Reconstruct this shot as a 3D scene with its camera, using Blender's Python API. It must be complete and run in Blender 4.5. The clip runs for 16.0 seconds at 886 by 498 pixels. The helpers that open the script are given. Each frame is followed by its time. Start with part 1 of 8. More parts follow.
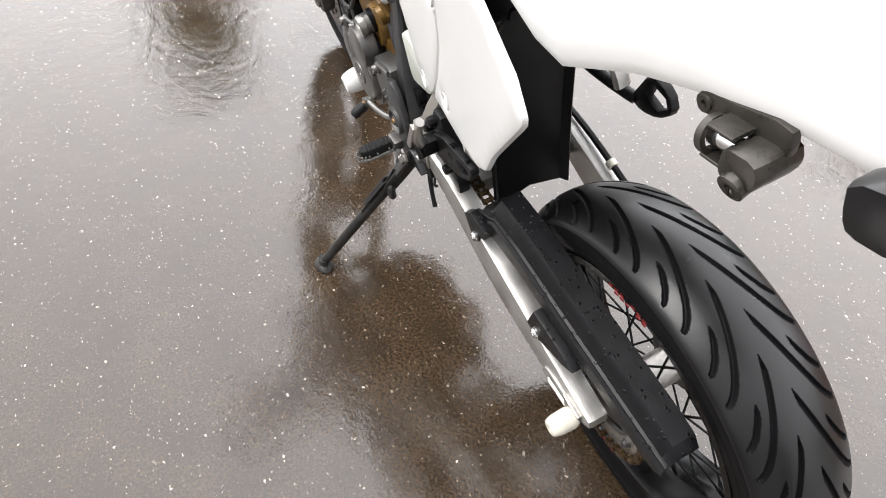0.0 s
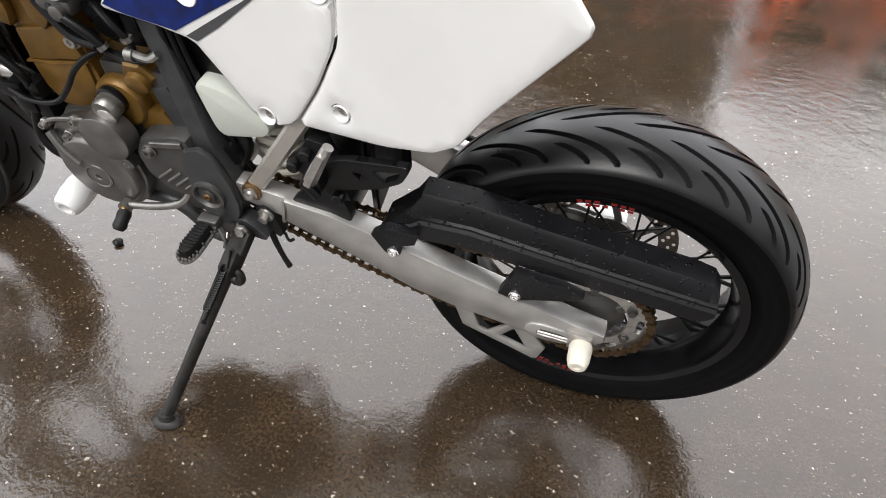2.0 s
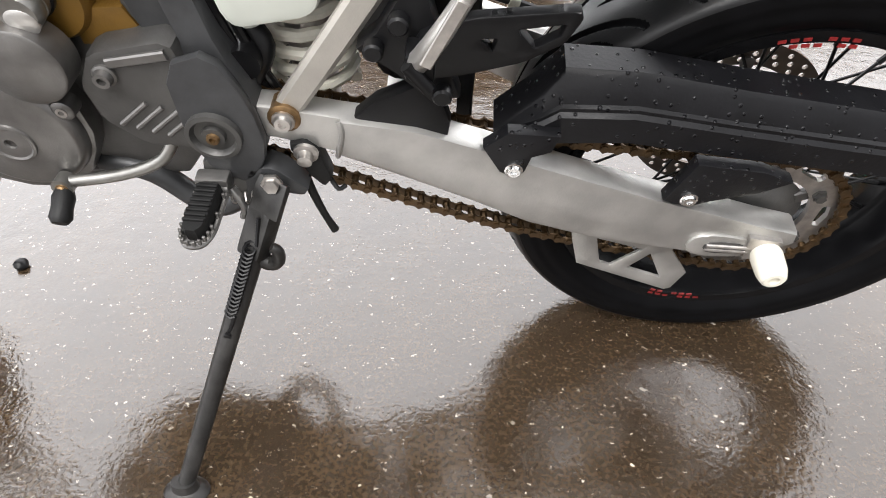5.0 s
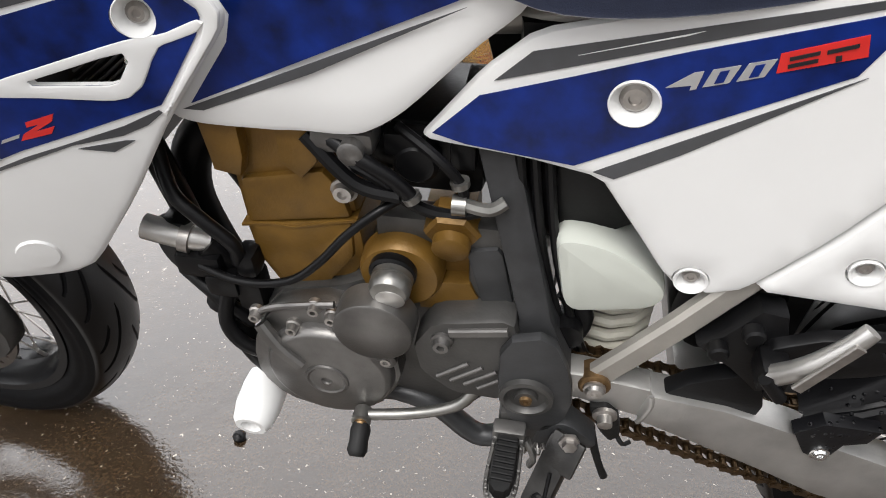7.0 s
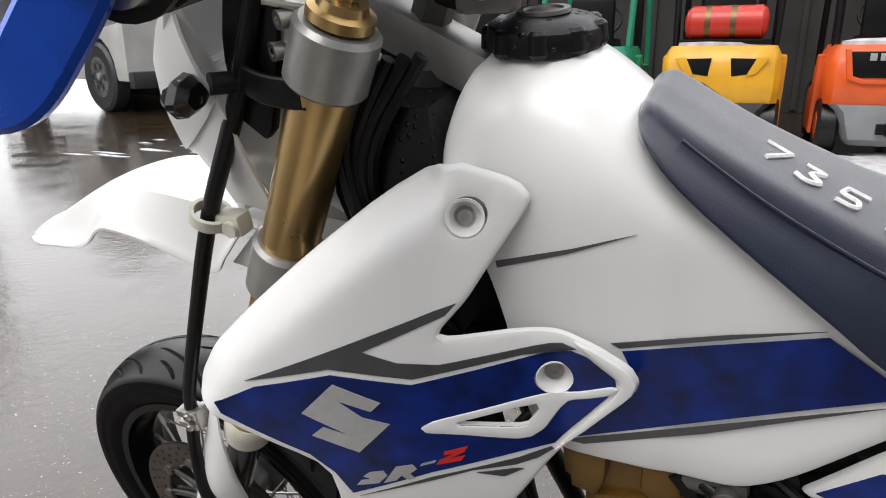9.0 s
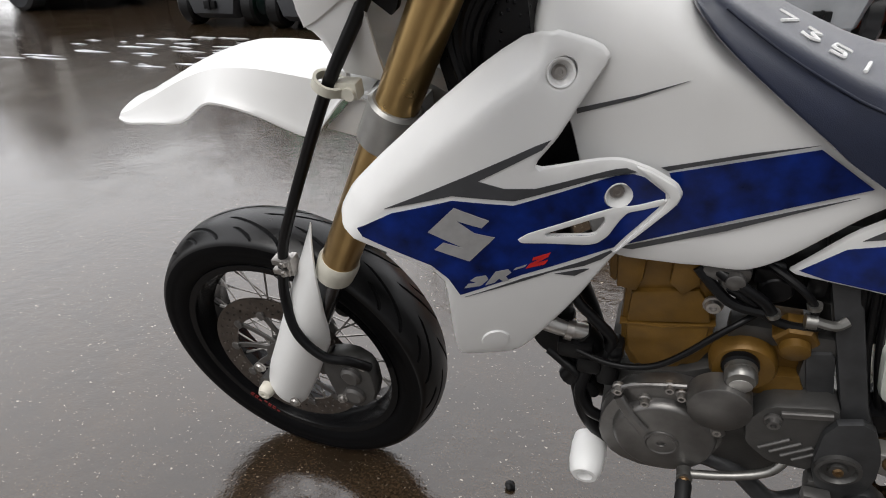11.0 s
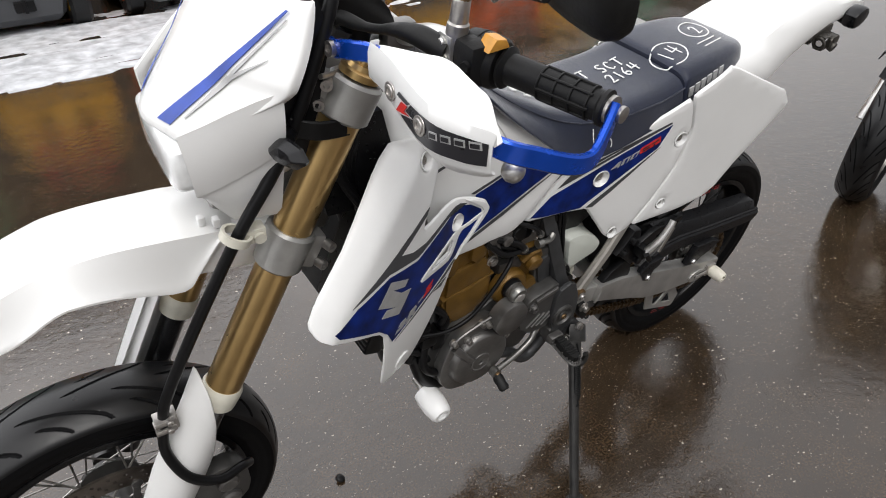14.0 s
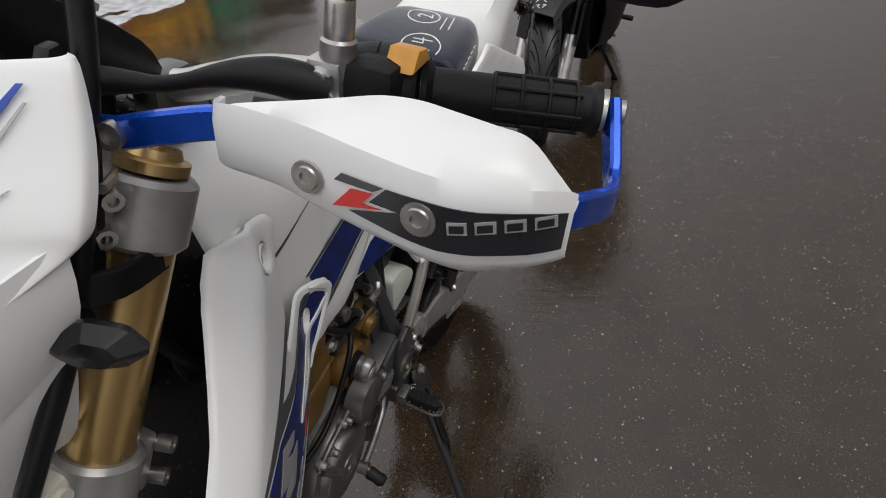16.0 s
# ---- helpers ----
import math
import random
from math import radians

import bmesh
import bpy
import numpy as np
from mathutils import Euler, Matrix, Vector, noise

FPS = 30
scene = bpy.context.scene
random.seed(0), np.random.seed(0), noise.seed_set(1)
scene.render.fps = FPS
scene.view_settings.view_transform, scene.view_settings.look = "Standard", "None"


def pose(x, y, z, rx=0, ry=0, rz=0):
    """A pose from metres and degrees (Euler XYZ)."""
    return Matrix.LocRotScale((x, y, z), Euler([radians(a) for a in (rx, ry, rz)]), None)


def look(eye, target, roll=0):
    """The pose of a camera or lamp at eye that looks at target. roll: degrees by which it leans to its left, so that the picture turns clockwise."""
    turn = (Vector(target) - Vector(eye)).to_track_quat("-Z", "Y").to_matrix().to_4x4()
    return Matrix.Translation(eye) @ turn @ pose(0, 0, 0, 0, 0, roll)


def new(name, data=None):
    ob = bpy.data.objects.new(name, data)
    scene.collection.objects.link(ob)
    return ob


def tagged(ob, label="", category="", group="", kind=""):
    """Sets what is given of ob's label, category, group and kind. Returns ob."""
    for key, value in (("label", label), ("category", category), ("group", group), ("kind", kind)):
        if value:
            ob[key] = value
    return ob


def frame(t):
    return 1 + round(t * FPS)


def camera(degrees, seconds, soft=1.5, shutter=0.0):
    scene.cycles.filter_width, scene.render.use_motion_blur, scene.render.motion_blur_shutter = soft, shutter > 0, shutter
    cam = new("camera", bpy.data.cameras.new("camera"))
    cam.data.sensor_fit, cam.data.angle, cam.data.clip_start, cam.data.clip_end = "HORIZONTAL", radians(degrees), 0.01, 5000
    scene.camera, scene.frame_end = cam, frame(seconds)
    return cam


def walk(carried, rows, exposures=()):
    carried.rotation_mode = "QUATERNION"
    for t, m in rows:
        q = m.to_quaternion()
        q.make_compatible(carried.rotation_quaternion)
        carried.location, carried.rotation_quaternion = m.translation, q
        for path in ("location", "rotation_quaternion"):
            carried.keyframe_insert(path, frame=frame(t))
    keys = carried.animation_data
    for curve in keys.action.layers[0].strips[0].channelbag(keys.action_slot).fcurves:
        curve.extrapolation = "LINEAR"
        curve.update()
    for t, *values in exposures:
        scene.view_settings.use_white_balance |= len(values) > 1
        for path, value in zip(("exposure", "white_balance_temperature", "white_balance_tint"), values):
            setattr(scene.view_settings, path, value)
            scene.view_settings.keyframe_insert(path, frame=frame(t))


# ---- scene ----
cam = camera(67.7, 16.0, soft=1.0)
PATH = [
    (0, (0.361, -0.613, 1.117), (-0.835, 0.077, -0.329), 5.3),
    (0.5, (0.321, -0.8, 1.134), (-0.774, 0.171, -0.229), 1.7),
    (1, (0.21, -0.88, 1.114), (-0.753, 0.322, -0.163), -1.3),
    (1.5, (0.092, -0.891, 1.044), (-0.611, 0.482, -0.228), 1.1),
    (2, (0.001, -0.889, 0.984), (-0.403, 0.607, -0.281), 3.7),
    (2.5, (-0.097, -0.923, 0.891), (-0.251, 0.665, -0.316), 5.0),
    (3, (-0.118, -0.919, 0.842), (-0.029, 0.7, -0.329), 6.7),
    (3.2, (-0.128, -0.888, 0.826), (-0.065, 0.732, -0.345), 3.6),
    (5.3, (-0.366, -0.746, 0.736), (-0.402, 0.764, -0.574), 1.9),
    (5.5, (-0.398, -0.744, 0.738), (-0.465, 0.775, -0.561), 2.5),
    (6, (-0.467, -0.729, 0.768), (-0.62, 0.853, -0.446), 2.4),
    (6.5, (-0.515, -0.713, 0.814), (-0.727, 0.915, -0.327), 1.6),
    (7, (-0.557, -0.7, 0.871), (-0.821, 0.985, -0.174), 1.4),
    (7.5, (-0.594, -0.707, 0.902), (-0.96, 0.99, -0.09), 0.5),
    (8, (-0.638, -0.719, 0.939), (-1.104, 1.018, 0.064), 0.6),
    (8.5, (-0.67, -0.725, 0.98), (-1.321, 1.031, 0.278), -1.3),
    (9, (-0.73, -0.738, 1.022), (-1.515, 1.002, 0.426), -0.7),
    (9.2, (-0.749, -0.747, 1.026), (-1.583, 0.971, 0.433), -1.6),
    (11.3, (-0.837, -0.998, 1.027), (-1.284, 0.709, 0.086), 0.3),
    (11.5, (-0.871, -1.022, 1.027), (-1.19, 0.687, 0.038), 1.7),
    (12, (-0.974, -1.09, 1.036), (-1.078, 0.589, -0.045), -0.7),
    (12.5, (-1.047, -1.114, 1.117), (-0.884, 0.58, 0.067), -0.2),
    (13, (-1.128, -1.086, 1.184), (-0.78, 0.552, 0.09), -4.7),
    (13.5, (-1.226, -1.043, 1.229), (-0.673, 0.518, 0.108), -4.1),
    (14, (-1.356, -1.012, 1.269), (-0.428, 0.42, 0.225), -3.5),
    (14.5, (-1.429, -0.955, 1.287), (-0.249, 0.31, 0.284), -2.8),
    (15, (-1.394, -0.802, 1.267), (-0.07, 0.311, 0.262), -6.8),
    (15.5, (-1.337, -0.7, 1.241), (0.102, 0.214, 0.195), -6.9),
    (16, (-1.318, -0.663, 1.221), (0.213, 0.028, 0.135), -7.3),
]
walk(cam, [(t, look(eye, target, roll)) for t, eye, target, roll in PATH], [(0, 1.15), (1.0, 0.9), (2.0, 0.75), (3.2, 1.24), (5.5, 1.38), (6.5, 0.92), (7.5, 0.75), (8.2, 0.66), (9.2, 0.12), (11.3, -0.1), (12.0, 0.0), (12.5, 0.26), (13.5, 0.12), (14.0, 0.04), (14.5, 0.1), (15.5, -0.38), (16, -0.66)])

# ---- sky and light ----
world = bpy.data.worlds.new("overcast")
scene.world = world
world.use_nodes = True
wn, wl = world.node_tree.nodes, world.node_tree.links
wbg = wn["Background"]
sky = wn.new("ShaderNodeTexSky")
sky.sky_type, sky.sun_disc = "NISHITA", False
sky.sun_elevation, sky.sun_rotation = radians(54), radians(192)
sky.dust_density = 6.0
# an overcast sky: an even bright vault, darker towards the horizon
wtc, wsep, wup = wn.new("ShaderNodeTexCoord"), wn.new("ShaderNodeSeparateXYZ"), wn.new("ShaderNodeValToRGB")
wl.new(wtc.outputs["Generated"], wsep.inputs[0])
wl.new(wsep.outputs[2], wup.inputs[0])
wup.color_ramp.elements[0].color, wup.color_ramp.elements[1].color = (6.4, 6.37, 6.5, 1), (10.6, 10.56, 10.8, 1)
wup.color_ramp.elements[0].position, wup.color_ramp.elements[1].position = 0.0, 0.95
for wz, wc_ in ((0.36, 10.6), (0.60, 11.3)):
    wup.color_ramp.elements.new(wz).color = (wc_, wc_ * 0.997, wc_ * 1.015, 1)
grey = wn.new("ShaderNodeMixRGB")
grey.inputs[0].default_value = 0.9
wl.new(sky.outputs[0], grey.inputs[1])
wl.new(wup.outputs[0], grey.inputs[2])
# the cloud is thinner, so brighter, towards -x and +y
toward = wn.new("ShaderNodeVectorMath")
toward.operation, toward.inputs[1].default_value = "DOT_PRODUCT", (-0.58, 0.81, 0.0)
wl.new(wtc.outputs["Generated"], toward.inputs[0])
side_ = wn.new("ShaderNodeMapRange")
side_.inputs["From Min"].default_value, side_.inputs["From Max"].default_value = -0.8, 0.8
side_.inputs["To Min"].default_value, side_.inputs["To Max"].default_value = 0.44, 2.0
wl.new(toward.outputs["Value"], side_.inputs["Value"])
bright = wn.new("ShaderNodeMixRGB")
bright.blend_type, bright.inputs[0].default_value = "MULTIPLY", 1
wl.new(grey.outputs[0], bright.inputs[1])
wl.new(side_.outputs[0], bright.inputs[2])
wl.new(bright.outputs[0], wbg.inputs[0])
wbg.inputs[1].default_value = 0.118
sun = new("sun", bpy.data.lights.new("sun", "SUN"))
sun.data.energy, sun.data.angle, sun.data.color = 1.5, radians(34), (1, 0.985, 0.965)
sun.matrix_world = look((0, 0, 0), (0.15, 0.72, -1.0))

# ---- materials ----


def mat(name, col, rough=0.5, metal=0.0, var=0.12, scale=30.0, bump=0.0, bscale=250.0, coat=0.0, rvar=0.12, spec=0.5, trans=0.0):
    """A surface with two scales of variation in colour, gloss and relief."""
    m = bpy.data.materials.new(name)
    m.use_nodes = True
    n, l = m.node_tree.nodes, m.node_tree.links
    p = n["Principled BSDF"]
    tc = n.new("ShaderNodeTexCoord")
    a = n.new("ShaderNodeTexNoise")
    a.inputs["Scale"].default_value, a.inputs["Detail"].default_value = scale, 6
    l.new(tc.outputs["Object"], a.inputs["Vector"])
    ramp = n.new("ShaderNodeValToRGB")
    ramp.color_ramp.elements[0].position, ramp.color_ramp.elements[1].position = 0.3, 0.72
    ramp.color_ramp.elements[0].color = (*[c * (1 - var) for c in col], 1)
    ramp.color_ramp.elements[1].color = (*[min(1, c * (1 + var)) for c in col], 1)
    l.new(a.outputs["Fac"], ramp.inputs[0])
    l.new(ramp.outputs[0], p.inputs["Base Color"])
    b = n.new("ShaderNodeTexNoise")
    b.inputs["Scale"].default_value, b.inputs["Detail"].default_value = bscale, 4
    l.new(tc.outputs["Object"], b.inputs["Vector"])
    mr = n.new("ShaderNodeMapRange")
    mr.inputs["To Min"].default_value = max(0.02, rough - rvar)
    mr.inputs["To Max"].default_value = min(1, rough + rvar)
    l.new(a.outputs["Fac"], mr.inputs["Value"])
    l.new(mr.outputs[0], p.inputs["Roughness"])
    if bump:
        bp = n.new("ShaderNodeBump")
        bp.inputs["Strength"].default_value, bp.inputs["Distance"].default_value = bump, 0.002
        l.new(b.outputs["Fac"], bp.inputs["Height"])
        l.new(bp.outputs[0], p.inputs["Normal"])
    p.inputs["Metallic"].default_value = metal
    p.inputs["Coat Weight"].default_value = coat
    p.inputs["Coat Roughness"].default_value = 0.06
    p.inputs["Specular IOR Level"].default_value = spec
    p.inputs["Transmission Weight"].default_value = trans
    return m


def wet_beads(m, size=0.004, amount=0.3):
    """Rain beads standing on a surface: small rounded bumps that are glossy."""
    n, l = m.node_tree.nodes, m.node_tree.links
    p = n["Principled BSDF"]
    tc = n.new("ShaderNodeTexCoord")
    v = n.new("ShaderNodeTexVoronoi")
    v.inputs["Scale"].default_value = 1 / (size * 2.6)
    v.inputs["Randomness"].default_value = 1.0
    l.new(tc.outputs["Object"], v.inputs["Vector"])
    keep = n.new("ShaderNodeMath")
    keep.operation = "LESS_THAN"
    sep = n.new("ShaderNodeSeparateColor")
    l.new(v.outputs["Color"], sep.inputs[0])
    l.new(sep.outputs[0], keep.inputs[0])
    keep.inputs[1].default_value = amount
    dome = n.new("ShaderNodeMapRange")
    dome.interpolation_type = "SMOOTHSTEP"
    dome.inputs["From Min"].default_value, dome.inputs["From Max"].default_value = 0.34, 0.14
    l.new(v.outputs["Distance"], dome.inputs["Value"])
    mul = n.new("ShaderNodeMath")
    mul.operation = "MULTIPLY"
    l.new(dome.outputs[0], mul.inputs[0])
    l.new(keep.outputs[0], mul.inputs[1])
    bp = n.new("ShaderNodeBump")
    bp.inputs["Strength"].default_value, bp.inputs["Distance"].default_value = 0.9, size * 0.5
    l.new(mul.outputs[0], bp.inputs["Height"])
    old = [k for k in l if k.to_socket == p.inputs["Normal"]]
    if old:
        l.new(old[0].from_socket, bp.inputs["Normal"])
    l.new(bp.outputs[0], p.inputs["Normal"])
    r = n.new("ShaderNodeMixRGB")
    l.new(mul.outputs[0], r.inputs[0])
    l.new([k for k in l if k.to_socket == p.inputs["Roughness"]][0].from_socket, r.inputs[1])
    r.inputs[2].default_value = (0.04, 0.04, 0.04, 1)
    l.new(r.outputs[0], p.inputs["Roughness"])
    return m


WHITE = mat("white_plastic", (0.77, 0.77, 0.76), 0.32, var=0.03, scale=9, coat=0.15, rvar=0.08, bump=0.03, bscale=120)
WHITE_OLD = mat("aged_white_nylon", (0.66, 0.63, 0.54), 0.5, var=0.08, scale=60, bump=0.15)
MILK = mat("milky_bottle", (0.52, 0.54, 0.49), 0.4, var=0.06, scale=20)
BLUE = mat("blue_film", (0.0015, 0.0135, 0.118), 0.30, var=0.6, scale=38, coat=0.05, rvar=0.06, spec=0.28)
BLUEC = mat("bright_blue_film", (0.012, 0.055, 0.36), 0.33, var=0.25, scale=38, coat=0.2, rvar=0.06)
GREYF = mat("grey_film", (0.055, 0.057, 0.062), 0.35, var=0.12, scale=60, coat=0.2)
SILVERF = mat("silver_film", (0.42, 0.42, 0.42), 0.35, 0.3, var=0.08, scale=90, coat=0.2)
REDF = mat("red_film", (0.62, 0.022, 0.018), 0.35, var=0.1, coat=0.2)
REDD = mat("faded_red_lettering", (0.20, 0.010, 0.010), 0.5, var=0.3, scale=200)
BLACKF = mat("black_film", (0.012, 0.012, 0.016), 0.3, var=0.2, coat=0.2)
VINYL = mat("seat_vinyl", (0.0055, 0.0092, 0.025), 0.43, var=0.2, scale=25, bump=0.2, bscale=900, rvar=0.06, spec=0.36)
VINYL.node_tree.nodes["Principled BSDF"].inputs["Sheen Weight"].default_value = 0.7
VINYL.node_tree.nodes["Principled BSDF"].inputs["Sheen Roughness"].default_value = 0.38
CHALK = mat("chalk", (0.75, 0.75, 0.74), 0.9, var=0.15, scale=300)
RUBBER = mat("tyre_rubber", (0.004, 0.004, 0.0045), 0.35, var=0.4, scale=22, bump=0.10, bscale=500, rvar=0.20, spec=0.42)
SIDEWALL = mat("tyre_sidewall_and_groove_shade", (0.0025, 0.0025, 0.003), 0.50, var=0.3, scale=30, bump=0.08, bscale=500, rvar=0.1, spec=0.09)
GRIP = mat("grip_rubber", (0.006, 0.006, 0.006), 0.55, var=0.2, scale=90, bump=0.2, spec=0.3)
BLACKP = wet_beads(mat("black_plastic", (0.005, 0.005, 0.006), 0.40, var=0.2, scale=40, bump=0.12, rvar=0.12, spec=0.26), 0.0028, 0.45)
BLACK = mat("black_paint", (0.0045, 0.0045, 0.005), 0.36, var=0.25, scale=50, bump=0.08, spec=0.22)
FRAME = mat("dark_grey_frame_paint", (0.045, 0.046, 0.048), 0.40, 0.35, var=0.2, scale=45, bump=0.1)
ALU = mat("brushed_aluminium", (0.56, 0.55, 0.53), 0.36, 0.85, var=0.16, scale=26, bump=0.12, bscale=420, rvar=0.14)
ARMALU = mat("dull_arm_aluminium", (0.46, 0.452, 0.435), 0.40, 0.8, var=0.22, scale=18, bump=0.14, bscale=420, rvar=0.16)
LOCKM = mat("dark_lock_metal", (0.065, 0.060, 0.053), 0.30, 0.6, var=0.3, scale=60, bump=0.12)
SUBALU = mat("beige_grey_subframe", (0.40, 0.38, 0.345), 0.46, 0.55, var=0.14, scale=22, bump=0.12, bscale=420)
CLAMP = mat("grey_cast_clamp", (0.34, 0.335, 0.32), 0.38, 0.6, var=0.12, scale=40, bump=0.1)
DARKST = mat("dull_dark_steel", (0.26, 0.255, 0.24), 0.34, 0.85, var=0.2, scale=60, bump=0.1)
WORN = mat("worn_black_steel", (0.022, 0.021, 0.020), 0.40, 0.3, var=0.6, scale=45, bump=0.2, spec=0.45)
# the dark ground that this chrome mirrors is put into its base colour
STANCH = mat("chrome_with_dark_reflection", (0.10, 0.10, 0.105), 0.16, 0.9, var=0.15, scale=40)
CASE = mat("cast_engine_grey", (0.165, 0.16, 0.154), 0.34, 0.75, var=0.25, scale=32, bump=0.12, bscale=500, rvar=0.12)
CASE_D = mat("dark_cast_grey", (0.092, 0.090, 0.087), 0.44, 0.65, var=0.2, scale=30, bump=0.15)
BRONZE = mat("bronze_engine_paint", (0.160, 0.085, 0.015), 0.40, 0.3, var=0.25, scale=28, bump=0.2, bscale=300, rvar=0.12)
GOLD = mat("gold_fork_anodising", (0.46, 0.31, 0.13), 0.30, 0.9, var=0.1, scale=20, rvar=0.08)
CHROME = mat("chrome", (0.78, 0.78, 0.78), 0.10, 1.0, var=0.06, scale=50, rvar=0.06)
STEEL = mat("steel", (0.42, 0.40, 0.38), 0.34, 0.9, var=0.25, scale=70, bump=0.1)
DISC = mat("brake_disc_steel", (0.13, 0.11, 0.095), 0.38, 0.85, var=0.3, scale=40, bump=0.1)
CHAIN = mat("oiled_rusty_chain", (0.075, 0.046, 0.022), 0.36, 0.75, var=0.55, scale=60, bump=0.3)
BLUEA = mat("blue_anodised_aluminium", (0.004, 0.075, 0.55), 0.26, 0.55, var=0.1, scale=40, coat=0.3)
RIMBLK = mat("black_rim", (0.004, 0.004, 0.0045), 0.22, 0.0, var=0.2, scale=50, spec=0.18)
ORANGE = mat("orange_switch", (0.70, 0.33, 0.05), 0.4, var=0.1, scale=80)
CREAM = mat("cream_clip_plastic", (0.58, 0.56, 0.48), 0.45, var=0.1, scale=60, bump=0.08)
SMOKE = wet_beads(mat("smoked_lens", (0.008, 0.008, 0.009), 0.22, var=0.2, scale=60, coat=0.1, spec=0.35), 0.004, 0.2)
GLASSY = mat("lamp_glass", (0.84, 0.85, 0.85), 0.18, 0.0, var=0.12, scale=40, coat=0.8)
CLEARG = mat("meter_glass", (0.24, 0.25, 0.26), 0.18, 0.0, var=0.5, scale=60, coat=0.5)
COPPER = mat("rusty_brass_bolt", (0.20, 0.125, 0.06), 0.4, 0.8, var=0.35, scale=120, bump=0.2)
SNOW = mat("dirty_snow", (0.50, 0.51, 0.53), 0.8, var=0.35, scale=9, bump=0.8, bscale=40)
VANP = mat("pale_van_paint", (0.60, 0.60, 0.585), 0.4, var=0.1, scale=3, coat=0.2)
TIMBER = mat("dark_shed_sheet", (0.035, 0.033, 0.032), 0.7, var=0.35, scale=1.5, bump=0.2, bscale=30)


def paint(name, col):
    return mat(name, col, 0.42, var=0.15, scale=4, bump=0.05, bscale=60, coat=0.2)


def wet_asphalt():
    """Worn brown-grey asphalt with pale chips, under a thin film of rain water."""
    m = bpy.data.materials.new("wet_asphalt")
    m.use_nodes = True
    n, l = m.node_tree.nodes, m.node_tree.links
    p = n["Principled BSDF"]
    tc = n.new("ShaderNodeTexCoord")

    def tex(kind, scale, detail=5):
        t = n.new(kind)
        t.inputs["Scale"].default_value = scale
        if kind == "ShaderNodeTexNoise":
            t.inputs["Detail"].default_value = detail
        l.new(tc.outputs["Object"], t.inputs["Vector"])
        return t

    def ramp(src, a, b, ca, cb):
        r = n.new("ShaderNodeValToRGB")
        r.color_ramp.elements[0].position, r.color_ramp.elements[1].position = a, b
        r.color_ramp.elements[0].color, r.color_ramp.elements[1].color = (*ca, 1), (*cb, 1)
        l.new(src, r.inputs[0])
        return r

    big, mid, fine = tex("ShaderNodeTexNoise", 0.7), tex("ShaderNodeTexNoise", 9), tex("ShaderNodeTexNoise", 170, 3)
    base = ramp(fine.outputs["Fac"], 0.3, 0.75, (0.0205, 0.0133, 0.0078), (0.0545, 0.0370, 0.0228))
    tint = ramp(mid.outputs["Fac"], 0.3, 0.7, (0.75, 0.75, 0.77), (1.15, 1.12, 1.05))
    mulc = n.new("ShaderNodeMixRGB")
    mulc.blend_type, mulc.inputs[0].default_value = "MULTIPLY", 1
    l.new(base.outputs[0], mulc.inputs[1])
    l.new(tint.outputs[0], mulc.inputs[2])
    # pale stone chips: few voronoi cells, only their cores
    col = mulc
    for scale, share, core in ((95, 0.090, 0.28), (210, 0.14, 0.30), (52, 0.045, 0.21)):
        v = tex("ShaderNodeTexVoronoi", scale)
        v.distance = "MANHATTAN"
        warp = tex("ShaderNodeTexNoise", scale * 1.7, 2)
        shift = n.new("ShaderNodeVectorMath")
        shift.operation, shift.inputs[1].default_value = "MULTIPLY", (0.016, 0.009, 0.0)
        l.new(warp.outputs["Color"], shift.inputs[0])
        moved_ = n.new("ShaderNodeVectorMath")
        moved_.operation = "ADD"
        l.new(tc.outputs["Object"], moved_.inputs[0])
        l.new(shift.outputs[0], moved_.inputs[1])
        l.new(moved_.outputs[0], v.inputs["Vector"])
        sep = n.new("ShaderNodeSeparateColor")
        l.new(v.outputs["Color"], sep.inputs[0])
        k = n.new("ShaderNodeMath")
        k.operation, k.inputs[1].default_value = "LESS_THAN", share
        l.new(sep.outputs[0], k.inputs[0])
        d = n.new("ShaderNodeMath")
        d.operation, d.inputs[1].default_value = "LESS_THAN", core
        l.new(v.outputs["Distance"], d.inputs[0])
        f = n.new("ShaderNodeMath")
        f.operation = "MULTIPLY"
        l.new(k.outputs[0], f.inputs[0])
        l.new(d.outputs[0], f.inputs[1])
        g = n.new("ShaderNodeMath")
        g.operation = "MULTIPLY"
        l.new(f.outputs[0], g.inputs[0])
        l.new(sep.outputs[1], g.inputs[1])
        mix = n.new("ShaderNodeMixRGB")
        l.new(g.outputs[0], mix.inputs[0])
        l.new(col.outputs[0], mix.inputs[1])
        mix.inputs[2].default_value = (0.50, 0.455, 0.385, 1)
        col = mix
    l.new(col.outputs[0], p.inputs["Base Color"])
    rough = ramp(big.outputs["Fac"], 0.35, 0.7, (0.06, 0.06, 0.06), (0.15, 0.15, 0.15))
    l.new(rough.outputs[0], p.inputs["Roughness"])
    wave = tex("ShaderNodeTexNoise", 26, 4)
    s = n.new("ShaderNodeMath")
    s.operation = "MULTIPLY_ADD"
    l.new(fine.outputs["Fac"], s.inputs[0])
    s.inputs[1].default_value = 0.36
    l.new(wave.outputs["Fac"], s.inputs[2])
    bp = n.new("ShaderNodeBump")
    bp.inputs["Distance"].default_value = 0.0036
    # the film of water lies smooth in places and broken in others
    calm = tex("ShaderNodeTexNoise", 2.3, 3)
    rip = n.new("ShaderNodeMapRange")
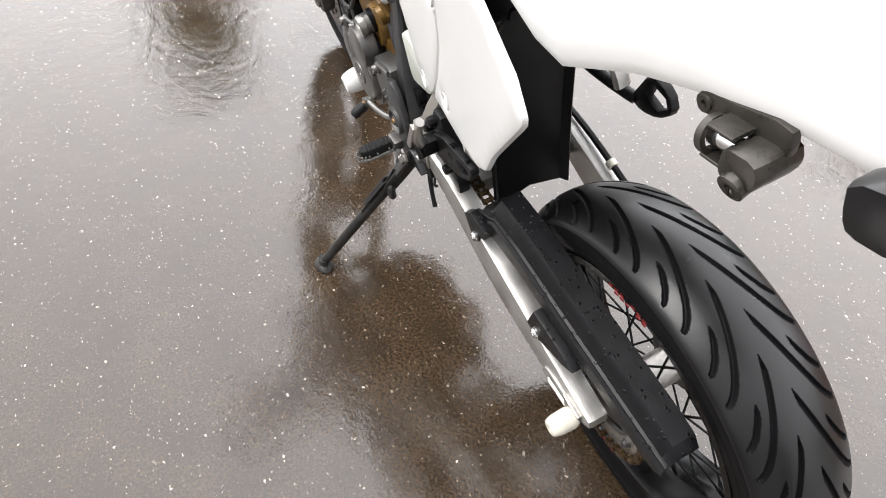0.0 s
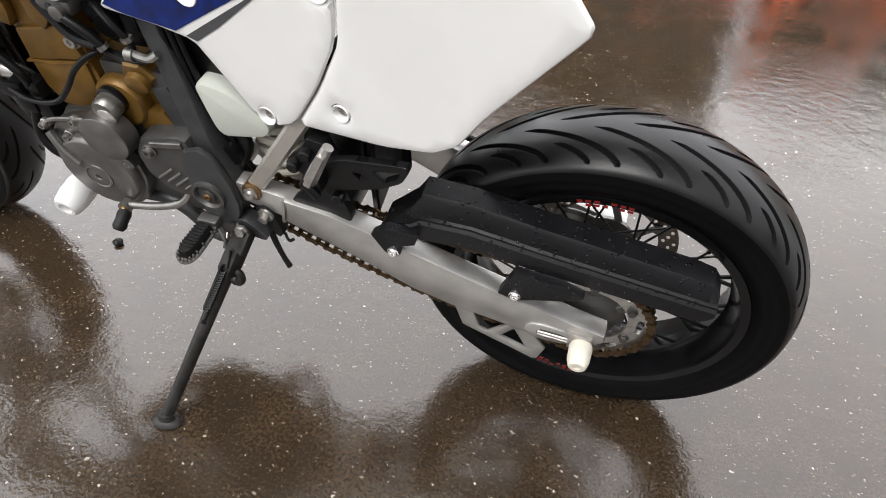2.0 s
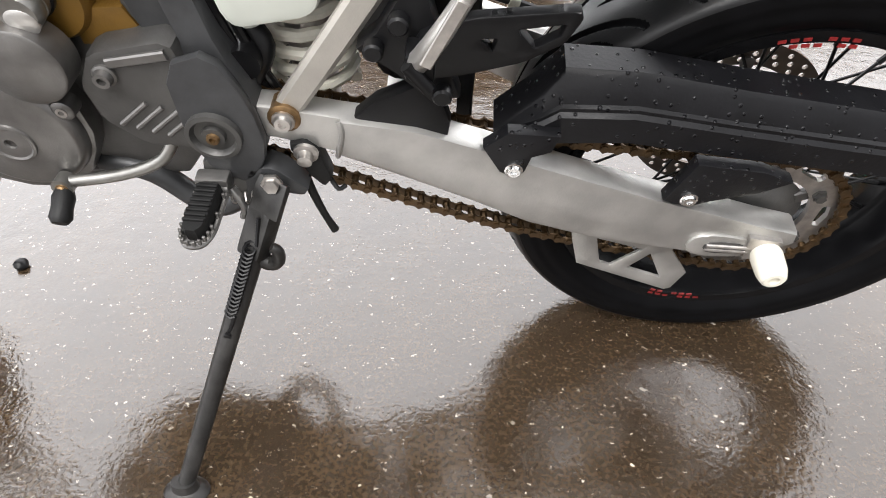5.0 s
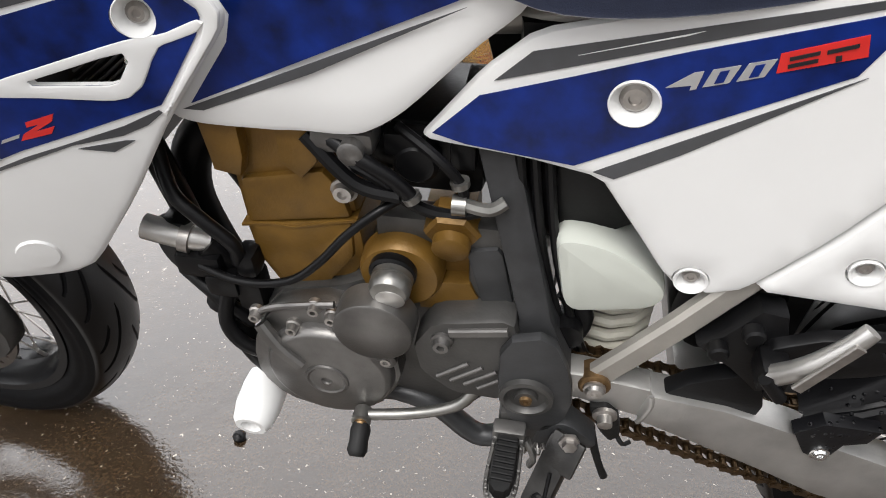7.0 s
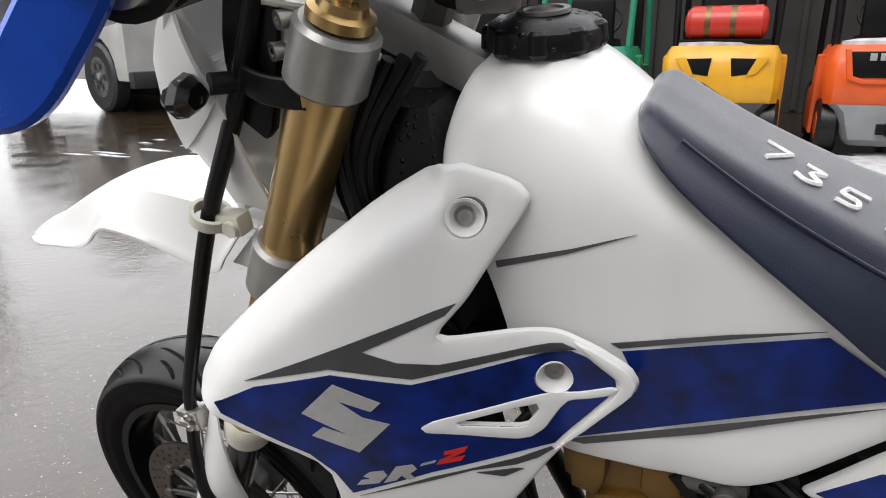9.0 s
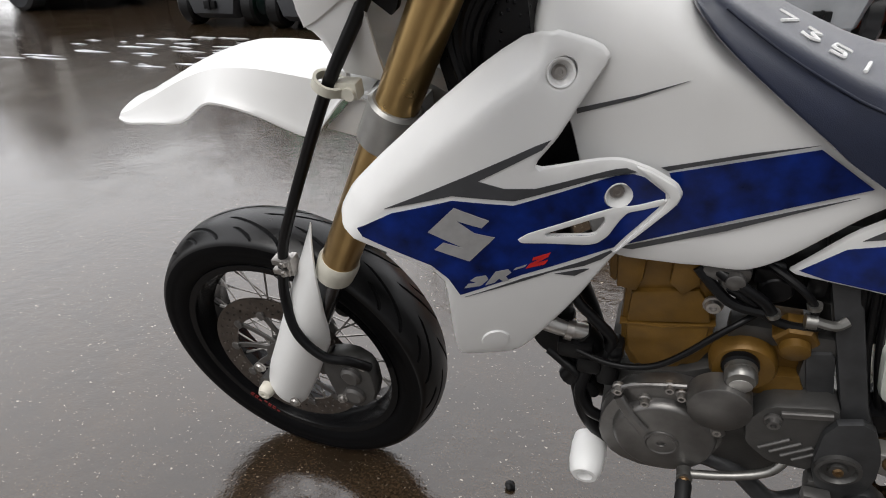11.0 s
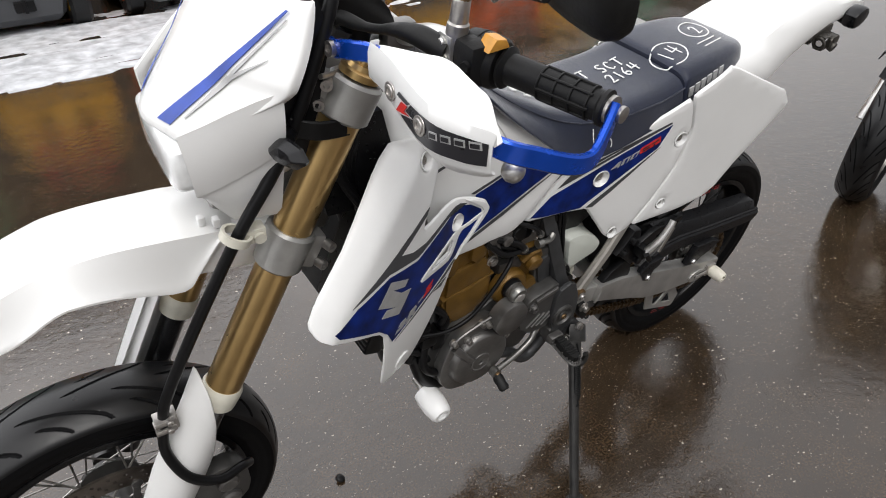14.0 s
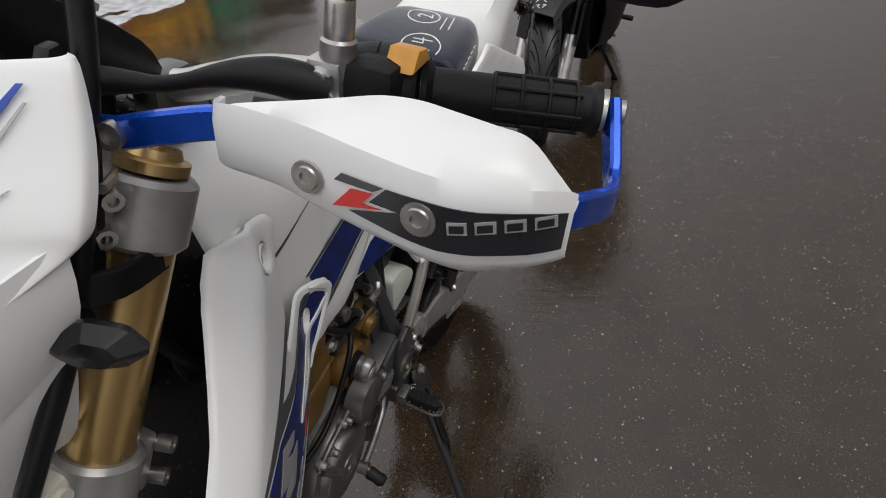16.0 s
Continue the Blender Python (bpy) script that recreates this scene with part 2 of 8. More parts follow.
    rip.inputs["From Min"].default_value, rip.inputs["From Max"].default_value = 0.38, 0.62
    rip.inputs["To Min"].default_value, rip.inputs["To Max"].default_value = 0.12, 0.46
    l.new(calm.outputs["Fac"], rip.inputs["Value"])
    l.new(rip.outputs[0], bp.inputs["Strength"])
    l.new(s.outputs[0], bp.inputs["Height"])
    l.new(bp.outputs[0], p.inputs["Normal"])
    p.inputs["IOR"].default_value = 1.5
    p.inputs["Specular IOR Level"].default_value = 0.80
    return m


ASPHALT = wet_asphalt()

# ---- building tools ----
from mathutils import geometry


class G:
    """Collects vertices and faces of one part."""

    def __init__(self):
        self.v, self.f = [], []

    def add(self, vs, fs, m=None):
        k = len(self.v)
        self.v += [tuple(m @ Vector(p)) if m else tuple(p) for p in vs]
        self.f += [tuple(i + k for i in f) for f in fs]
        return self

    def box(self, c, s, bev=0.003, m=None, seg=2):
        bm = bmesh.new()
        bmesh.ops.create_cube(bm, size=1, matrix=Matrix.Diagonal((*s, 1)))
        if bev:
            bmesh.ops.bevel(bm, geom=bm.edges[:], offset=min(bev, min(s) * 0.45), segments=seg, affect="EDGES", profile=0.6)
        t = Matrix.Translation(c) @ (m or Matrix.Identity(4))
        return self.add(*raw(bm), t)

    def rod(self, a, b, r, r2=None, seg=16, bev=0.0):
        r2 = r if r2 is None else r2
        a, b = Vector(a), Vector(b)
        h = (b - a).length
        e = min(bev, h * 0.4)
        prof = [(0, max(r - e, 0)), (e, r), (h - e, r2), (h, max(r2 - e, 0))] if e else [(0, r), (h, r2)]
        return self.lathe(prof, a, b - a, seg)

    def lathe(self, prof, o, axis, seg=32, close=False):
        """prof: (along, radius) pairs; the ends are capped unless the profile is closed."""
        q = Vector(axis).to_track_quat("Z", "Y").to_matrix().to_4x4()
        m = Matrix.Translation(o) @ q
        vs = [(r * math.cos(2 * math.pi * i / seg), r * math.sin(2 * math.pi * i / seg), h) for h, r in prof for i in range(seg)]
        n = len(prof)
        fs = []
        for j in range(n if close else n - 1):
            for i in range(seg):
                k, j2 = (i + 1) % seg, (j + 1) % n
                fs.append((j * seg + i, j * seg + k, j2 * seg + k, j2 * seg + i))
        if not close:
            fs.append(tuple(range(seg)))
            fs.append(tuple((n - 1) * seg + i for i in range(seg)))
        return self.add(vs, fs, m)

    def tube(self, pts, r, seg=10, steps=5, ends=True):
        """A round tube along a smooth line through the points; r may be a list."""
        line = smooth_line(pts, steps)
        rs = r if isinstance(r, (list, tuple)) else [r] * len(pts)
        n = len(line)
        vs, up = [], Vector((0.31, 0.2, 0.93))
        for i, p in enumerate(line):
            d = (line[min(i + 1, n - 1)] - line[max(i - 1, 0)]).normalized()
            x = d.cross(up)
            if x.length < 1e-3:
                x = d.cross(Vector((1, 0, 0)))
            x.normalize()
            y = d.cross(x)
            up = -y if y.dot(up) < 0 else y
            t = i / (n - 1) * (len(rs) - 1)
            k = min(int(t), len(rs) - 2) if len(rs) > 1 else 0
            rad = rs[k] + (rs[min(k + 1, len(rs) - 1)] - rs[k]) * (t - k)
            vs += [p + rad * (math.cos(a) * x + math.sin(a) * up) for a in [2 * math.pi * j / seg for j in range(seg)]]
        fs = [(i * seg + j, i * seg + (j + 1) % seg, (i + 1) * seg + (j + 1) % seg, (i + 1) * seg + j) for i in range(n - 1) for j in range(seg)]
        if ends:
            fs += [tuple(range(seg)), tuple((n - 1) * seg + j for j in range(seg))]
        return self.add(vs, fs)

    def bar(self, pts, w, t, wide=(0, 0, 1), steps=4, bev=0.25):
        """A flat bar of width w (along `wide`) and thickness t along a line."""
        line = smooth_line(pts, steps)
        n, vs = len(line), []
        wide = Vector(wide)
        c = bev * t
        ring = [(-w / 2 + c, -t / 2), (w / 2 - c, -t / 2), (w / 2, -t / 2 + c), (w / 2, t / 2 - c), (w / 2 - c, t / 2), (-w / 2 + c, t / 2), (-w / 2, t / 2 - c), (-w / 2, -t / 2 + c)]
        for i, p in enumerate(line):
            d = (line[min(i + 1, n - 1)] - line[max(i - 1, 0)]).normalized()
            x = (wide - d * wide.dot(d)).normalized()
            y = d.cross(x)
            vs += [p + a * x + b * y for a, b in ring]
        fs = [(i * 8 + j, i * 8 + (j + 1) % 8, (i + 1) * 8 + (j + 1) % 8, (i + 1) * 8 + j) for i in range(n - 1) for j in range(8)]
        fs += [tuple(range(8)), tuple((n - 1) * 8 + j for j in range(8))]
        return self.add(vs, fs)

    def prism(self, outline, y0, y1, bev=0.003, round_=0):
        """An xz outline pushed from y0 to y1, with rounded rims."""
        pts = chaikin(outline, round_) if round_ else outline
        bm = bmesh.new()
        f = bm.faces.new([bm.verts.new((x, y0, z)) for x, z in pts])
        top = bmesh.ops.extrude_face_region(bm, geom=[f])["geom"]
        bmesh.ops.translate(bm, vec=(0, y1 - y0, 0), verts=[g for g in top if isinstance(g, bmesh.types.BMVert)])
        if bev:
            rim = [e for e in bm.edges if abs(e.verts[0].co.y - e.verts[1].co.y) < 1e-6]
            bmesh.ops.bevel(bm, geom=rim, offset=bev, segments=2, affect="EDGES", profile=0.6, clamp_overlap=True)
        return self.add(*raw(bm))

    def loft(self, rings, cap=True, loop=True):
        n, k = len(rings[0]), len(rings)
        vs = [p for r in rings for p in r]
        fs = [(i * n + j, i * n + (j + 1) % n, (i + 1) * n + (j + 1) % n, (i + 1) * n + j) for i in range(k - 1) for j in range(n if loop else n - 1)]
        if cap:
            fs += [tuple(range(n)), tuple((k - 1) * n + j for j in range(n))]
        return self.add(vs, fs)

    def sheet(self, rows, t=0.003):
        """A thin skin: rows of points, thickened along its normals."""
        n, k = len(rows[0]), len(rows)
        P = np.array(rows, float)
        du = np.gradient(P, axis=0)
        dv = np.gradient(P, axis=1)
        nn = np.cross(du, dv)
        nn /= np.linalg.norm(nn, axis=2, keepdims=True) + 1e-9
        Q = P + nn * t
        vs = [tuple(p) for p in P.reshape(-1, 3)] + [tuple(p) for p in Q.reshape(-1, 3)]
        o = n * k
        fs = []
        for i in range(k - 1):
            for j in range(n - 1):
                a, b, c, d = i * n + j, i * n + j + 1, (i + 1) * n + j + 1, (i + 1) * n + j
                fs += [(a, b, c, d), (o + d, o + c, o + b, o + a)]
        rim = [j for j in range(n)] + [i * n + n - 1 for i in range(1, k)] + [(k - 1) * n + j for j in range(n - 2, -1, -1)] + [i * n for i in range(k - 2, 0, -1)]
        for a, b in zip(rim, rim[1:] + rim[:1]):
            fs.append((a, b, o + b, o + a))
        return self.add(vs, fs)

    def panel(self, outline, yf, thick=0.003, edge=0.004, step=0.018, holes=(), lift=0.0, roll=None):
        """A skin over an xz outline whose depth y is yf(x, z); its rim rolls back by `edge`. Positive thick goes to +y."""
        n = len(outline)
        P = [Vector(p) for p in outline]
        fine = max(0.004, min(step * 0.6, edge * 1.6)) if edge else step

        def spaced(poly):
            out = []
            for a, b in zip(poly, poly[1:] + poly[:1]):
                k = max(1, int((b - a).length / fine + 0.5))
                out += [a.lerp(b, i / k) for i in range(k)]
            return out

        P = spaced(P)
        rims = [P] + [spaced([Vector(q) for q in h]) for h in holes]

        def inside(q, poly):
            r = False
            for a, b in zip(poly, poly[1:] + poly[:1]):
                if (a.y > q.y) != (b.y > q.y) and q.x < (b.x - a.x) * (q.y - a.y) / (b.y - a.y) + a.x:
                    r = not r
            return r

        def away(q):
            return min(seg_gap(q, a, b) for poly in rims for a, b in zip(poly, poly[1:] + poly[:1]))

        pts, edges = [], []
        for poly in rims:
            k = len(pts)
            pts += poly
            edges += [(k + i, k + (i + 1) % len(poly)) for i in range(len(poly))]
        x0, x1 = min(p.x for p in P), max(p.x for p in P)
        z0, z1 = min(p.y for p in P), max(p.y for p in P)
        extra = []
        if edge:
            for poly in rims:
                m = len(poly)
                for i in range(m):
                    a, b, c = poly[i - 1], poly[i], poly[(i + 1) % m]
                    d = ((b - a).normalized() + (c - b).normalized())
                    if d.length < 1e-6:
                        continue
                    d.normalize()
                    for s in (0.35, 1.0):
                        for w in (-1, 1):
                            q = b + Vector((-d.y, d.x)) * edge * s * w
                            if inside(q, P) and away(q) > edge * s * 0.8:
                                extra.append(q)
        nx, nz = int((x1 - x0) / step) + 1, int((z1 - z0) / step) + 1
        for i in range(nx):
            for j in range(nz):
                q = Vector((x0 + (i + 0.5 + 0.25 * (j % 2)) * step, z0 + (j + 0.5) * step))
                if inside(q, P) and away(q) > max(edge * 1.3, step * 0.4):
                    extra.append(q)
        vs, _, fs, *_ = geometry.delaunay_2d_cdt(pts + extra, edges, [], 0, 1e-6)
        keep = []
        for f in fs:
            c = (vs[f[0]] + vs[f[1]] + vs[f[2]]) / 3
            if inside(c, P) and not any(inside(c, h) for h in rims[1:]):
                keep.append(tuple(f))
        sgn = 1 if thick > 0 else -1
        out, inn = [], []
        for q in vs:
            d = away(q)
            drop = 0.0
            if edge and d < edge:
                drop = edge * (1 - math.sqrt(max(0, 1 - ((edge - d) / edge) ** 2)))
            if roll:
                drop *= roll(q.x, q.y)
            y = yf(q.x, q.y) - sgn * lift
            out.append((q.x, y + sgn * drop, q.y))
            inn.append((q.x, y + sgn * max(abs(thick), drop + 0.0004), q.y))
        o = len(vs)
        count = {}
        for f in keep:
            for a, b in zip(f, f[1:] + f[:1]):
                count[(a, b)] = 1
        rim = [(a, b) for a, b in count if (b, a) not in count]
        return self.add(out + inn, keep + [tuple(o + i for i in reversed(f)) for f in keep] + [(b, a, o + a, o + b) for a, b in rim])

    def tidy(self):
        """Leaves out the points that no face uses."""
        used = sorted({i for f in self.f for i in f})
        at = {i: k for k, i in enumerate(used)}
        self.v = [self.v[i] for i in used]
        self.f = [tuple(at[i] for i in f) for f in self.f]
        return self

    def mirrored(self):
        g = G()
        g.v = [(x, -y, z) for x, y, z in self.v]
        g.f = [tuple(reversed(f)) for f in self.f]
        return g

    def moved(self, m):
        g = G()
        g.v = [tuple(m @ Vector(p)) for p in self.v]
        g.f = list(self.f)
        return g

    def plus(self, other):
        return self.add(other.v, other.f)


def seg_gap(q, a, b):
    d = b - a
    t = max(0, min(1, (q - a).dot(d) / max(d.length_squared, 1e-12)))
    return (q - a - d * t).length


def raw(bm):
    bm.verts.index_update()
    out = [v.co[:] for v in bm.verts], [tuple(v.index for v in f.verts) for f in bm.faces]
    bm.free()
    return out


def smooth_line(pts, steps):
    """Catmull-Rom through the points."""
    p = [Vector(q) for q in pts]
    if len(p) == 2 or steps < 2:
        return p
    out = []
    for i in range(len(p) - 1):
        a, b, c, d = p[max(i - 1, 0)], p[i], p[i + 1], p[min(i + 2, len(p) - 1)]
        for s in range(steps):
            t = s / steps
            out.append(0.5 * (2 * b + (c - a) * t + (2 * a - 5 * b + 4 * c - d) * t * t + (3 * b - a - 3 * c + d) * t ** 3))
    return out + [p[-1]]


def chaikin(pts, n=2, q=0.22):
    """Rounds the corners of a closed outline."""
    for _ in range(n):
        out = []
        for a, b in zip(pts, pts[1:] + pts[:1]):
            out.append((a[0] + (b[0] - a[0]) * q, a[1] + (b[1] - a[1]) * q))
            out.append((b[0] + (a[0] - b[0]) * q, b[1] + (a[1] - b[1]) * q))
        pts = out
    return pts


def circle(x, z, r, n=24, r2=None):
    return [(x + r * math.cos(2 * math.pi * i / n), z + (r2 or r) * math.sin(2 * math.pi * i / n)) for i in range(n)]


def as_mesh(name, g, material, sharp=38):
    me = bpy.data.meshes.new(name)
    me.from_pydata(g.v, [], g.f)
    bm = bmesh.new()
    bm.from_mesh(me)
    bmesh.ops.recalc_face_normals(bm, faces=bm.faces)
    bm.to_mesh(me)
    bm.free()
    me.polygons.foreach_set("use_smooth", [True] * len(me.polygons))
    me.set_sharp_from_angle(angle=radians(sharp))
    me.materials.append(material)
    return me


def part(name, g, material, parent=None, label="", sharp=38):
    ob = new(name, as_mesh(name, g, material, sharp))
    if parent:
        ob.parent = parent
    return tagged(ob, label)


def piece(name, me, parent, m, label=""):
    """One more object on a mesh that is there already."""
    ob = new(name, me)
    ob.parent, ob.matrix_basis = parent, m
    return tagged(ob, label)


def word(text, size, m, material, name, parent, depth=0.0006, shear=0.0):
    """Letters as a thin mesh; m takes the text's own plane to its place."""
    cu = bpy.data.curves.new(name, "FONT")
    cu.body, cu.size, cu.extrude, cu.shear = text, size, depth, shear
    cu.align_x, cu.align_y = "CENTER", "CENTER"
    tmp = bpy.data.objects.new(name, cu)
    me = bpy.data.meshes.new_from_object(tmp)
    bpy.data.objects.remove(tmp)
    me.transform(m)
    me.materials.append(material)
    ob = new(name, me)
    if parent:
        ob.parent = parent
    return ob

# ---- the yard ----
ground = tagged(part("ground", G().add([(-400, -400, 0), (400, -400, 0), (400, 400, 0), (-400, 400, 0)], [(0, 1, 2, 3)]), ASPHALT), "wet worn asphalt yard with pale stone chips", "ground", kind="structure")

# ---- motorcycle ----
LEAN, OX, OY = 12.0, 0.03, 0.018
bike = tagged(new("motorcycle"), "white and blue supermoto motorcycle leaning on its side stand", "motorcycle")
bike.matrix_basis = pose(OX, OY, 0.001, LEAN, 0, 0)
# the front end is turned a little about the steering head
ST = Matrix.Translation((-1.0, 0, 0.9)) @ Matrix.Rotation(radians(-2.5), 4, Vector((0.46, 0, 1))) @ Matrix.Translation((1.0, 0, -0.9))
# fork and wheel lean a little more than the bars
SF = Matrix.Translation((0, 0, 1.04)) @ Matrix.Rotation(radians(2.4), 4, "X") @ Matrix.Translation((0, 0, -1.04)) @ ST


def bp(name, g, material, label="", parent=None, sharp=38):
    return part(name, g, material, parent or bike, label, sharp)


def fp(name, g, material, label="", parent=None, sharp=38):
    return part(name, g.moved(ST), material, parent or bike, label, sharp)


def kp(name, g, material, label="", parent=None, sharp=38):
    return part(name, g.moved(SF), material, parent or bike, label, sharp)


def bolt(x, y, z, r=0.007, h=0.005, side=-1):
    g = G().lathe([(0, r * 1.25), (h * 0.35, r * 1.25), (h * 0.45, r), (h, r * 0.85), (h, r * 0.45), (h * 0.6, r * 0.4)], (x, y, z), (0, side, 0), 12)
    return g


# --- wheels
def tyre(R, bead, half, grooves, wide=0.0022, fine=True):
    """A road tyre of radius R with curved rain grooves cut into its tread."""
    prof = [(-0.80, bead), (-0.96, bead + 0.016), (-0.985, bead + 0.030), (-1.0, bead + 0.040), (-0.94, bead + 0.054), (-0.70, R - 0.0105), (-0.38, R - 0.0028), (0, R)]
    prof += [(-a, b) for a, b in reversed(prof[:-1])]
    dense = np.array([(p.x, p.y) for p in smooth_line([(a * half, b, 0) for a, b in prof], 40)])
    run = np.concatenate([[0], np.cumsum(np.hypot(*np.diff(dense, axis=0).T))])
    nv = int(run[-1] / (0.0012 if fine else 0.004))
    nu = 960 if fine else 300
    at = np.linspace(0, run[-1], nv)
    s, r = np.interp(at, run, dense[:, 0]), np.interp(at, run, dense[:, 1])
    th = np.arange(nu) * 2 * math.pi / nu
    S, T = np.meshgrid(s / half, th)
    depth = np.zeros_like(S)
    tread = (r > bead + 0.050)[None, :]
    per = 2 * math.pi / grooves
    for sign in (-1, 1):
        u = S * sign
        # long sweeping grooves, and shorter ones between them near the shoulder
        for lo, hi, off, bend, wd in ((0.10, 0.86, 0.0 if sign < 0 else 0.5, 0.46, wide), (0.50, 0.87, 0.50 if sign < 0 else 1.0, 0.16, wide * 0.85)):
            k = np.clip((u - lo) / (hi - lo), 0, 1)
            mid = off * per + bend * ((1 - k) ** 1.5 + 0.10 * k)
            d = (T - mid + per / 2) % per - per / 2
            slope = bend * (1.5 * (1 - k) ** 0.5 - 0.10) / ((hi - lo) * half) * R
            gap = np.abs(d) * R / np.sqrt(1 + slope ** 2)
            end = np.clip((u - lo) / 0.10, 0, 1) * np.clip((hi - u) / 0.10, 0, 1)
            w = wd * (0.55 + 0.45 * np.sqrt(end))
            cut = np.clip((w + 0.0016 - gap) / 0.0020, 0, 1)
            depth = np.maximum(depth, cut * tread * np.clip(end * 4, 0, 1) * 2.1 * wide)
    RR = r[None, :] - (depth if fine else 0)
    inner = [(0.78, bead - 0.004), (-0.78, bead - 0.004)]
    rows = []
    for j in range(nv):
        rows.append(np.stack([RR[:, j] * np.cos(th), np.full(nu, s[j]), RR[:, j] * np.sin(th)], 1))
    for a, b in inner:
        rows.append(np.stack([b * np.cos(th), np.full(nu, a * half), b * np.sin(th)], 1))
    P = np.concatenate(rows)
    m = nv + 2
    i = np.arange(nu)
    f, flank = [], []
    for j in range(m):
        a, b = j * nu, ((j + 1) % m) * nu
        quads = np.stack([a + i, a + (i + 1) % nu, b + (i + 1) % nu, b + i], 1)
        if j < nv - 1 and r[j] > bead + 0.049:
            # groove floors and sides take the darker, duller sidewall colour as painted shade
            low = np.maximum.reduce([depth[:, j], depth[:, j + 1], np.roll(depth[:, j], -1), np.roll(depth[:, j + 1], -1)]) > 0.0004
            f += quads[~low].tolist()
            flank += quads[low].tolist()
        else:
            flank += quads.tolist()
    g = G()
    g.v, g.f = P.tolist(), f
    walls = G()
    walls.v, walls.f = P.tolist(), flank
    return g.tidy(), walls.tidy()


def gear(teeth, r, y0, y1, hole=0.03):
    pts = []
    for i in range(teeth):
        for k, d in ((0.0, -0.006), (0.3, -0.006), (0.45, 0.0), (0.75, 0.0)):
            a = 2 * math.pi * (i + k) / teeth
            pts.append((math.cos(a) * (r + d), math.sin(a) * (r + d)))
    return pts


def wheel(name, c, R, half, bead, grooves, front):
    """A spoked wheel: the rim is the part, with tyre, hub, spokes and disc under it."""
    turn = (SF if front else Matrix.Identity(4)) @ Matrix.Translation(c)
    w = half * 0.80
    rim_prof = [(-w, bead + 0.003), (-w - 0.004, bead + 0.001), (-w - 0.003, bead - 0.012), (-w + 0.010, bead - 0.017), (-0.018, bead - 0.020), (-0.010, bead - 0.027), (0.010, bead - 0.027), (0.018, bead - 0.020), (w - 0.010, bead - 0.017), (w + 0.003, bead - 0.012), (w + 0.004, bead + 0.001), (w, bead + 0.003), (0.0, bead - 0.012)]
    rim = part(name, G().lathe(rim_prof, (0, 0, 0), (0, 1, 0), 96, close=True), RIMBLK, bike, "black wire-spoked supermoto wheel with red rim lettering")
    rim.matrix_basis = turn
    tread, walls = tyre(R, bead, half, grooves, 0.0010 if front else 0.0018)
    part("tyre", tread, RUBBER, rim, "wet black road tyre with curved rain grooves")
    part("sidewall", walls, SIDEWALL, rim, "plain black tyre sidewalls, with groove faces coloured dark as shade")
    hub = G().lathe([(-0.062, 0.016), (-0.060, 0.030), (-0.050, 0.034), (-0.046, 0.050), (-0.038, 0.050), (-0.030, 0.028), (0.030, 0.028), (0.038, 0.050), (0.046, 0.050), (0.050, 0.034), (0.062, 0.030), (0.064, 0.016)], (0, 0, 0), (0, 1, 0), 40)
    part("hub", hub, STEEL if not front else CASE_D, rim, "grey cast wheel hub")
    # thirty-six crossed spokes, with their nipples at the rim
    me = {}
    for sgn in (-1, 1):
        a, b = Vector((0.047, sgn * 0.042, 0)), Vector((bead - 0.026, sgn * 0.006, 0))
        for cross in (-1, 1):
            ang = cross * radians(44)
            a2 = Vector((a.x * math.cos(ang), a.y, a.x * math.sin(ang)))
            d = (b - a2).normalized()
            g = G().rod(a2, b, 0.0019, seg=6).rod(b - d * 0.02, b + d * 0.004, 0.0034, seg=6)
            me[sgn, cross] = as_mesh("spoke", g, BLACK if not front else STEEL)
    for k in range(36):
        sgn, cross = (-1, 1)[k % 2], (-1, 1)[(k // 2) % 2]
        piece("spoke", me[sgn, cross], rim, Matrix.Rotation(2 * math.pi * k / 36, 4, "Y"))
    # red lettering that cannot be read: short bars on the rim's flank
    for at in ((math.radians(-97), math.radians(94)) if not front else (math.radians(-122),)):
        g = G()
        for i in range(7):
            a = at + (i - 3) * 0.052
            for j, rr in enumerate((bead - 0.0075, bead - 0.0145)):
                q = Matrix.Rotation(-a, 4, "Y")
                if (i + j) % 4 != 3:
                    g.box((0, 0, 0), (0.0036, 0.0012, 0.0075), 0, q @ Matrix.Translation((rr, -w - 0.0036, 0)))
        part("rim_lettering", g, REDD, rim, "small red bars of lettering on the black rim")
    return rim


rear = wheel("rear_wheel", (0.001, 0.003, 0.2995), 0.3005, 0.0695, 0.2255, 20, False)
fwheel = wheel("front_wheel", (-1.466, 0.004, 0.2935), 0.2985, 0.060, 0.2245, 14, True)


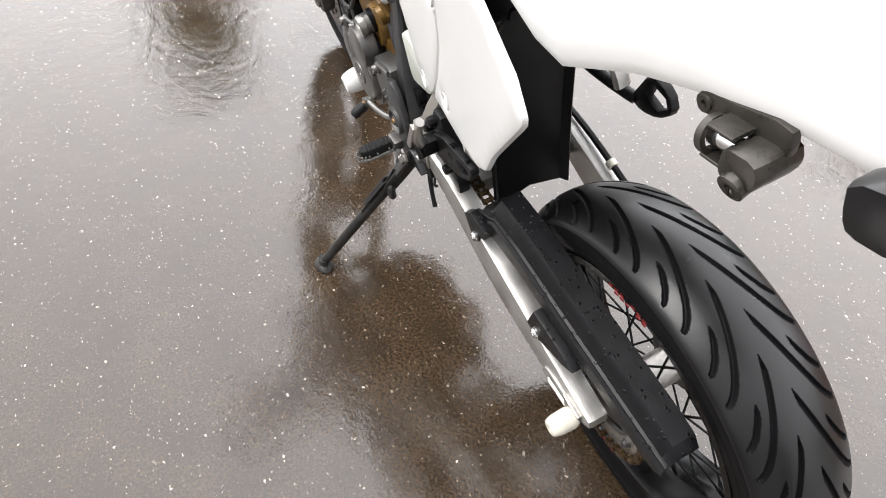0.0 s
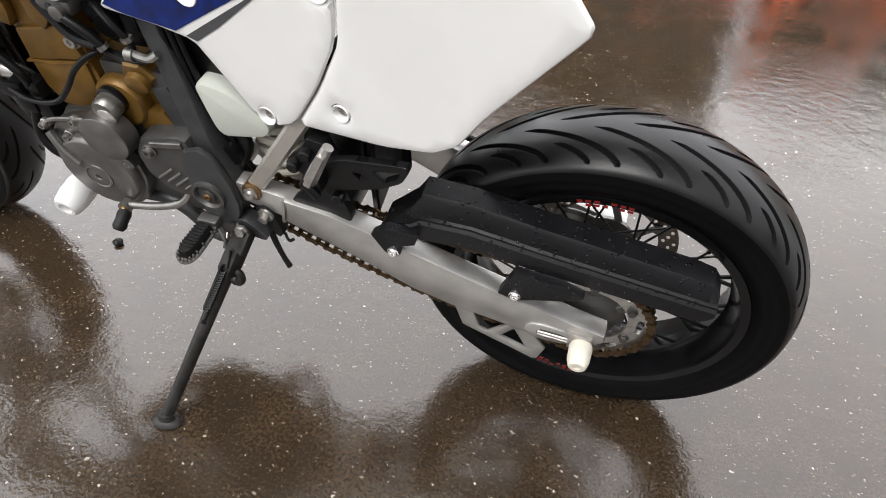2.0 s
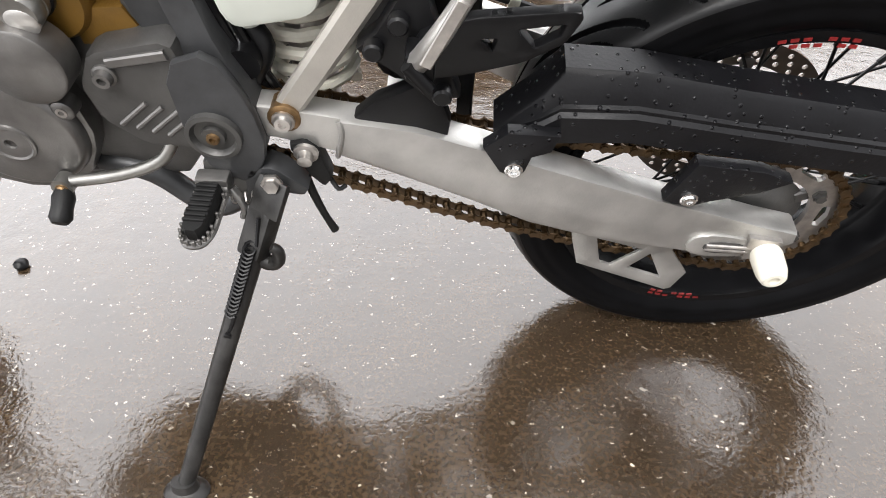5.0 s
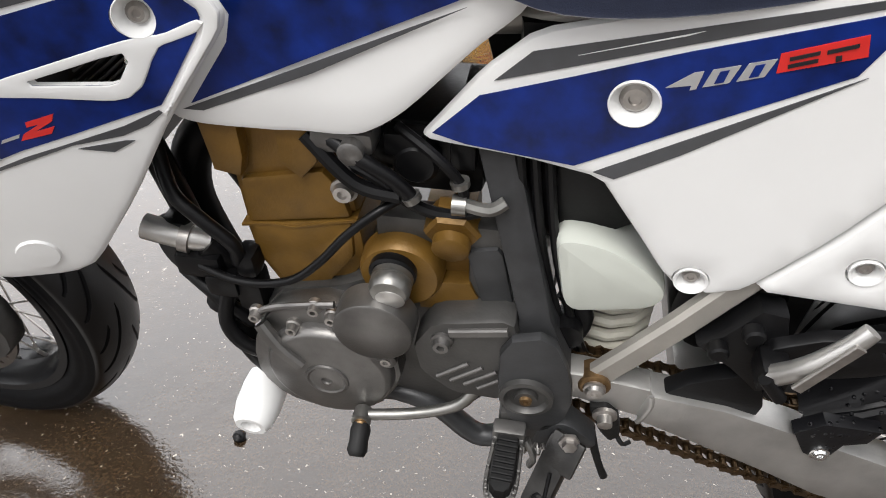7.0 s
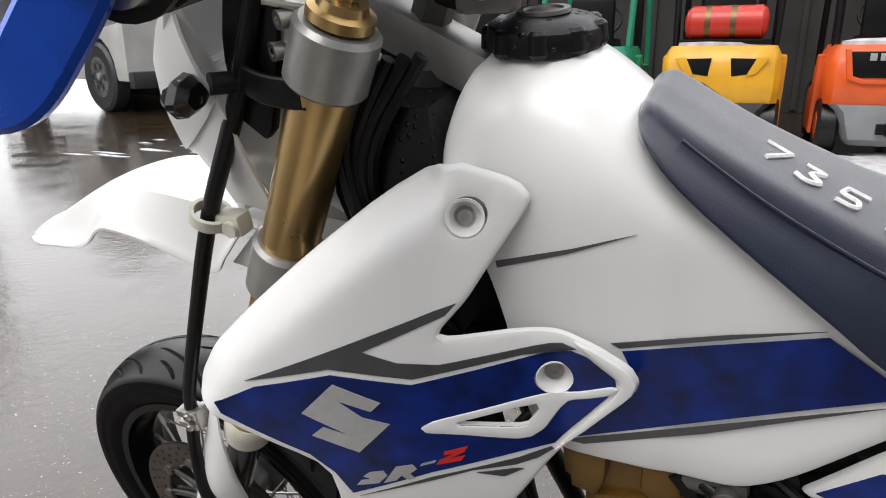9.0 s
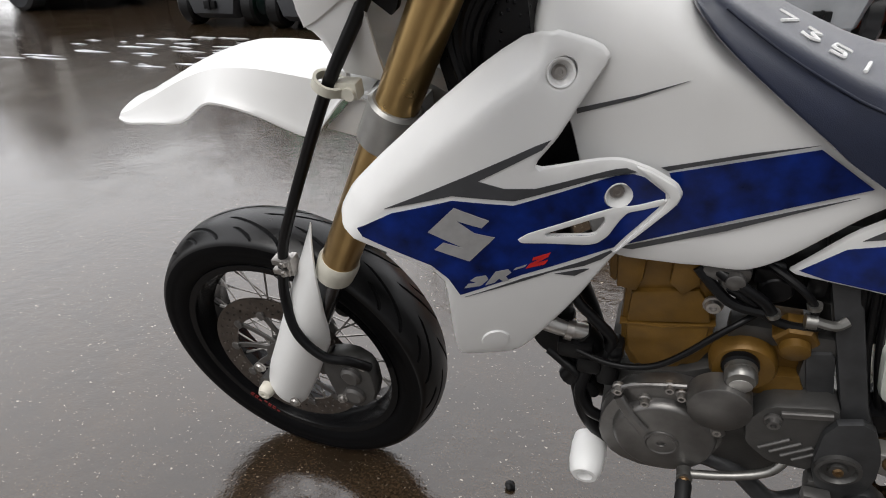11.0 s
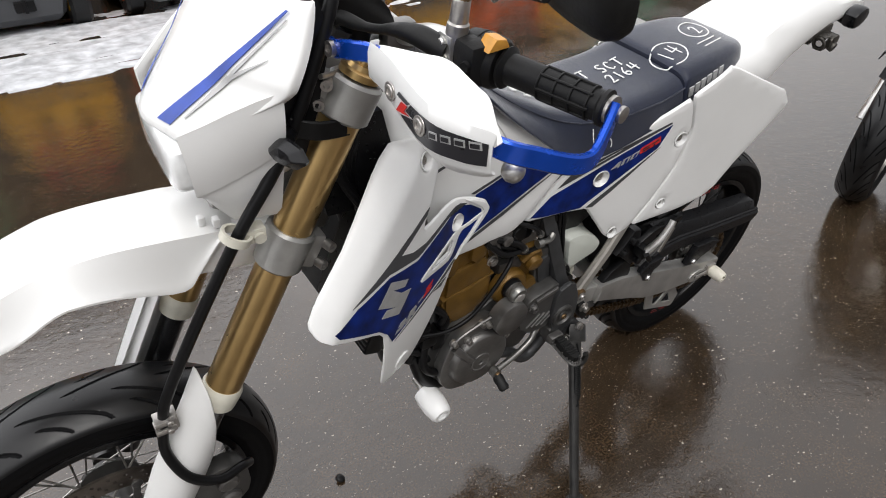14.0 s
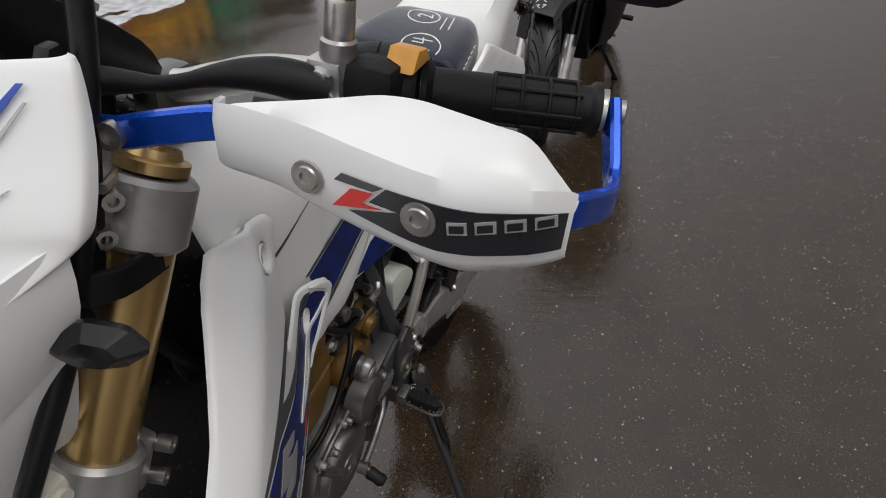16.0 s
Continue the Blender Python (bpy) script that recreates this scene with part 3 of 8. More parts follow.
def disc(parent, y, ro, ri, carrier, holes, label):
    """A drilled brake disc with a spoked carrier."""
    out = circle(0, 0, ro, 72)
    hs = [circle(0, 0, ri, 60)]
    for k in range(holes):
        for j in range(3):
            a = 2 * math.pi * (k + j * 0.33) / holes
            rr = ri + (ro - ri) * (0.24 + 0.26 * j)
            hs.append(circle(rr * math.cos(a), rr * math.sin(a), 0.0036, 8))
    d = part("brake_disc", G().panel(out, lambda x, z: y, 0.0045, 0.0, 0.03, hs), DISC, parent, label)
    g = G()
    for k in range(carrier):
        a = 2 * math.pi * k / carrier
        p, q = Vector((0.036 * math.cos(a), y + 0.004, 0.036 * math.sin(a))), Vector(((ri + 0.004) * math.cos(a + 0.55), y + 0.002, (ri + 0.004) * math.sin(a + 0.55)))
        g.bar([p, (p + q) / 2 + Vector((0, 0, 0.004)), q], 0.012, 0.004, (-math.sin(a), 0, math.cos(a)))
        g.lathe([(0, 0.009), (0.005, 0.009), (0.006, 0.006)], q - Vector((0, 0.001, 0)), (0, -1, 0), 10)
    g.lathe([(0, 0.046), (0.006, 0.046)], (0, y, 0), (0, 1, 0), 32)
    part("disc_carrier", g, CASE, parent, "spoked steel disc carrier")
    return d


disc(fwheel, -0.062, 0.156, 0.112, 10, 36, "large drilled steel front brake disc with rusty tint")
disc(rear, 0.078, 0.118, 0.086, 6, 26, "drilled steel rear brake disc")

# sprocket and chain
g = G().panel([(x, z) for x, z in gear(41, 0.098, 0, 0)], lambda x, z: -0.086, 0.007, 0, 0.03, [circle(0, 0, 0.060, 40)] + [[(0.079 * math.cos(2 * math.pi * k / 6 + u) * (1 + v), 0.079 * math.sin(2 * math.pi * k / 6 + u) * (1 + v)) for u, v in ((-0.20, -0.05), (0.0, -0.075), (0.20, -0.05), (0.22, 0.0), (0.20, 0.06), (0.0, 0.085), (-0.20, 0.06), (-0.22, 0.0))] for k in range(6)])
part("sprocket", g, STEEL, rear, "worn steel rear sprocket")
g = G().lathe([(0, 0.052), (0.004, 0.054), (0.006, 0.050), (0.008, 0.040), (0.012, 0.036), (0.016, 0.020), (0.018, 0.012)], (0, -0.074, 0), (0, -1, 0), 40)
for k in range(6):
    a = 2 * math.pi * k / 6 + math.pi / 6
    u = Vector((math.cos(a), 0, math.sin(a)))
    part("carrier_arm", G().bar([u * 0.046 + Vector((0, -0.078, 0)), u * 0.074 + Vector((0, -0.078, 0))], 0.016, 0.008, (-u.z, 0, u.x)), CASE_D, rear)
    part("sprocket_bolt", G().lathe([(0, 0.0085), (0.003, 0.0085), (0.0035, 0.0065), (0.008, 0.006)], u * 0.070 + Vector((0, -0.0855, 0)), (0, -1, 0), 6), CASE_D, rear, "sprocket bolt")
part("sprocket_carrier", g, CASE_D, rear, "cast aluminium sprocket carrier with bolts")

link_g = G()
for s in (-1, 1):
    link_g.prism([(-0.0115, -0.004), (-0.008, -0.0072), (-0.003, -0.0048), (0.003, -0.0048), (0.008, -0.0072), (0.0115, -0.004), (0.0115, 0.004), (0.008, 0.0072), (0.003, 0.0048), (-0.003, 0.0048), (-0.008, 0.0072), (-0.0115, 0.004)], s * 0.0085, s * 0.0062, 0)
for s in (-1, 1):
    link_g.rod((s * 0.0078, -0.0098, 0), (s * 0.0078, 0.0098, 0), 0.0042, seg=8)
link_me = as_mesh("link", link_g, CHAIN)
chain = bp("chain", G().lathe([(0, 0.010), (0.012, 0.010)], (-0.575, -0.078, 0.43), (0, -1, 0), 12), CHAIN, "oily rusty drive chain")
C1, C2, r1, r2 = Vector((-0.575, 0, 0.425)), Vector((0.001, 0, 0.2995)), 0.042, 0.094
d = C2 - C1
base = math.atan2(d.z, d.x)
ua = base + math.pi / 2 - math.asin((r1 - r2) / d.length) * -1
la = base - math.pi / 2 - math.asin((r1 - r2) / d.length)
def on(c, r, a):
    return Vector((c.x + r * math.cos(a), 0, c.z + r * math.sin(a)))
top0, top1, low1, low0 = on(C1, r1, ua), on(C2, r2, ua), on(C2, r2, la), on(C1, r1, la)
loop = [top0.lerp(top1, i / 40) - Vector((0, 0, 0.017 * math.sin(math.pi * i / 40))) for i in range(40)]
loop += [on(C2, r2, ua + (la - ua) * i / 30) for i in range(30)]
loop += [low1.lerp(low0, i / 40) - Vector((0, 0, 0.024 * math.sin(math.pi * i / 40))) for i in range(40)]
loop += [on(C1, r1, la - (2 * math.pi + la - ua) * i / 16) for i in range(16)]
loop.append(loop[0])
acc, want, n_link = 0.0, 0.0, 0
for a, b in zip(loop, loop[1:]):
    L = (b - a).length
    while want <= acc + L and n_link < 112:
        p = a.lerp(b, (want - acc) / L)
        ang = math.atan2((b - a).z, (b - a).x)
        k = 0.72 if n_link % 2 else 1.0
        piece("link", link_me, chain, Matrix.Translation((p.x, -0.084, p.z)) @ Matrix.Rotation(-ang, 4, "Y") @ Matrix.Diagonal((1, k, 1, 1)))
        n_link += 1
        want += 0.0159
    acc += L

# --- swing arm, chain guard, stand
ARM = [(-0.525, 0.466), (-0.458, 0.460), (-0.386, 0.451), (-0.319, 0.430), (-0.265, 0.411), (-0.205, 0.391), (-0.136, 0.369), (-0.057, 0.346), (-0.015, 0.333), (0.030, 0.322), (0.032, 0.306), (-0.005, 0.276), (-0.073, 0.283), (-0.122, 0.291), (-0.204, 0.306), (-0.267, 0.325), (-0.326, 0.355), (-0.396, 0.387), (-0.447, 0.409), (-0.464, 0.416), (-0.525, 0.428)]
arm = bp("swing_arm", G().prism(ARM[1:-1], -0.132, -0.098, 0.006), ARMALU, "bare aluminium box-section swing arm")
part("swing_arm_root", G().prism([(-0.600, 0.470), (-0.525, 0.466), (-0.454, 0.455), (-0.454, 0.408), (-0.525, 0.428), (-0.600, 0.432)], -0.122, -0.094, 0.004), ARMALU, arm)
gr = G().prism(ARM[1:-1], -0.132, -0.098, 0.006).plus(G().prism([(-0.600, 0.470), (-0.525, 0.466), (-0.454, 0.455), (-0.454, 0.408), (-0.525, 0.428), (-0.600, 0.432)], -0.122, -0.094, 0.004)).mirrored()
gr.rod((-0.577, -0.10, 0.441), (-0.577, 0.10, 0.441), 0.020)
gr.box((-0.40, 0, 0.41), (0.05, 0.20, 0.03), 0.006)
part("far_arm", gr, ARMALU, arm)
part("brake_line", G().tube([(-0.46, 0.118, 0.474), (-0.36, 0.120, 0.455), (-0.25, 0.120, 0.422), (-0.12, 0.118, 0.380)], 0.0055, 8, 4), BLACK, arm, "black rear brake line along the far arm")
part("line_clip", G().lathe([(-0.006, 0.009), (0.006, 0.009)], (-0.285, 0.119, 0.435), (1, 0, -0.3), 12), CREAM, arm, "cream clip on the brake line")
# weld bead round the front of the box section, axle block and nut
part("weld_bead", G().tube([(-0.459, -0.131, 0.460), (-0.457, -0.1335, 0.447), (-0.461, -0.1335, 0.428), (-0.464, -0.131, 0.415)], 0.0028, 8, 3), ARMALU, arm)
g = G().prism(chaikin([(-0.088, 0.302), (-0.080, 0.316), (-0.058, 0.320), (-0.020, 0.314), (-0.012, 0.300), (-0.020, 0.284), (-0.062, 0.282), (-0.082, 0.288)], 1), -0.1355, -0.130, 0.002)
part("axle_block", g, ARMALU, arm, "cast chain adjuster window rim")
part("adjuster_slot", G().prism(chaikin([(-0.070, 0.302), (-0.060, 0.311), (-0.022, 0.307), (-0.020, 0.292), (-0.062, 0.290)], 1), -0.1364, -0.1352, 0.0004), CASE_D, arm, "dark adjuster slot")
for z in (0.297, 0.304):
    part("adjuster_rod", G().rod((-0.066, -0.1375, z + 0.001), (-0.018, -0.1375, z - 0.001), 0.0022, seg=8), STEEL, arm)
part("axle_plate", G().prism([(-0.024, 0.322), (0.014, 0.316), (0.012, 0.286), (-0.020, 0.284)], -0.139, -0.131, 0.002), STEEL, arm, "axle washer plate")
part("axle_slider", G().lathe([(0, 0.015), (0.008, 0.0175), (0.030, 0.0165), (0.040, 0.0135), (0.042, 0.011), (0.042, 0.006), (0.034, 0.006)], (0.001, -0.136, 0.2985), (0, -1, 0), 24), WHITE_OLD, arm, "aged white nylon crash bobbin on the axle")
part("far_slider", G().lathe([(0, 0.015), (0.030, 0.0165), (0.042, 0.011)], (0.001, 0.136, 0.2985), (0, 1, 0), 20), WHITE_OLD, arm, "aged white nylon crash bobbin on the axle")
stay = [(-0.212, 0.300), (-0.206, 0.268), (-0.192, 0.218), (-0.070, 0.168), (-0.062, 0.172), (-0.052, 0.206), (-0.082, 0.250), (-0.076, 0.282)]
part("chain_guide", G().panel(stay, lambda x, z: -0.104, 0.004, 0.001, 0.03, [[(-0.176, 0.268), (-0.118, 0.250), (-0.150, 0.216), (-0.164, 0.222)], [(-0.106, 0.242), (-0.082, 0.194), (-0.128, 0.212)]]), ARMALU, arm, "cut-out aluminium chain guide plate")
part("chain_slider", G().prism([(-0.452, 0.452), (-0.424, 0.479), (-0.383, 0.500), (-0.362, 0.482), (-0.354, 0.456), (-0.358, 0.424), (-0.399, 0.436)], -0.124, -0.104, 0.004), BLACK, arm, "black plastic chain slider block")


def guard_rows():
    rows = []
    for x, zt, zl in ((-0.312, 0.450, 0.428), (-0.268, 0.494, 0.432), (-0.252, 0.520, 0.434), (-0.181, 0.517, 0.438), (-0.076, 0.500, 0.424), (0.032, 0.485, 0.411), (0.118, 0.472, 0.402), (0.144, 0.464, 0.402), (0.156, 0.446, 0.414)):
        m = zl + (zt - zl) * 0.42
        rows.append([(x, -0.121, zl), (x, -0.121, m - 0.004), (x, -0.117, m), (x, -0.117, m + 0.004), (x, -0.113, m + 0.006), (x, -0.106, zt - 0.016), (x, -0.101, zt - 0.011), (x, -0.070, zt - 0.008)])
    return rows


guard = bp("chain_guard", G().sheet(guard_rows(), -0.003), BLACKP, "black plastic chain guard with rain drops")
g = G().prism([(-0.322, 0.436), (-0.300, 0.456), (-0.250, 0.455), (-0.256, 0.434), (-0.274, 0.426), (-0.279, 0.406), (-0.290, 0.398), (-0.304, 0.405)], -0.1345, -0.119, 0.002)
part("guard_bracket", g, BLACKP, guard)
g = G().prism([(-0.132, 0.372), (-0.112, 0.425), (-0.045, 0.418), (-0.012, 0.405), (-0.040, 0.388), (-0.085, 0.373), (-0.100, 0.366), (-0.118, 0.367)], -0.1345, -0.118, 0.002)
part("guard_bracket", g, BLACKP, guard)
for x, z in ((-0.290, 0.409), (-0.107, 0.376)):
    part("bolt", bolt(x, -0.1340, z, 0.0075, 0.005), CHROME, guard, "round steel bolt")


def tob(x, y, z):
    """World place to the leaning bike's own frame."""
    return bike.matrix_basis.inverted() @ Vector((x, y, z))


foot = tob(-0.620, -0.350, 0.012)
top = Vector((-0.529, -0.140, 0.390))
d = (foot - top).normalized()
SQ = d.to_track_quat("Z", "Y").to_matrix().to_4x4()
stand = bp("side_stand", G().tube([top + d * 0.07, top.lerp(foot, 0.45), foot], [0.0125, 0.0112, 0.0100], 14, 3), WORN, "worn black side stand, folded out")
un = Matrix.Rotation(radians(-LEAN), 4, "X")
fg = G().lathe([(-0.012, 0.018), (-0.009, 0.022), (-0.006, 0.021), (0.000, 0.0135), (0.012, 0.0115)], (0, 0, 0), (0, 0, 1), 20)
part("stand_foot", fg.moved(Matrix.Translation(foot) @ un @ Matrix.Diagonal((1.25, 0.9, 1, 1))), WORN, stand, "scuffed steel stand foot")
g = G().box((0, 0, 0), (0.030, 0.024, 0.085), 0.006, Matrix.Translation(top + d * 0.046) @ SQ)
g.box((0, 0, 0), (0.036, 0.008, 0.040), 0.003, Matrix.Translation(top + d * 0.012 + Vector((0, -0.012, 0))) @ SQ)
part("stand_knuckle", g, WORN, stand, "forged stand knuckle")
g = G().prism(chaikin([(-0.560, 0.398), (-0.530, 0.402), (-0.498, 0.372), (-0.504, 0.362), (-0.530, 0.366), (-0.548, 0.345), (-0.566, 0.352)], 1, 0.15), -0.138, -0.110, 0.003)
part("stand_bracket", g, FRAME, stand, "grey steel stand bracket")
part("stand_bolt", G().lathe([(0, 0.011), (0.004, 0.011), (0.0045, 0.008), (0.010, 0.0075), (0.0105, 0.005)], top + Vector((0, -0.012, 0.006)), (0.1, -1, 0.2), 6), STEEL, stand, "worn pivot bolt")
sp = []
for i in range(17 * 8):
    t = i / (17 * 8)
    c = top.lerp(foot, 0.17 + 0.20 * t) + Vector((-0.004, -0.015, 0.004))
    a = 2 * math.pi * i / 8
    sp.append(c + Vector((0.0062 * math.cos(a), 0.0062 * math.sin(a), 0.002 * math.sin(a))))
g = G().tube(sp, 0.0017, 6, 1)
g.rod(top + d * 0.03 + Vector((-0.006, -0.018, 0.0)), sp[0], 0.002, seg=6).rod(sp[-1], top.lerp(foot, 0.44) + Vector((-0.002, -0.011, 0)), 0.002, seg=6)
part("return_spring", g, BLACK, stand, "coiled return spring")
part("spring_peg", G().rod(top.lerp(foot, 0.44) + Vector((-0.002, 0, 0)), top.lerp(foot, 0.44) + Vector((-0.002, -0.015, 0)), 0.004, seg=10), BLACK, stand)
hook = top.lerp(foot, 0.22)
part("stand_lug", G().tube([hook, hook + Vector((0.016, -0.003, -0.010)), hook + Vector((0.027, -0.005, -0.002)), hook + Vector((0.029, -0.005, 0.014)), hook + Vector((0.024, -0.005, 0.020))], [0.008, 0.0085, 0.0075, 0.0065, 0.005], 10, 4), WORN, stand)
# stand switch with its rubber boot and hanging lead
sw_ = bp("stand_switch", G().prism(chaikin([(-0.514, 0.424), (-0.496, 0.430), (-0.484, 0.418), (-0.474, 0.378), (-0.484, 0.366), (-0.498, 0.384)], 1, 0.15), -0.128, -0.108, 0.003), GRIP, "black side stand switch with a hanging lead")
part("switch_bolt", G().lathe([(0, 0.0125), (0.004, 0.0125), (0.005, 0.008), (0.014, 0.0075), (0.0145, 0.004)], (-0.496, -0.127, 0.416), (0, -1, -0.1), 16), STEEL, sw_, "flanged switch bolt")
part("switch_lead", G().tube([(-0.505, -0.118, 0.372), (-0.497, -0.124, 0.345), (-0.488, -0.128, 0.318), (-0.480, -0.130, 0.298)], [0.0055, 0.0048, 0.0042, 0.0050], 8, 4), GRIP, sw_, "black hanging lead")
part("lead_clip", G().tube([(-0.478, -0.120, 0.372), (-0.470, -0.126, 0.362), (-0.462, -0.124, 0.366)], 0.0026, 6, 3), GRIP, sw_)

# --- foot controls
PA, PB = Vector((-0.590, -0.156, 0.388)), Vector((-0.594, -0.226, 0.386))
pd = (PB - PA).normalized()
pside = Vector((1, 0, 0)) - pd * pd.x
pside.normalize()
pnorm = pside.cross(pd) * -1
if pnorm.z < 0:
    pnorm = -pnorm
PM = Matrix((pside * 0.84, pd * 0.84, pnorm)).transposed().to_4x4()
PM.translation = PA
# rubber pad with rounded nose, ribs across it
pad = [(-0.0135, 0.002), (0.0135, 0.002), (0.0150, 0.050), (0.0125, 0.066), (0.006, 0.073), (-0.006, 0.073), (-0.0125, 0.066), (-0.0150, 0.050)]
peg = bp("foot_peg", G().loft([[(x * q, y if y < 0.01 else y * (0.98 + 0.02 * q), z) for x, y in pad] for z, q in ((-0.004, 1.0), (0.007, 1.0), (0.011, 0.86))]).moved(PM), GRIP, "ribbed black rubber foot peg in a steel tray")
for k in range(8):
    part("rubber_rib", G().box((0, 0.008 + k * 0.0072, 0.0115), (0.0255, 0.0036, 0.0042), 0.0012).moved(PM), GRIP, peg)
tray = G()
edge = [(-0.0165, 0.0), (-0.0180, 0.050), (-0.0150, 0.070), (-0.0070, 0.080), (0.0070, 0.080), (0.0150, 0.070), (0.0180, 0.050), (0.0165, 0.0)]
fine = [tuple(q) for q in smooth_line([(x, y, 0) for x, y in edge], 4)]
tray.tube([(x, y, -0.006) for x, y, _ in fine], 0.0032, 8, 1)
for k in range(1, len(fine) - 1, 2):
    x, y, _ = fine[k]
    tray.box((x, y, -0.001), (0.0036, 0.0036, 0.009), 0.0008)
tray.box((0, 0.036, -0.008), (0.030, 0.074, 0.003), 0.001)
part("peg_tray", tray.moved(PM), CASE, peg, "serrated steel peg tray")
g = G().prism(chaikin([(-0.604, 0.402), (-0.588, 0.410), (-0.560, 0.388), (-0.548, 0.372), (-0.556, 0.345), (-0.572, 0.340), (-0.598, 0.362)], 1), -0.136, -0.112, 0.003)
g.rod((-0.606, -0.152, 0.384), (-0.574, -0.152, 0.384), 0.0065, seg=14, bev=0.001)
part("peg_bracket", g, CASE_D, peg, "cast foot peg bracket")
part("peg_clevis", G().box((-0.590, -0.146, 0.388), (0.034, 0.018, 0.020), 0.004).bar([(-0.572, -0.150, 0.384), (-0.562, -0.158, 0.366), (-0.566, -0.160, 0.352)], 0.009, 0.006, (0, 1, 0.3), 3), CASE, peg, "grey hinge of the peg")
part("peg_spring", G().tube([(-0.576 + 0.0016 * k, -0.152 + 0.006 * math.cos(k * 1.4), 0.372 + 0.006 * math.sin(k * 1.4)) for k in range(16)], 0.0014, 6, 2), STEEL, peg, "small coiled peg spring")
lever = bp("gear_lever", G().tube([(-0.626, -0.118, 0.425), (-0.645, -0.128, 0.398), (-0.690, -0.135, 0.381), (-0.749, -0.142, 0.374)], 0.0065, 10, 5), DARKST, "bare metal gear lever")
part("lever_eye", G().lathe([(-0.008, 0.011), (0.008, 0.011)], (-0.750, -0.143, 0.372), (0, -1, 0.1), 14), DARKST, lever)
part("pivot_bolt", bolt(-0.750, -0.150, 0.371, 0.006, 0.004), COPPER, lever, "rusty toe piece bolt")
part("toe_rubber", G().lathe([(0, 0.009), (0.008, 0.0115), (0.020, 0.0105), (0.030, 0.0115), (0.036, 0.008)], (-0.750, -0.148, 0.368), (0.02, -0.9, -0.42), 12), GRIP, lever, "black rubber toe piece")
pp = bp("passenger_peg", G().tube([(-0.383, -0.160, 0.550), (-0.366, -0.172, 0.582), (-0.348, -0.174, 0.615), (-0.340, -0.172, 0.629)], [0.0095, 0.009, 0.0075, 0.007], 12, 4), ALU, "folded aluminium passenger foot peg")
part("peg_grip", G().bar([(-0.374, -0.184, 0.567), (-0.347, -0.1815, 0.620)], 0.010, 0.004, (1, 0, -0.4)), STEEL, pp)
part("peg_fork", G().box((-0.380, -0.150, 0.547), (0.024, 0.030, 0.026), 0.004).rod((-0.372, -0.168, 0.532), (-0.390, -0.168, 0.555), 0.006, seg=10), BLACK, pp, "black peg fork")
g = G().prism([(-0.436, 0.540), (-0.418, 0.556), (-0.396, 0.592), (-0.374, 0.588), (-0.358, 0.530), (-0.346, 0.492), (-0.372, 0.486), (-0.402, 0.515)], -0.130, -0.105, 0.004)
hang = part("peg_hanger", g, BLACK, pp, "black steel peg hanger")
loop_ = chaikin([(-0.385, 0.560), (-0.350, 0.578), (-0.334, 0.582), (-0.256, 0.591), (-0.253, 0.583), (-0.264, 0.561), (-0.296, 0.541), (-0.345, 0.526), (-0.380, 0.520)], 1, 0.12)
part("hanger_loop", G().panel(loop_, lambda x, z: -0.142, 0.012, 0.002, 0.012, [[(-0.302, 0.572), (-0.266, 0.578), (-0.269, 0.568), (-0.288, 0.556)], [(-0.331, 0.562), (-0.319, 0.563), (-0.322, 0.552)]]), BLACK, hang, "black steel loop of the peg hanger")
for x, z in ((-0.398, 0.570), (-0.420, 0.544), (-0.362, 0.500)):
    part("hanger_bolt", G().rod((x, -0.142, z), (x, -0.128, z), 0.009, bev=0.002, seg=12), BLACK, hang)
ring = chaikin([(-0.300, 0.548), (-0.262, 0.616), (-0.218, 0.606), (-0.205, 0.578), (-0.232, 0.552), (-0.270, 0.540)], 1)
hole = [(-0.252, 0.600), (-0.224, 0.594), (-0.218, 0.580), (-0.236, 0.564), (-0.262, 0.572)]
bp("far_peg_hanger", G().panel(ring, lambda x, z: 0.150, 0.014, 0.003, 0.02, [hole]).tube([(-0.29, 0.155, 0.55), (-0.34, 0.14, 0.56), (-0.40, 0.12, 0.58)], 0.010), BLACK, "black steel passenger peg hanger with an opening")

# --- frame
def leaned(g, z0=0.47, k=0.20, stop=0.78):
    g.v = [(x, y + math.copysign(max(0, min(z, stop) - z0) * k, -y), z) for x, y, z in g.v]
    return g


SPAR = [(-0.650, 0.745), (-0.612, 0.745), (-0.604, 0.690), (-0.562, 0.534), (-0.538, 0.480), (-0.532, 0.425), (-0.552, 0.380), (-0.586, 0.392), (-0.602, 0.438), (-0.592, 0.530), (-0.640, 0.700)]
frame_ = bp("frame", leaned(G().prism(SPAR, -0.128, -0.092, 0.005)), FRAME, "dark grey painted steel frame")
part("far_spar", leaned(G().prism(SPAR, -0.128, -0.092, 0.005)).mirrored(), FRAME, frame_)
part("pivot_plate", G().prism(chaikin([(-0.606, 0.520), (-0.560, 0.536), (-0.536, 0.480), (-0.530, 0.425), (-0.552, 0.376), (-0.590, 0.392), (-0.606, 0.438)], 1), -0.138, -0.126, 0.004), FRAME, frame_, "grey swing arm pivot plate")
part("pivot_cup", G().lathe([(0, 0.027), (0.007, 0.0265), (0.008, 0.022), (0.002, 0.019), (0.002, 0.012), (0.007, 0.011), (0.007, 0.006), (0.004, 0.005)], (-0.577, -0.137, 0.445), (0, -1, 0), 28), CASE_D, frame_, "recessed pivot axle end")
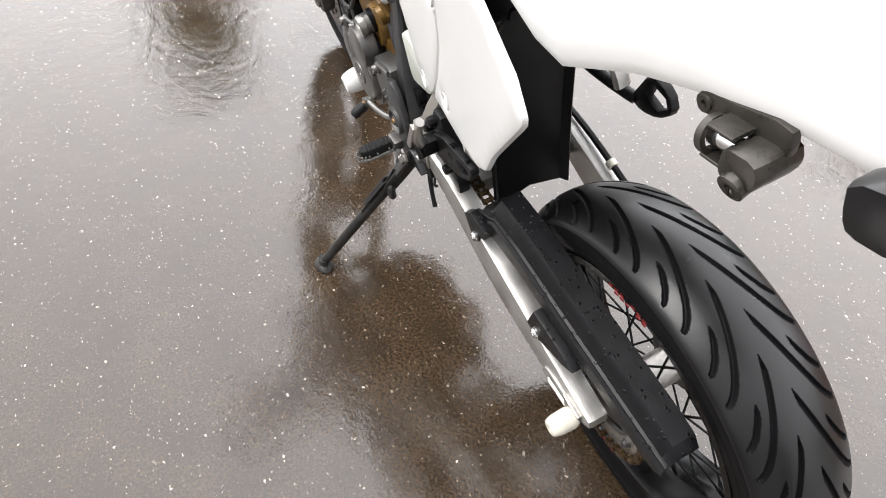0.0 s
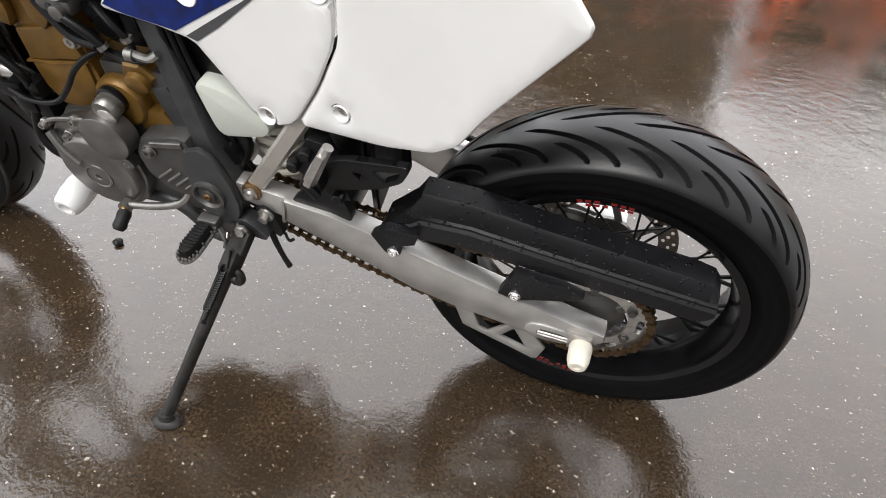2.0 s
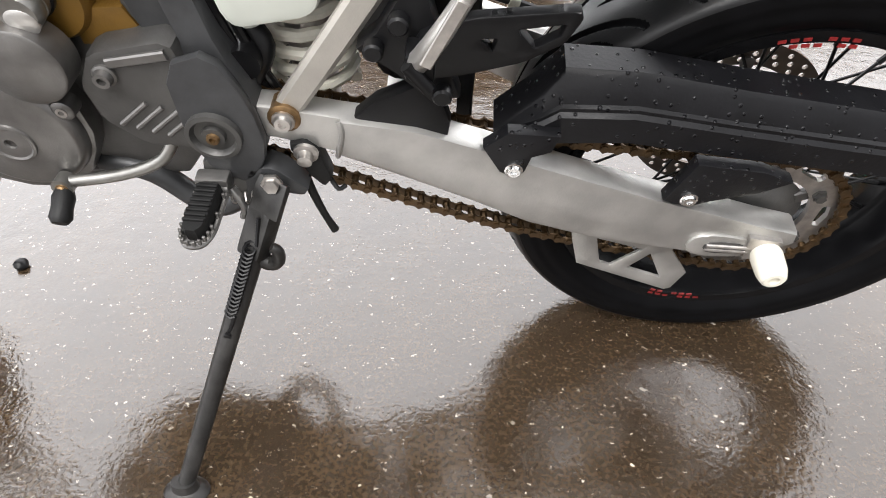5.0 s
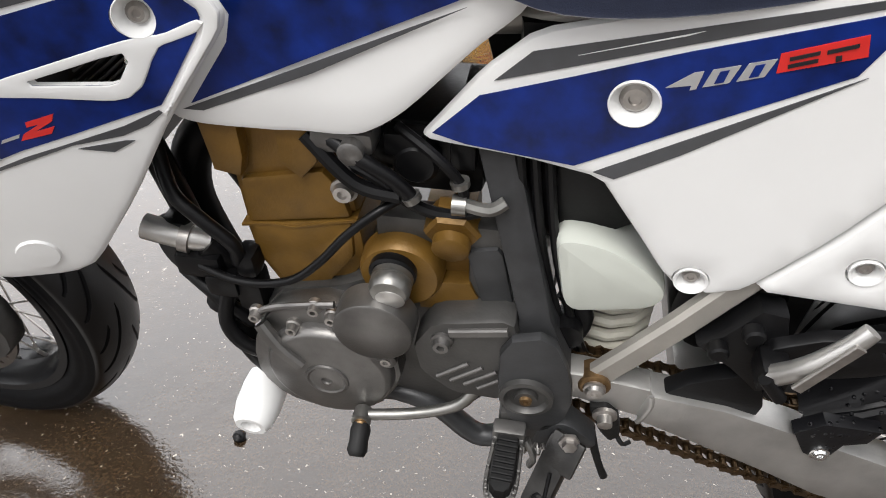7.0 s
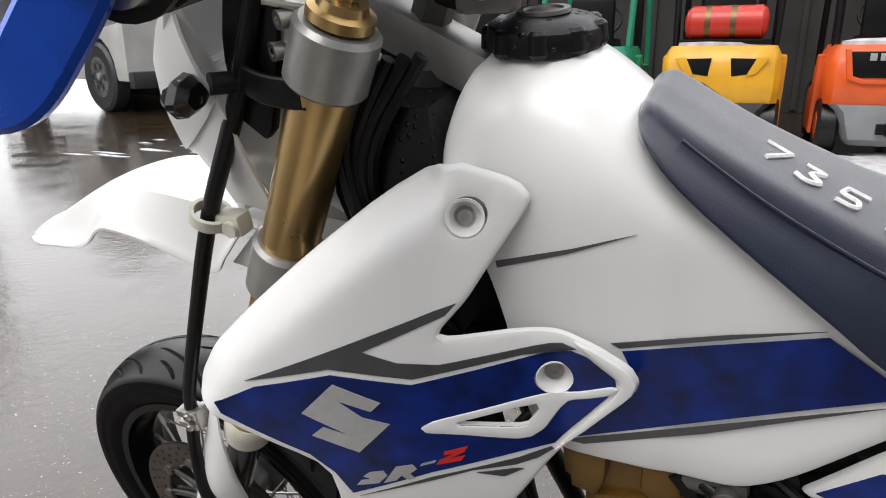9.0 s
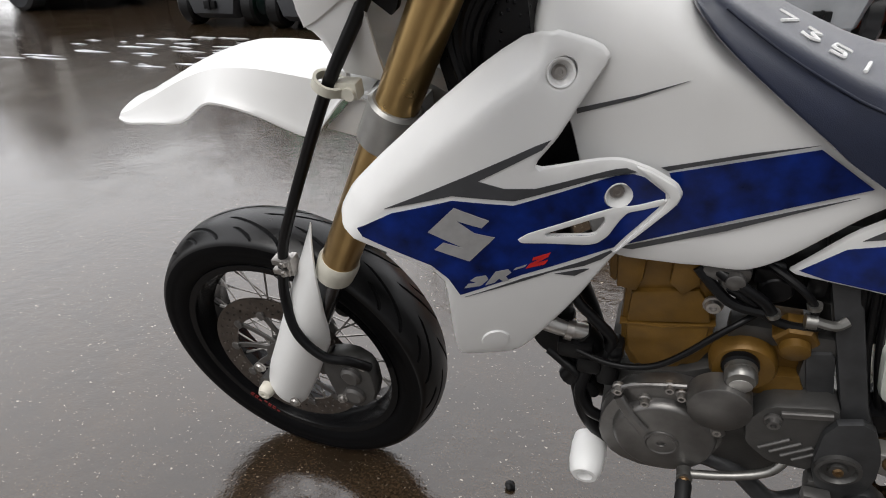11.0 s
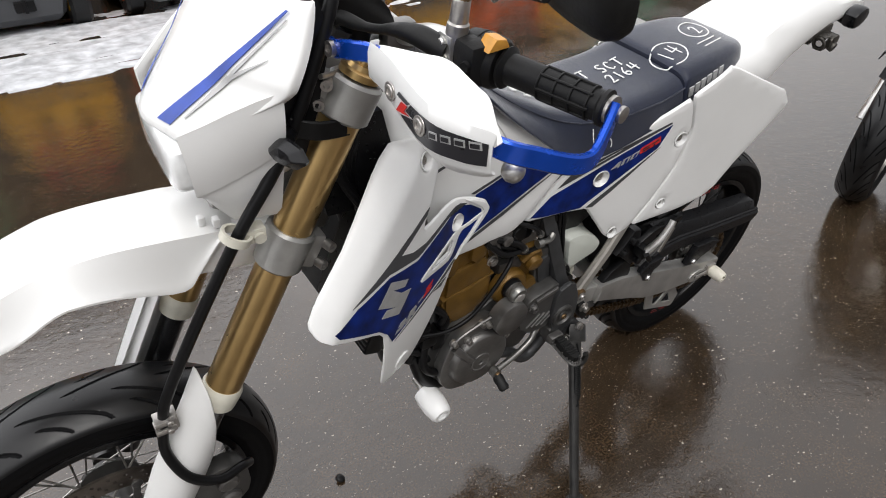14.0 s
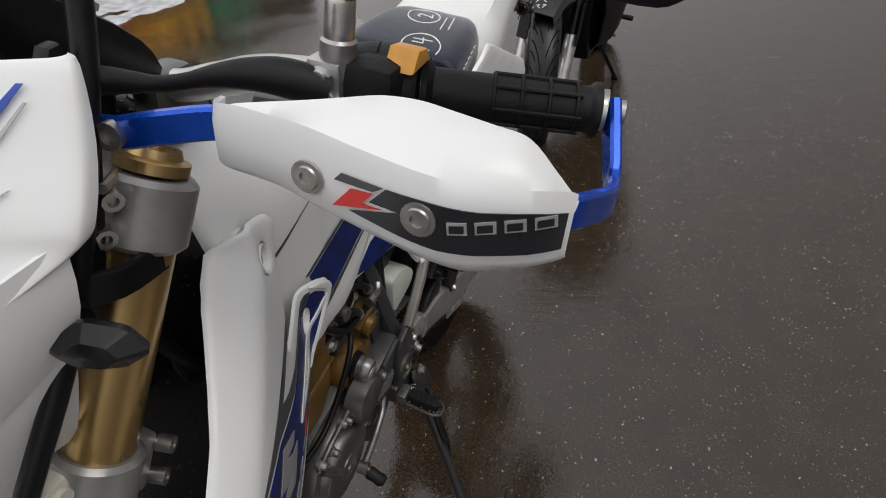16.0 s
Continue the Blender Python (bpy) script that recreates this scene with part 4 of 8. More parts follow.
part("pivot_bolt", bolt(-0.577, -0.139, 0.445, 0.007, 0.008), COPPER, frame_, "brass coloured pivot bolt")
g = G()
for s in (-1, 1):
    g.tube([(-1.00, s * 0.03, 0.80), (-0.945, s * 0.05, 0.58), (-0.910, s * 0.075, 0.45), (-0.893, s * 0.085, 0.39), (-0.855, s * 0.088, 0.352), (-0.80, s * 0.085, 0.345), (-0.735, s * 0.09, 0.358)], 0.0135, 12, 5)
    part("lower_tube", G().tube([(-0.735, s * 0.09, 0.358), (-0.68, s * 0.095, 0.345), (-0.63, s * 0.10, 0.300), (-0.595, s * 0.098, 0.308), (-0.570, s * 0.098, 0.340), (-0.560, s * 0.100, 0.385)], 0.0135, 12, 5), FRAME, frame_, "grey lower cradle tube")
g.rod((-1.03, 0, 0.86), (-0.985, 0, 0.99), 0.034)
part("cradle_tube", g, BLACK, frame_, "black tubular engine cradle")
part("main_tube", G().tube([(-0.99, 0, 0.94), (-0.80, -0.04, 0.84), (-0.66, -0.055, 0.76)], 0.020, 12).tube([(-0.99, 0, 0.94), (-0.80, 0.04, 0.84), (-0.66, 0.055, 0.76)], 0.022, 12), BLACK, frame_)
sub = bp("subframe", G().bar([(-0.512, -0.112, 0.456), (-0.450, -0.111, 0.545), (-0.372, -0.100, 0.655), (-0.300, -0.085, 0.75)], 0.026, 0.017, (0.83, 0, -0.56), 2), SUBALU, "bare aluminium rear subframe rail")
part("far_rail", G().bar([(-0.512, 0.112, 0.456), (-0.450, 0.111, 0.545), (-0.372, 0.100, 0.655), (-0.300, 0.085, 0.75)], 0.026, 0.017, (0.83, 0, -0.56), 2), SUBALU, sub)
g = G()
for s in (-1, 1):
    g.tube([(-0.64, s * 0.055, 0.79), (-0.40, s * 0.07, 0.82), (-0.10, s * 0.06, 0.86)], 0.011, 10)
part("seat_rail", g, SUBALU, sub)
part("rail_end", G().lathe([(-0.012, 0.016), (0.010, 0.016), (0.012, 0.013)], (-0.512, -0.114, 0.455), (0, -1, 0), 16), COPPER, sub, "rusty rail end boss")
part("rail_bolt", bolt(-0.512, -0.126, 0.455, 0.009, 0.008), STEEL, sub)

# rear shock and airbox
sp = []
for i in range(6 * 12):
    a = 2 * math.pi * i / 12
    sp.append((-0.500 + 0.042 * math.cos(a), -0.02 + 0.042 * math.sin(a), 0.425 + 0.125 * i / 72))
shock = bp("rear_shock", G().tube(sp, 0.0068, 8, 1), CREAM, "cream coloured shock absorber spring")
part("shock_body", G().rod((-0.50, -0.02, 0.37), (-0.50, -0.02, 0.66), 0.024, seg=20).rod((-0.50, -0.02, 0.55), (-0.50, -0.02, 0.58), 0.046, seg=20, bev=0.003), STEEL, shock, "grey damper body")
bp("airbox", G().prism([(-0.612, 0.80), (-0.600, 0.66), (-0.575, 0.60), (-0.52, 0.61), (-0.44, 0.66), (-0.40, 0.80)], -0.075, 0.075, 0.012), BLACK, "black plastic airbox")
bottle = chaikin([(-0.568, 0.624), (-0.530, 0.622), (-0.490, 0.602), (-0.463, 0.572), (-0.474, 0.550), (-0.510, 0.542), (-0.552, 0.534), (-0.563, 0.590)], 2)
tank_b = bp("coolant_bottle", G().prism(bottle, -0.104, -0.045, 0.015), MILK, "milky white plastic coolant bottle")
part("bottle_neck", G().lathe([(0, 0.012), (0.018, 0.012), (0.020, 0.009)], (-0.540, -0.075, 0.545), (0, 0, -1), 16), MILK, tank_b)
g = G().tube([(-0.55, -0.07, 0.53), (-0.53, -0.08, 0.505), (-0.545, -0.09, 0.475)], 0.011)
g.lathe([(0, 0.016), (0.03, 0.016)], (-0.545, -0.075, 0.50), (0, -1, 0), 14)
bp("linkage_hose", g, BLACK, "black hose and clip under the bottle")
for i in range(3):
    g = G().tube([(-0.605 + 0.012 * i, -0.082, 0.70), (-0.590 + 0.012 * i, -0.086, 0.60), (-0.566 + 0.012 * i, -0.088, 0.51), (-0.54 + 0.01 * i, -0.085, 0.45)], 0.0045, 8)
    bp("breather_hose", g, BLACK, "thin black breather hose")
flap = []
for i, (x, z) in enumerate(((-0.345, 0.385), (-0.345, 0.45), (-0.342, 0.55), (-0.336, 0.65), (-0.318, 0.73), (-0.27, 0.79))):
    flap.append([(x + 0.012, -0.070, z - 0.002), (x, -0.060, z), (x, 0.0, z + (0.016 if i == 0 else 0)), (x, 0.058, z), (x + 0.012, 0.068, z - 0.002)])
bp("battery_box", G().prism(chaikin([(-0.448, 0.50), (-0.440, 0.60), (-0.400, 0.66), (-0.352, 0.66), (-0.352, 0.45), (-0.420, 0.455)], 1, 0.12), -0.060, 0.060, 0.006), BLACK, "black plastic battery box ahead of the rear wheel")
bp("inner_mudguard", G().sheet(flap, 0.004), BLACK, "black plastic inner rear mudguard")

# --- engine
CASEO = [(-0.872, 0.450), (-0.852, 0.490), (-0.832, 0.514), (-0.770, 0.528), (-0.745, 0.541), (-0.690, 0.545), (-0.60, 0.53), (-0.585, 0.42), (-0.64, 0.345), (-0.731, 0.335), (-0.797, 0.330), (-0.844, 0.338), (-0.876, 0.385)]
engine = bp("engine", G().prism(CASEO, -0.096, 0.11, 0.008), CASE_D, "grey single-cylinder engine with a bronze cylinder")
part("stator_cover", G().lathe([(0, 0.071), (0.022, 0.070), (0.031, 0.0675), (0.036, 0.0645), (0.0375, 0.061), (0.0375, 0.0)], (-0.785, -0.095, 0.424), (0, -1, 0.0), 48), CASE, engine, "round cast generator cover")
part("cover_cap", G().lathe([(0, 0.024), (0.0022, 0.0235), (0.003, 0.021), (0.0015, 0.019), (0.002, 0.009), (0.0025, 0.006), (-0.001, 0.005)], (-0.787, -0.1325, 0.418), (0, -1, 0.0), 28), CASE, engine, "round inspection cap")
part("cover_rib", G().bar([(-0.850, -0.124, 0.488), (-0.832, -0.132, 0.464), (-0.812, -0.1335, 0.440)], 0.015, 0.012, (0.6, 0, 0.8)), CASE, engine, "slanted cast rib")
part("cover_arch", G().tube([(-0.858, -0.121, 0.492), (-0.838, -0.123, 0.512), (-0.80, -0.123, 0.523), (-0.768, -0.122, 0.528)], 0.0038, 8, 4), CASE, engine)
part("cover_boss", G().lathe([(0, 0.012), (0.016, 0.011), (0.018, 0.008)], (-0.721, -0.112, 0.457), (0, -1, 0), 16), CASE, engine)
part("cover_skirt", G().prism(chaikin([(-0.872, 0.440), (-0.852, 0.486), (-0.832, 0.510), (-0.768, 0.526), (-0.735, 0.50), (-0.712, 0.46), (-0.708, 0.41), (-0.74, 0.352), (-0.80, 0.334), (-0.85, 0.350), (-0.874, 0.39)], 1), -0.118, -0.090, 0.006), CASE, engine, "grey cast cover")
part("idler_cover", G().lathe([(0, 0.0395), (0.022, 0.0392), (0.0285, 0.0385), (0.0300, 0.0365), (0.0300, 0.0)], (-0.727, -0.112, 0.515), (0, -1, 0), 40), CASE, engine, "smooth round idler gear cover")
part("starter_body", G().lathe([(0, 0.0225), (0.040, 0.0225), (0.042, 0.020)], (-0.711, -0.070, 0.570), (0, -1, -0.10), 28), BLACK, engine, "black starter motor body")
g = G().lathe([(0, 0.0195), (0.008, 0.0195), (0.0085, 0.0182), (0.0100, 0.0182), (0.0105, 0.0195), (0.018, 0.0195), (0.023, 0.0165), (0.024, 0.0)], (-0.710, -0.110, 0.5655), (0, -1, -0.10), 28)
part("starter_motor", g, DARKST, engine, "polished steel starter motor end")
part("starter_nose", G().lathe([(0, 0.014), (0.003, 0.0138), (0.005, 0.011), (0.006, 0.0)], (-0.709, -0.129, 0.556), (0, -1, -0.2), 22), ALU, engine, "bright rounded starter nose")
for x, z in ((-0.788, 0.522), (-0.772, 0.511), (-0.816, 0.488), (-0.721, 0.457), (-0.852, 0.502)):
    part("cover_bolt", bolt(x, -0.117, z, 0.0065, 0.014), STEEL, engine)
HEAD = [(-0.885, 0.725), (-0.880, 0.655), (-0.860, 0.645), (-0.860, 0.590), (-0.747, 0.6105), (-0.750, 0.640), (-0.760, 0.666), (-0.780, 0.690), (-0.770, 0.725)]
part("cylinder_head", G().prism(HEAD, -0.080, 0.09, 0.008), BRONZE, engine, "bronze painted cylinder head")
part("head_shoulder", G().prism([(-0.872, 0.720), (-0.870, 0.655), (-0.845, 0.650), (-0.838, 0.672), (-0.836, 0.720)], -0.094, -0.07, 0.006), BRONZE, engine)
part("head_shoulder", G().prism([(-0.806, 0.720), (-0.808, 0.668), (-0.790, 0.652), (-0.772, 0.672), (-0.776, 0.720)], -0.092, -0.07, 0.006), BRONZE, engine)
part("head_face", G().prism(chaikin([(-0.850, 0.644), (-0.772, 0.660), (-0.758, 0.640), (-0.752, 0.6095), (-0.853, 0.5920)], 1, 0.04), -0.087, -0.07, 0.004), BRONZE, engine)
part("barrel", G().prism([(-0.860, 0.5865), (-0.857, 0.545), (-0.842, 0.512), (-0.806, 0.496), (-0.765, 0.512), (-0.744, 0.560), (-0.747, 0.6060)], -0.082, 0.09, 0.005), BRONZE, engine, "bronze painted cylinder barrel")
part("barrel_face", G().prism(chaikin([(-0.853, 0.5900), (-0.752, 0.6070), (-0.754, 0.560), (-0.790, 0.512), (-0.832, 0.518), (-0.850, 0.548)], 1, 0.05), -0.0875, -0.07, 0.005), BRONZE, engine)
part("head_gasket", G().prism([(-0.861, 0.5870), (-0.835, 0.5915), (-0.808, 0.5905), (-0.775, 0.5995), (-0.746, 0.6065), (-0.746, 0.6095), (-0.775, 0.6025), (-0.808, 0.5935), (-0.835, 0.5945), (-0.861, 0.5900)], -0.0884, 0.09, 0.0004), BRONZE, engine, "thin head gasket edge")
part("drive_flange", G().lathe([(0, 0.041), (0.018, 0.040), (0.024, 0.036), (0.024, 0.0)], (-0.706, -0.080, 0.557), (0, -1, 0), 36), BRONZE, engine, "bronze round housing")
part("filter_cap", G().lathe([(0, 0.026), (0.022, 0.026), (0.026, 0.023), (0.026, 0.0)], (-0.657, -0.074, 0.617), (0, -1, -0.25), 6), BRONZE, engine, "bronze hexagonal oil filter cap", 20)
part("filter_nose", G().lathe([(0, 0.0175), (0.010, 0.017), (0.013, 0.013), (0.013, 0.0)], (-0.657, -0.098, 0.6045), (0, -1, -0.25), 20), BRONZE, engine)
part("filter_neck", G().prism([(-0.690, 0.600), (-0.642, 0.604), (-0.640, 0.550), (-0.688, 0.545)], -0.082, 0.0, 0.006), BRONZE, engine)
part("filter_foot", G().prism([(-0.692, 0.548), (-0.640, 0.552), (-0.630, 0.530), (-0.634, 0.514), (-0.690, 0.510)], -0.098, 0.0, 0.005), BRONZE, engine)
SPR = [(-0.692, 0.488), (-0.672, 0.524), (-0.596, 0.540), (-0.581, 0.486), (-0.600, 0.414), (-0.653, 0.417), (-0.686, 0.448)]
cov = G().prism(chaikin(SPR, 1, 0.12), -0.128, -0.085, 0.006)
part("sprocket_cover", cov, CASE_D, engine, "dark cast sprocket cover with slanted ribs")
g = G()
for i in range(4):
    x, z = -0.668 + 0.014 * i, 0.440 - 0.004 * i
    g.bar([(x, -0.128, z + 0.005), (x + 0.032, -0.128, z + 0.032)], 0.005, 0.006, (0.6, 0, -0.8))
g.bar([(-0.655, -0.129, 0.516), (-0.600, -0.129, 0.527)], 0.010, 0.006, (0, 0, 1))
g.plus(bolt(-0.662, -0.127, 0.503, 0.009, 0.012))
part("cover_ribs", g, CASE, engine)
g = G().tube([(-0.875, 0.03, 0.64), (-0.93, 0.0, 0.63), (-0.955, -0.01, 0.56), (-0.935, -0.01, 0.45), (-0.915, 0.0, 0.38), (-0.86, 0.03, 0.335), (-0.78, 0.05, 0.34)], 0.021, 16, 6)
part("exhaust_header", g, BLACK, engine, "sooty black exhaust header pipe")
sl = bp("engine_slider", G().lathe([(0, 0.012), (0.004, 0.0245), (0.020, 0.0265), (0.045, 0.0262), (0.064, 0.0225), (0.070, 0.018), (0.070, 0.012), (0.058, 0.011)], (-0.885, -0.083, 0.338), (0, -1, -0.10), 32), WHITE, "large white nylon engine crash bobbin")
part("slider_bolt", G().rod((-0.885, -0.05, 0.340), (-0.885, -0.09, 0.337), 0.008), STEEL, sl)

# radiator, hoses and cables beside the engine
rad = bp("radiator", G().box((0, 0, 0), (0.035, 0.085, 0.25), 0.006, Matrix.Translation((-0.985, -0.080, 0.70)) @ Matrix.Rotation(radians(20), 4, "Y")), BLACK, "black radiator behind the shroud")
fin = as_mesh("cooling_fin", G().box((0, 0, 0), (0.039, 0.076, 0.0022), 0), CASE_D)
for i in range(26):
    piece("cooling_fin", fin, rad, Matrix.Translation((-0.985, -0.080, 0.70)) @ Matrix.Rotation(radians(20), 4, "Y") @ Matrix.Translation((0, 0, -0.115 + i * 0.0092)))
part("radiator_side", G().box((0, 0, 0), (0.020, 0.115, 0.27), 0.008, Matrix.Translation((-1.022, -0.080, 0.80)) @ Matrix.Rotation(radians(20), 4, "Y")), BLACKP, rad, "black plastic side of the radiator")
part("far_radiator", G().box((0, 0, 0), (0.035, 0.085, 0.25), 0.006, Matrix.Translation((-0.985, 0.080, 0.70)) @ Matrix.Rotation(radians(20), 4, "Y")), BLACK, rad)
hose = bp("coolant_hose", G().tube([(-0.965, -0.09, 0.575), (-0.935, -0.088, 0.566), (-0.905, -0.08, 0.555)], 0.013, 14), ALU, "silver coolant pipe with a clamp")
part("hose_clamp", G().lathe([(-0.005, 0.016), (0.005, 0.016)], (-0.925, -0.087, 0.563), (1, 0.05, -0.25), 16), STEEL, hose)
part("water_hose", G().tube([(-0.91, -0.082, 0.556), (-0.895, -0.075, 0.53), (-0.905, -0.07, 0.49), (-0.925, -0.07, 0.45)], 0.017, 12), BLACK, hose)
bp("horn", G().lathe([(0, 0.012), (0.006, 0.036), (0.020, 0.038), (0.028, 0.030), (0.030, 0.0)], (-0.945, -0.045, 0.525), (-0.4, -1, 0.1), 24), BLACK, "round black horn")
bp("spark_lead", G().tube([(-0.935, -0.07, 0.655), (-0.917, -0.095, 0.626), (-0.893, -0.102, 0.604), (-0.868, -0.102, 0.574), (-0.870, -0.098, 0.548)], 0.0072, 10), BLACK, "black cable in front of the cylinder")
bp("cylinder_cable", G().tube([(-0.912, -0.100, 0.538), (-0.873, -0.110, 0.534), (-0.838, -0.113, 0.537), (-0.806, -0.113, 0.549), (-0.776, -0.113, 0.578), (-0.750, -0.112, 0.610), (-0.724, -0.104, 0.632), (-0.700, -0.085, 0.640)], 0.0044, 10), BLACK, "black cable across the cylinder")
bp("drain_hose", G().tube([(-0.895, -0.09, 0.50), (-0.905, -0.10, 0.455), (-0.890, -0.105, 0.425), (-0.862, -0.10, 0.405)], 0.0085, 10), BLACK, "black drain hose below the connectors")
conn = bp("wiring_connector", G().tube([(-0.955, -0.07, 0.50), (-0.91, -0.09, 0.48), (-0.885, -0.085, 0.44)], 0.008), BLACK, "black wiring connectors in front of the engine")
for c, d in (((-0.915, -0.085, 0.535), (0.05, 0.035, 0.03)), ((-0.895, -0.090, 0.512), (0.035, 0.03, 0.03)), ((-0.87, -0.085, 0.50), (0.03, 0.03, 0.05)), ((-0.862, -0.09, 0.545), (0.022, 0.03, 0.03)), ((-0.935, -0.075, 0.565), (0.03, 0.03, 0.035))):
    part("connector", G().box(c, d, 0.008), BLACK, conn)
carb = bp("carburettor", G().box((-0.675, -0.01, 0.668), (0.085, 0.11, 0.075), 0.012).lathe([(0, 0.020), (0.018, 0.020), (0.022, 0.016)], (-0.690, -0.062, 0.672), (0, -1, 0), 20).box((-0.700, -0.072, 0.690), (0.034, 0.02, 0.022), 0.004).box((-0.650, -0.072, 0.685), (0.022, 0.022, 0.03), 0.004).rod((-0.735, -0.03, 0.67), (-0.56, -0.03, 0.66), 0.034), BLACK, "black carburettor body with throttle drum")
g = G().tube([(-0.755, -0.085, 0.675), (-0.72, -0.095, 0.665), (-0.690, -0.095, 0.640), (-0.66, -0.095, 0.632), (-0.632, -0.095, 0.640)], 0.006, 8)
g.tube([(-0.78, -0.09, 0.70), (-0.74, -0.098, 0.660), (-0.70, -0.10, 0.652)], 0.007, 8)
part("fuel_hose", g, BLACK, carb, "black fuel and breather hoses")
g = G().tube([(-0.648, -0.10, 0.650), (-0.625, -0.10, 0.646), (-0.612, -0.095, 0.652)], 0.006, 8).lathe([(-0.006, 0.009), (0.006, 0.009)], (-0.650, -0.10, 0.648), (1, 0, 0), 12)
part("brass_union", g, DARKST, carb, "steel hose union")
g = G().box((-0.700, -0.07, 0.60), (0.06, 0.03, 0.03), 0.006).box((-0.625, -0.08, 0.57), (0.035, 0.03, 0.10), 0.006)
part("throttle_bracket", g, CASE_D, carb)
part("valve_solenoid", G().box((-0.748, -0.080, 0.697), (0.055, 0.035, 0.022), 0.008).lathe([(0, 0.011), (0.014, 0.011), (0.016, 0.008)], (-0.738, -0.092, 0.694), (0, -1, 0), 14).rod((-0.752, -0.085, 0.69), (-0.745, -0.09, 0.668), 0.006, seg=10), CASE, carb, "grey cast valve with fittings")
g = G().tube([(-0.770, -0.085, 0.702), (-0.735, -0.101, 0.690), (-0.705, -0.102, 0.670), (-0.688, -0.100, 0.648)], 0.0068, 10)
part("breather_hose", g, BLACK, carb)
part("breather_hose", G().tube([(-0.705, -0.075, 0.705), (-0.668, -0.095, 0.690), (-0.648, -0.096, 0.664), (-0.650, -0.094, 0.640)], 0.0048, 8), BLACK, carb)
for p, d in (((-0.742, -0.098, 0.694), (1, -0.3, -0.4)), ((-0.690, -0.101, 0.652), (0.5, 0, -1)), ((-0.650, -0.096, 0.668), (0.2, 0, -1))):
    part("hose_clamp", G().lathe([(-0.003, 0.0085), (0.003, 0.0080)], p, d, 14), DARKST, carb, "small steel hose clamp")
part("sensor", G().lathe([(0, 0.010), (0.012, 0.010), (0.013, 0.007), (0.022, 0.006)], (-0.720, -0.078, 0.652), (-0.2, -1, 0.1), 14), BLACK, carb)
part("bracket_plate", G().prism([(-0.643, 0.590), (-0.640, 0.596), (-0.616, 0.601), (-0.611, 0.594), (-0.594, 0.512), (-0.622, 0.505)], -0.100, -0.086, 0.0025), FRAME, carb, "dark bracket plate")
bp("head_bolt", bolt(-0.754, -0.085, 0.642, 0.010, 0.010), STEEL, "round steel mounting bolt")

# --- bodywork
def y_shroud(x, z):
    """The shroud bulges outwards in the middle and closes on the tank."""
    q = -0.179 + 0.405 * (x + 1) + 0.108 * (z - 0.8) + 0.602 * (x + 1) ** 2 + 0.725 * (z - 0.8) ** 2
    off = 0.006 + 0.013 * max(0.0, min(1.0, (0.90 - z) / 0.05)) * max(0.0, min(1.0, (x + 0.92) / 0.07))
    d = q - y_tank(x, z) + off
    y = y_tank(x, z) - off + 0.5 * (d - math.sqrt(d * d + 0.008 ** 2))
    q = Vector((x, z))
    k = max(0.0, 1 - min(seg_gap(q, a, b) for a, b in zip(FRONT_EDGE, FRONT_EDGE[1:])) / 0.034)
    return y + (0.026 + 0.016 * max(0.0, min(1.0, (x + 1.10) / 0.09))) * k ** 1.25


FRONT_EDGE = [Vector(p) for p in ((-0.985, 0.969), (-1.0159, 0.9504), (-1.0715, 0.9092), (-1.1227, 0.8654), (-1.1539, 0.8352), (-1.1697, 0.8084))]


def y_tank(x, z):
    return -0.100 + 0.055 * max(0.0, (z - 0.93) / 0.12) ** 2 - 0.004 * max(0.0, (0.80 - z) / 0.1)


def y_side(x, z):
    return -0.178 - 0.134 * x + 0.002 * z


def decal(name, outline, yf, material, parent, label="", lift=0.0011, side=-1, step=0.010, holes=()):
    g = G().panel(outline, yf, 0.0007, 0, step, holes, lift)
    return part(name, g if side < 0 else g.mirrored(), material, parent, label)


def normal_at(yf, x, z, e=0.004):
    return Vector(((yf(x + e, z) - yf(x - e, z)) / (2 * e), -1, (yf(x, z + e) - yf(x, z - e)) / (2 * e))).normalized()


def hole_cup(x, z, yf, r, parent, proud=False, name="bolt_recess"):
    """A dished bolt seat with its bolt, square to the panel."""
    n = normal_at(yf, x, z)
    o = Vector((x, yf(x, z), z))
    ring_ = [(0.0004, r * 1.02), (0.0022, r), (0.0026, r * 0.95)] if proud else [(0.0002, r * 0.99), (0.0006, r * 0.97), (0.0004, r * 0.94)]
    cup = G().lathe([(-0.0115, 0.0), (-0.0115, r * 0.72), (-0.0040, r * 0.97)] + ring_ + [(-0.0004, r * 0.82), (-0.0050, r * 0.68), (-0.0085, r * 0.60), (-0.0090, r * 0.54), (-0.0090, 0.0)], o, n, 36)
    c = part(name, cup, WHITE, parent)
    h = r * (0.58 if r > 0.017 else 0.46)
    b = G().lathe([(0, h * 1.15), (0.0012, h * 1.15), (0.0020, h), (0.0042, h * 0.8), (0.0042, h * 0.45), (0.0022, h * 0.4)], o - n * 0.0090, n, 14)
    part("bolt", b, STEEL, c, "steel button head bolt")
    return c


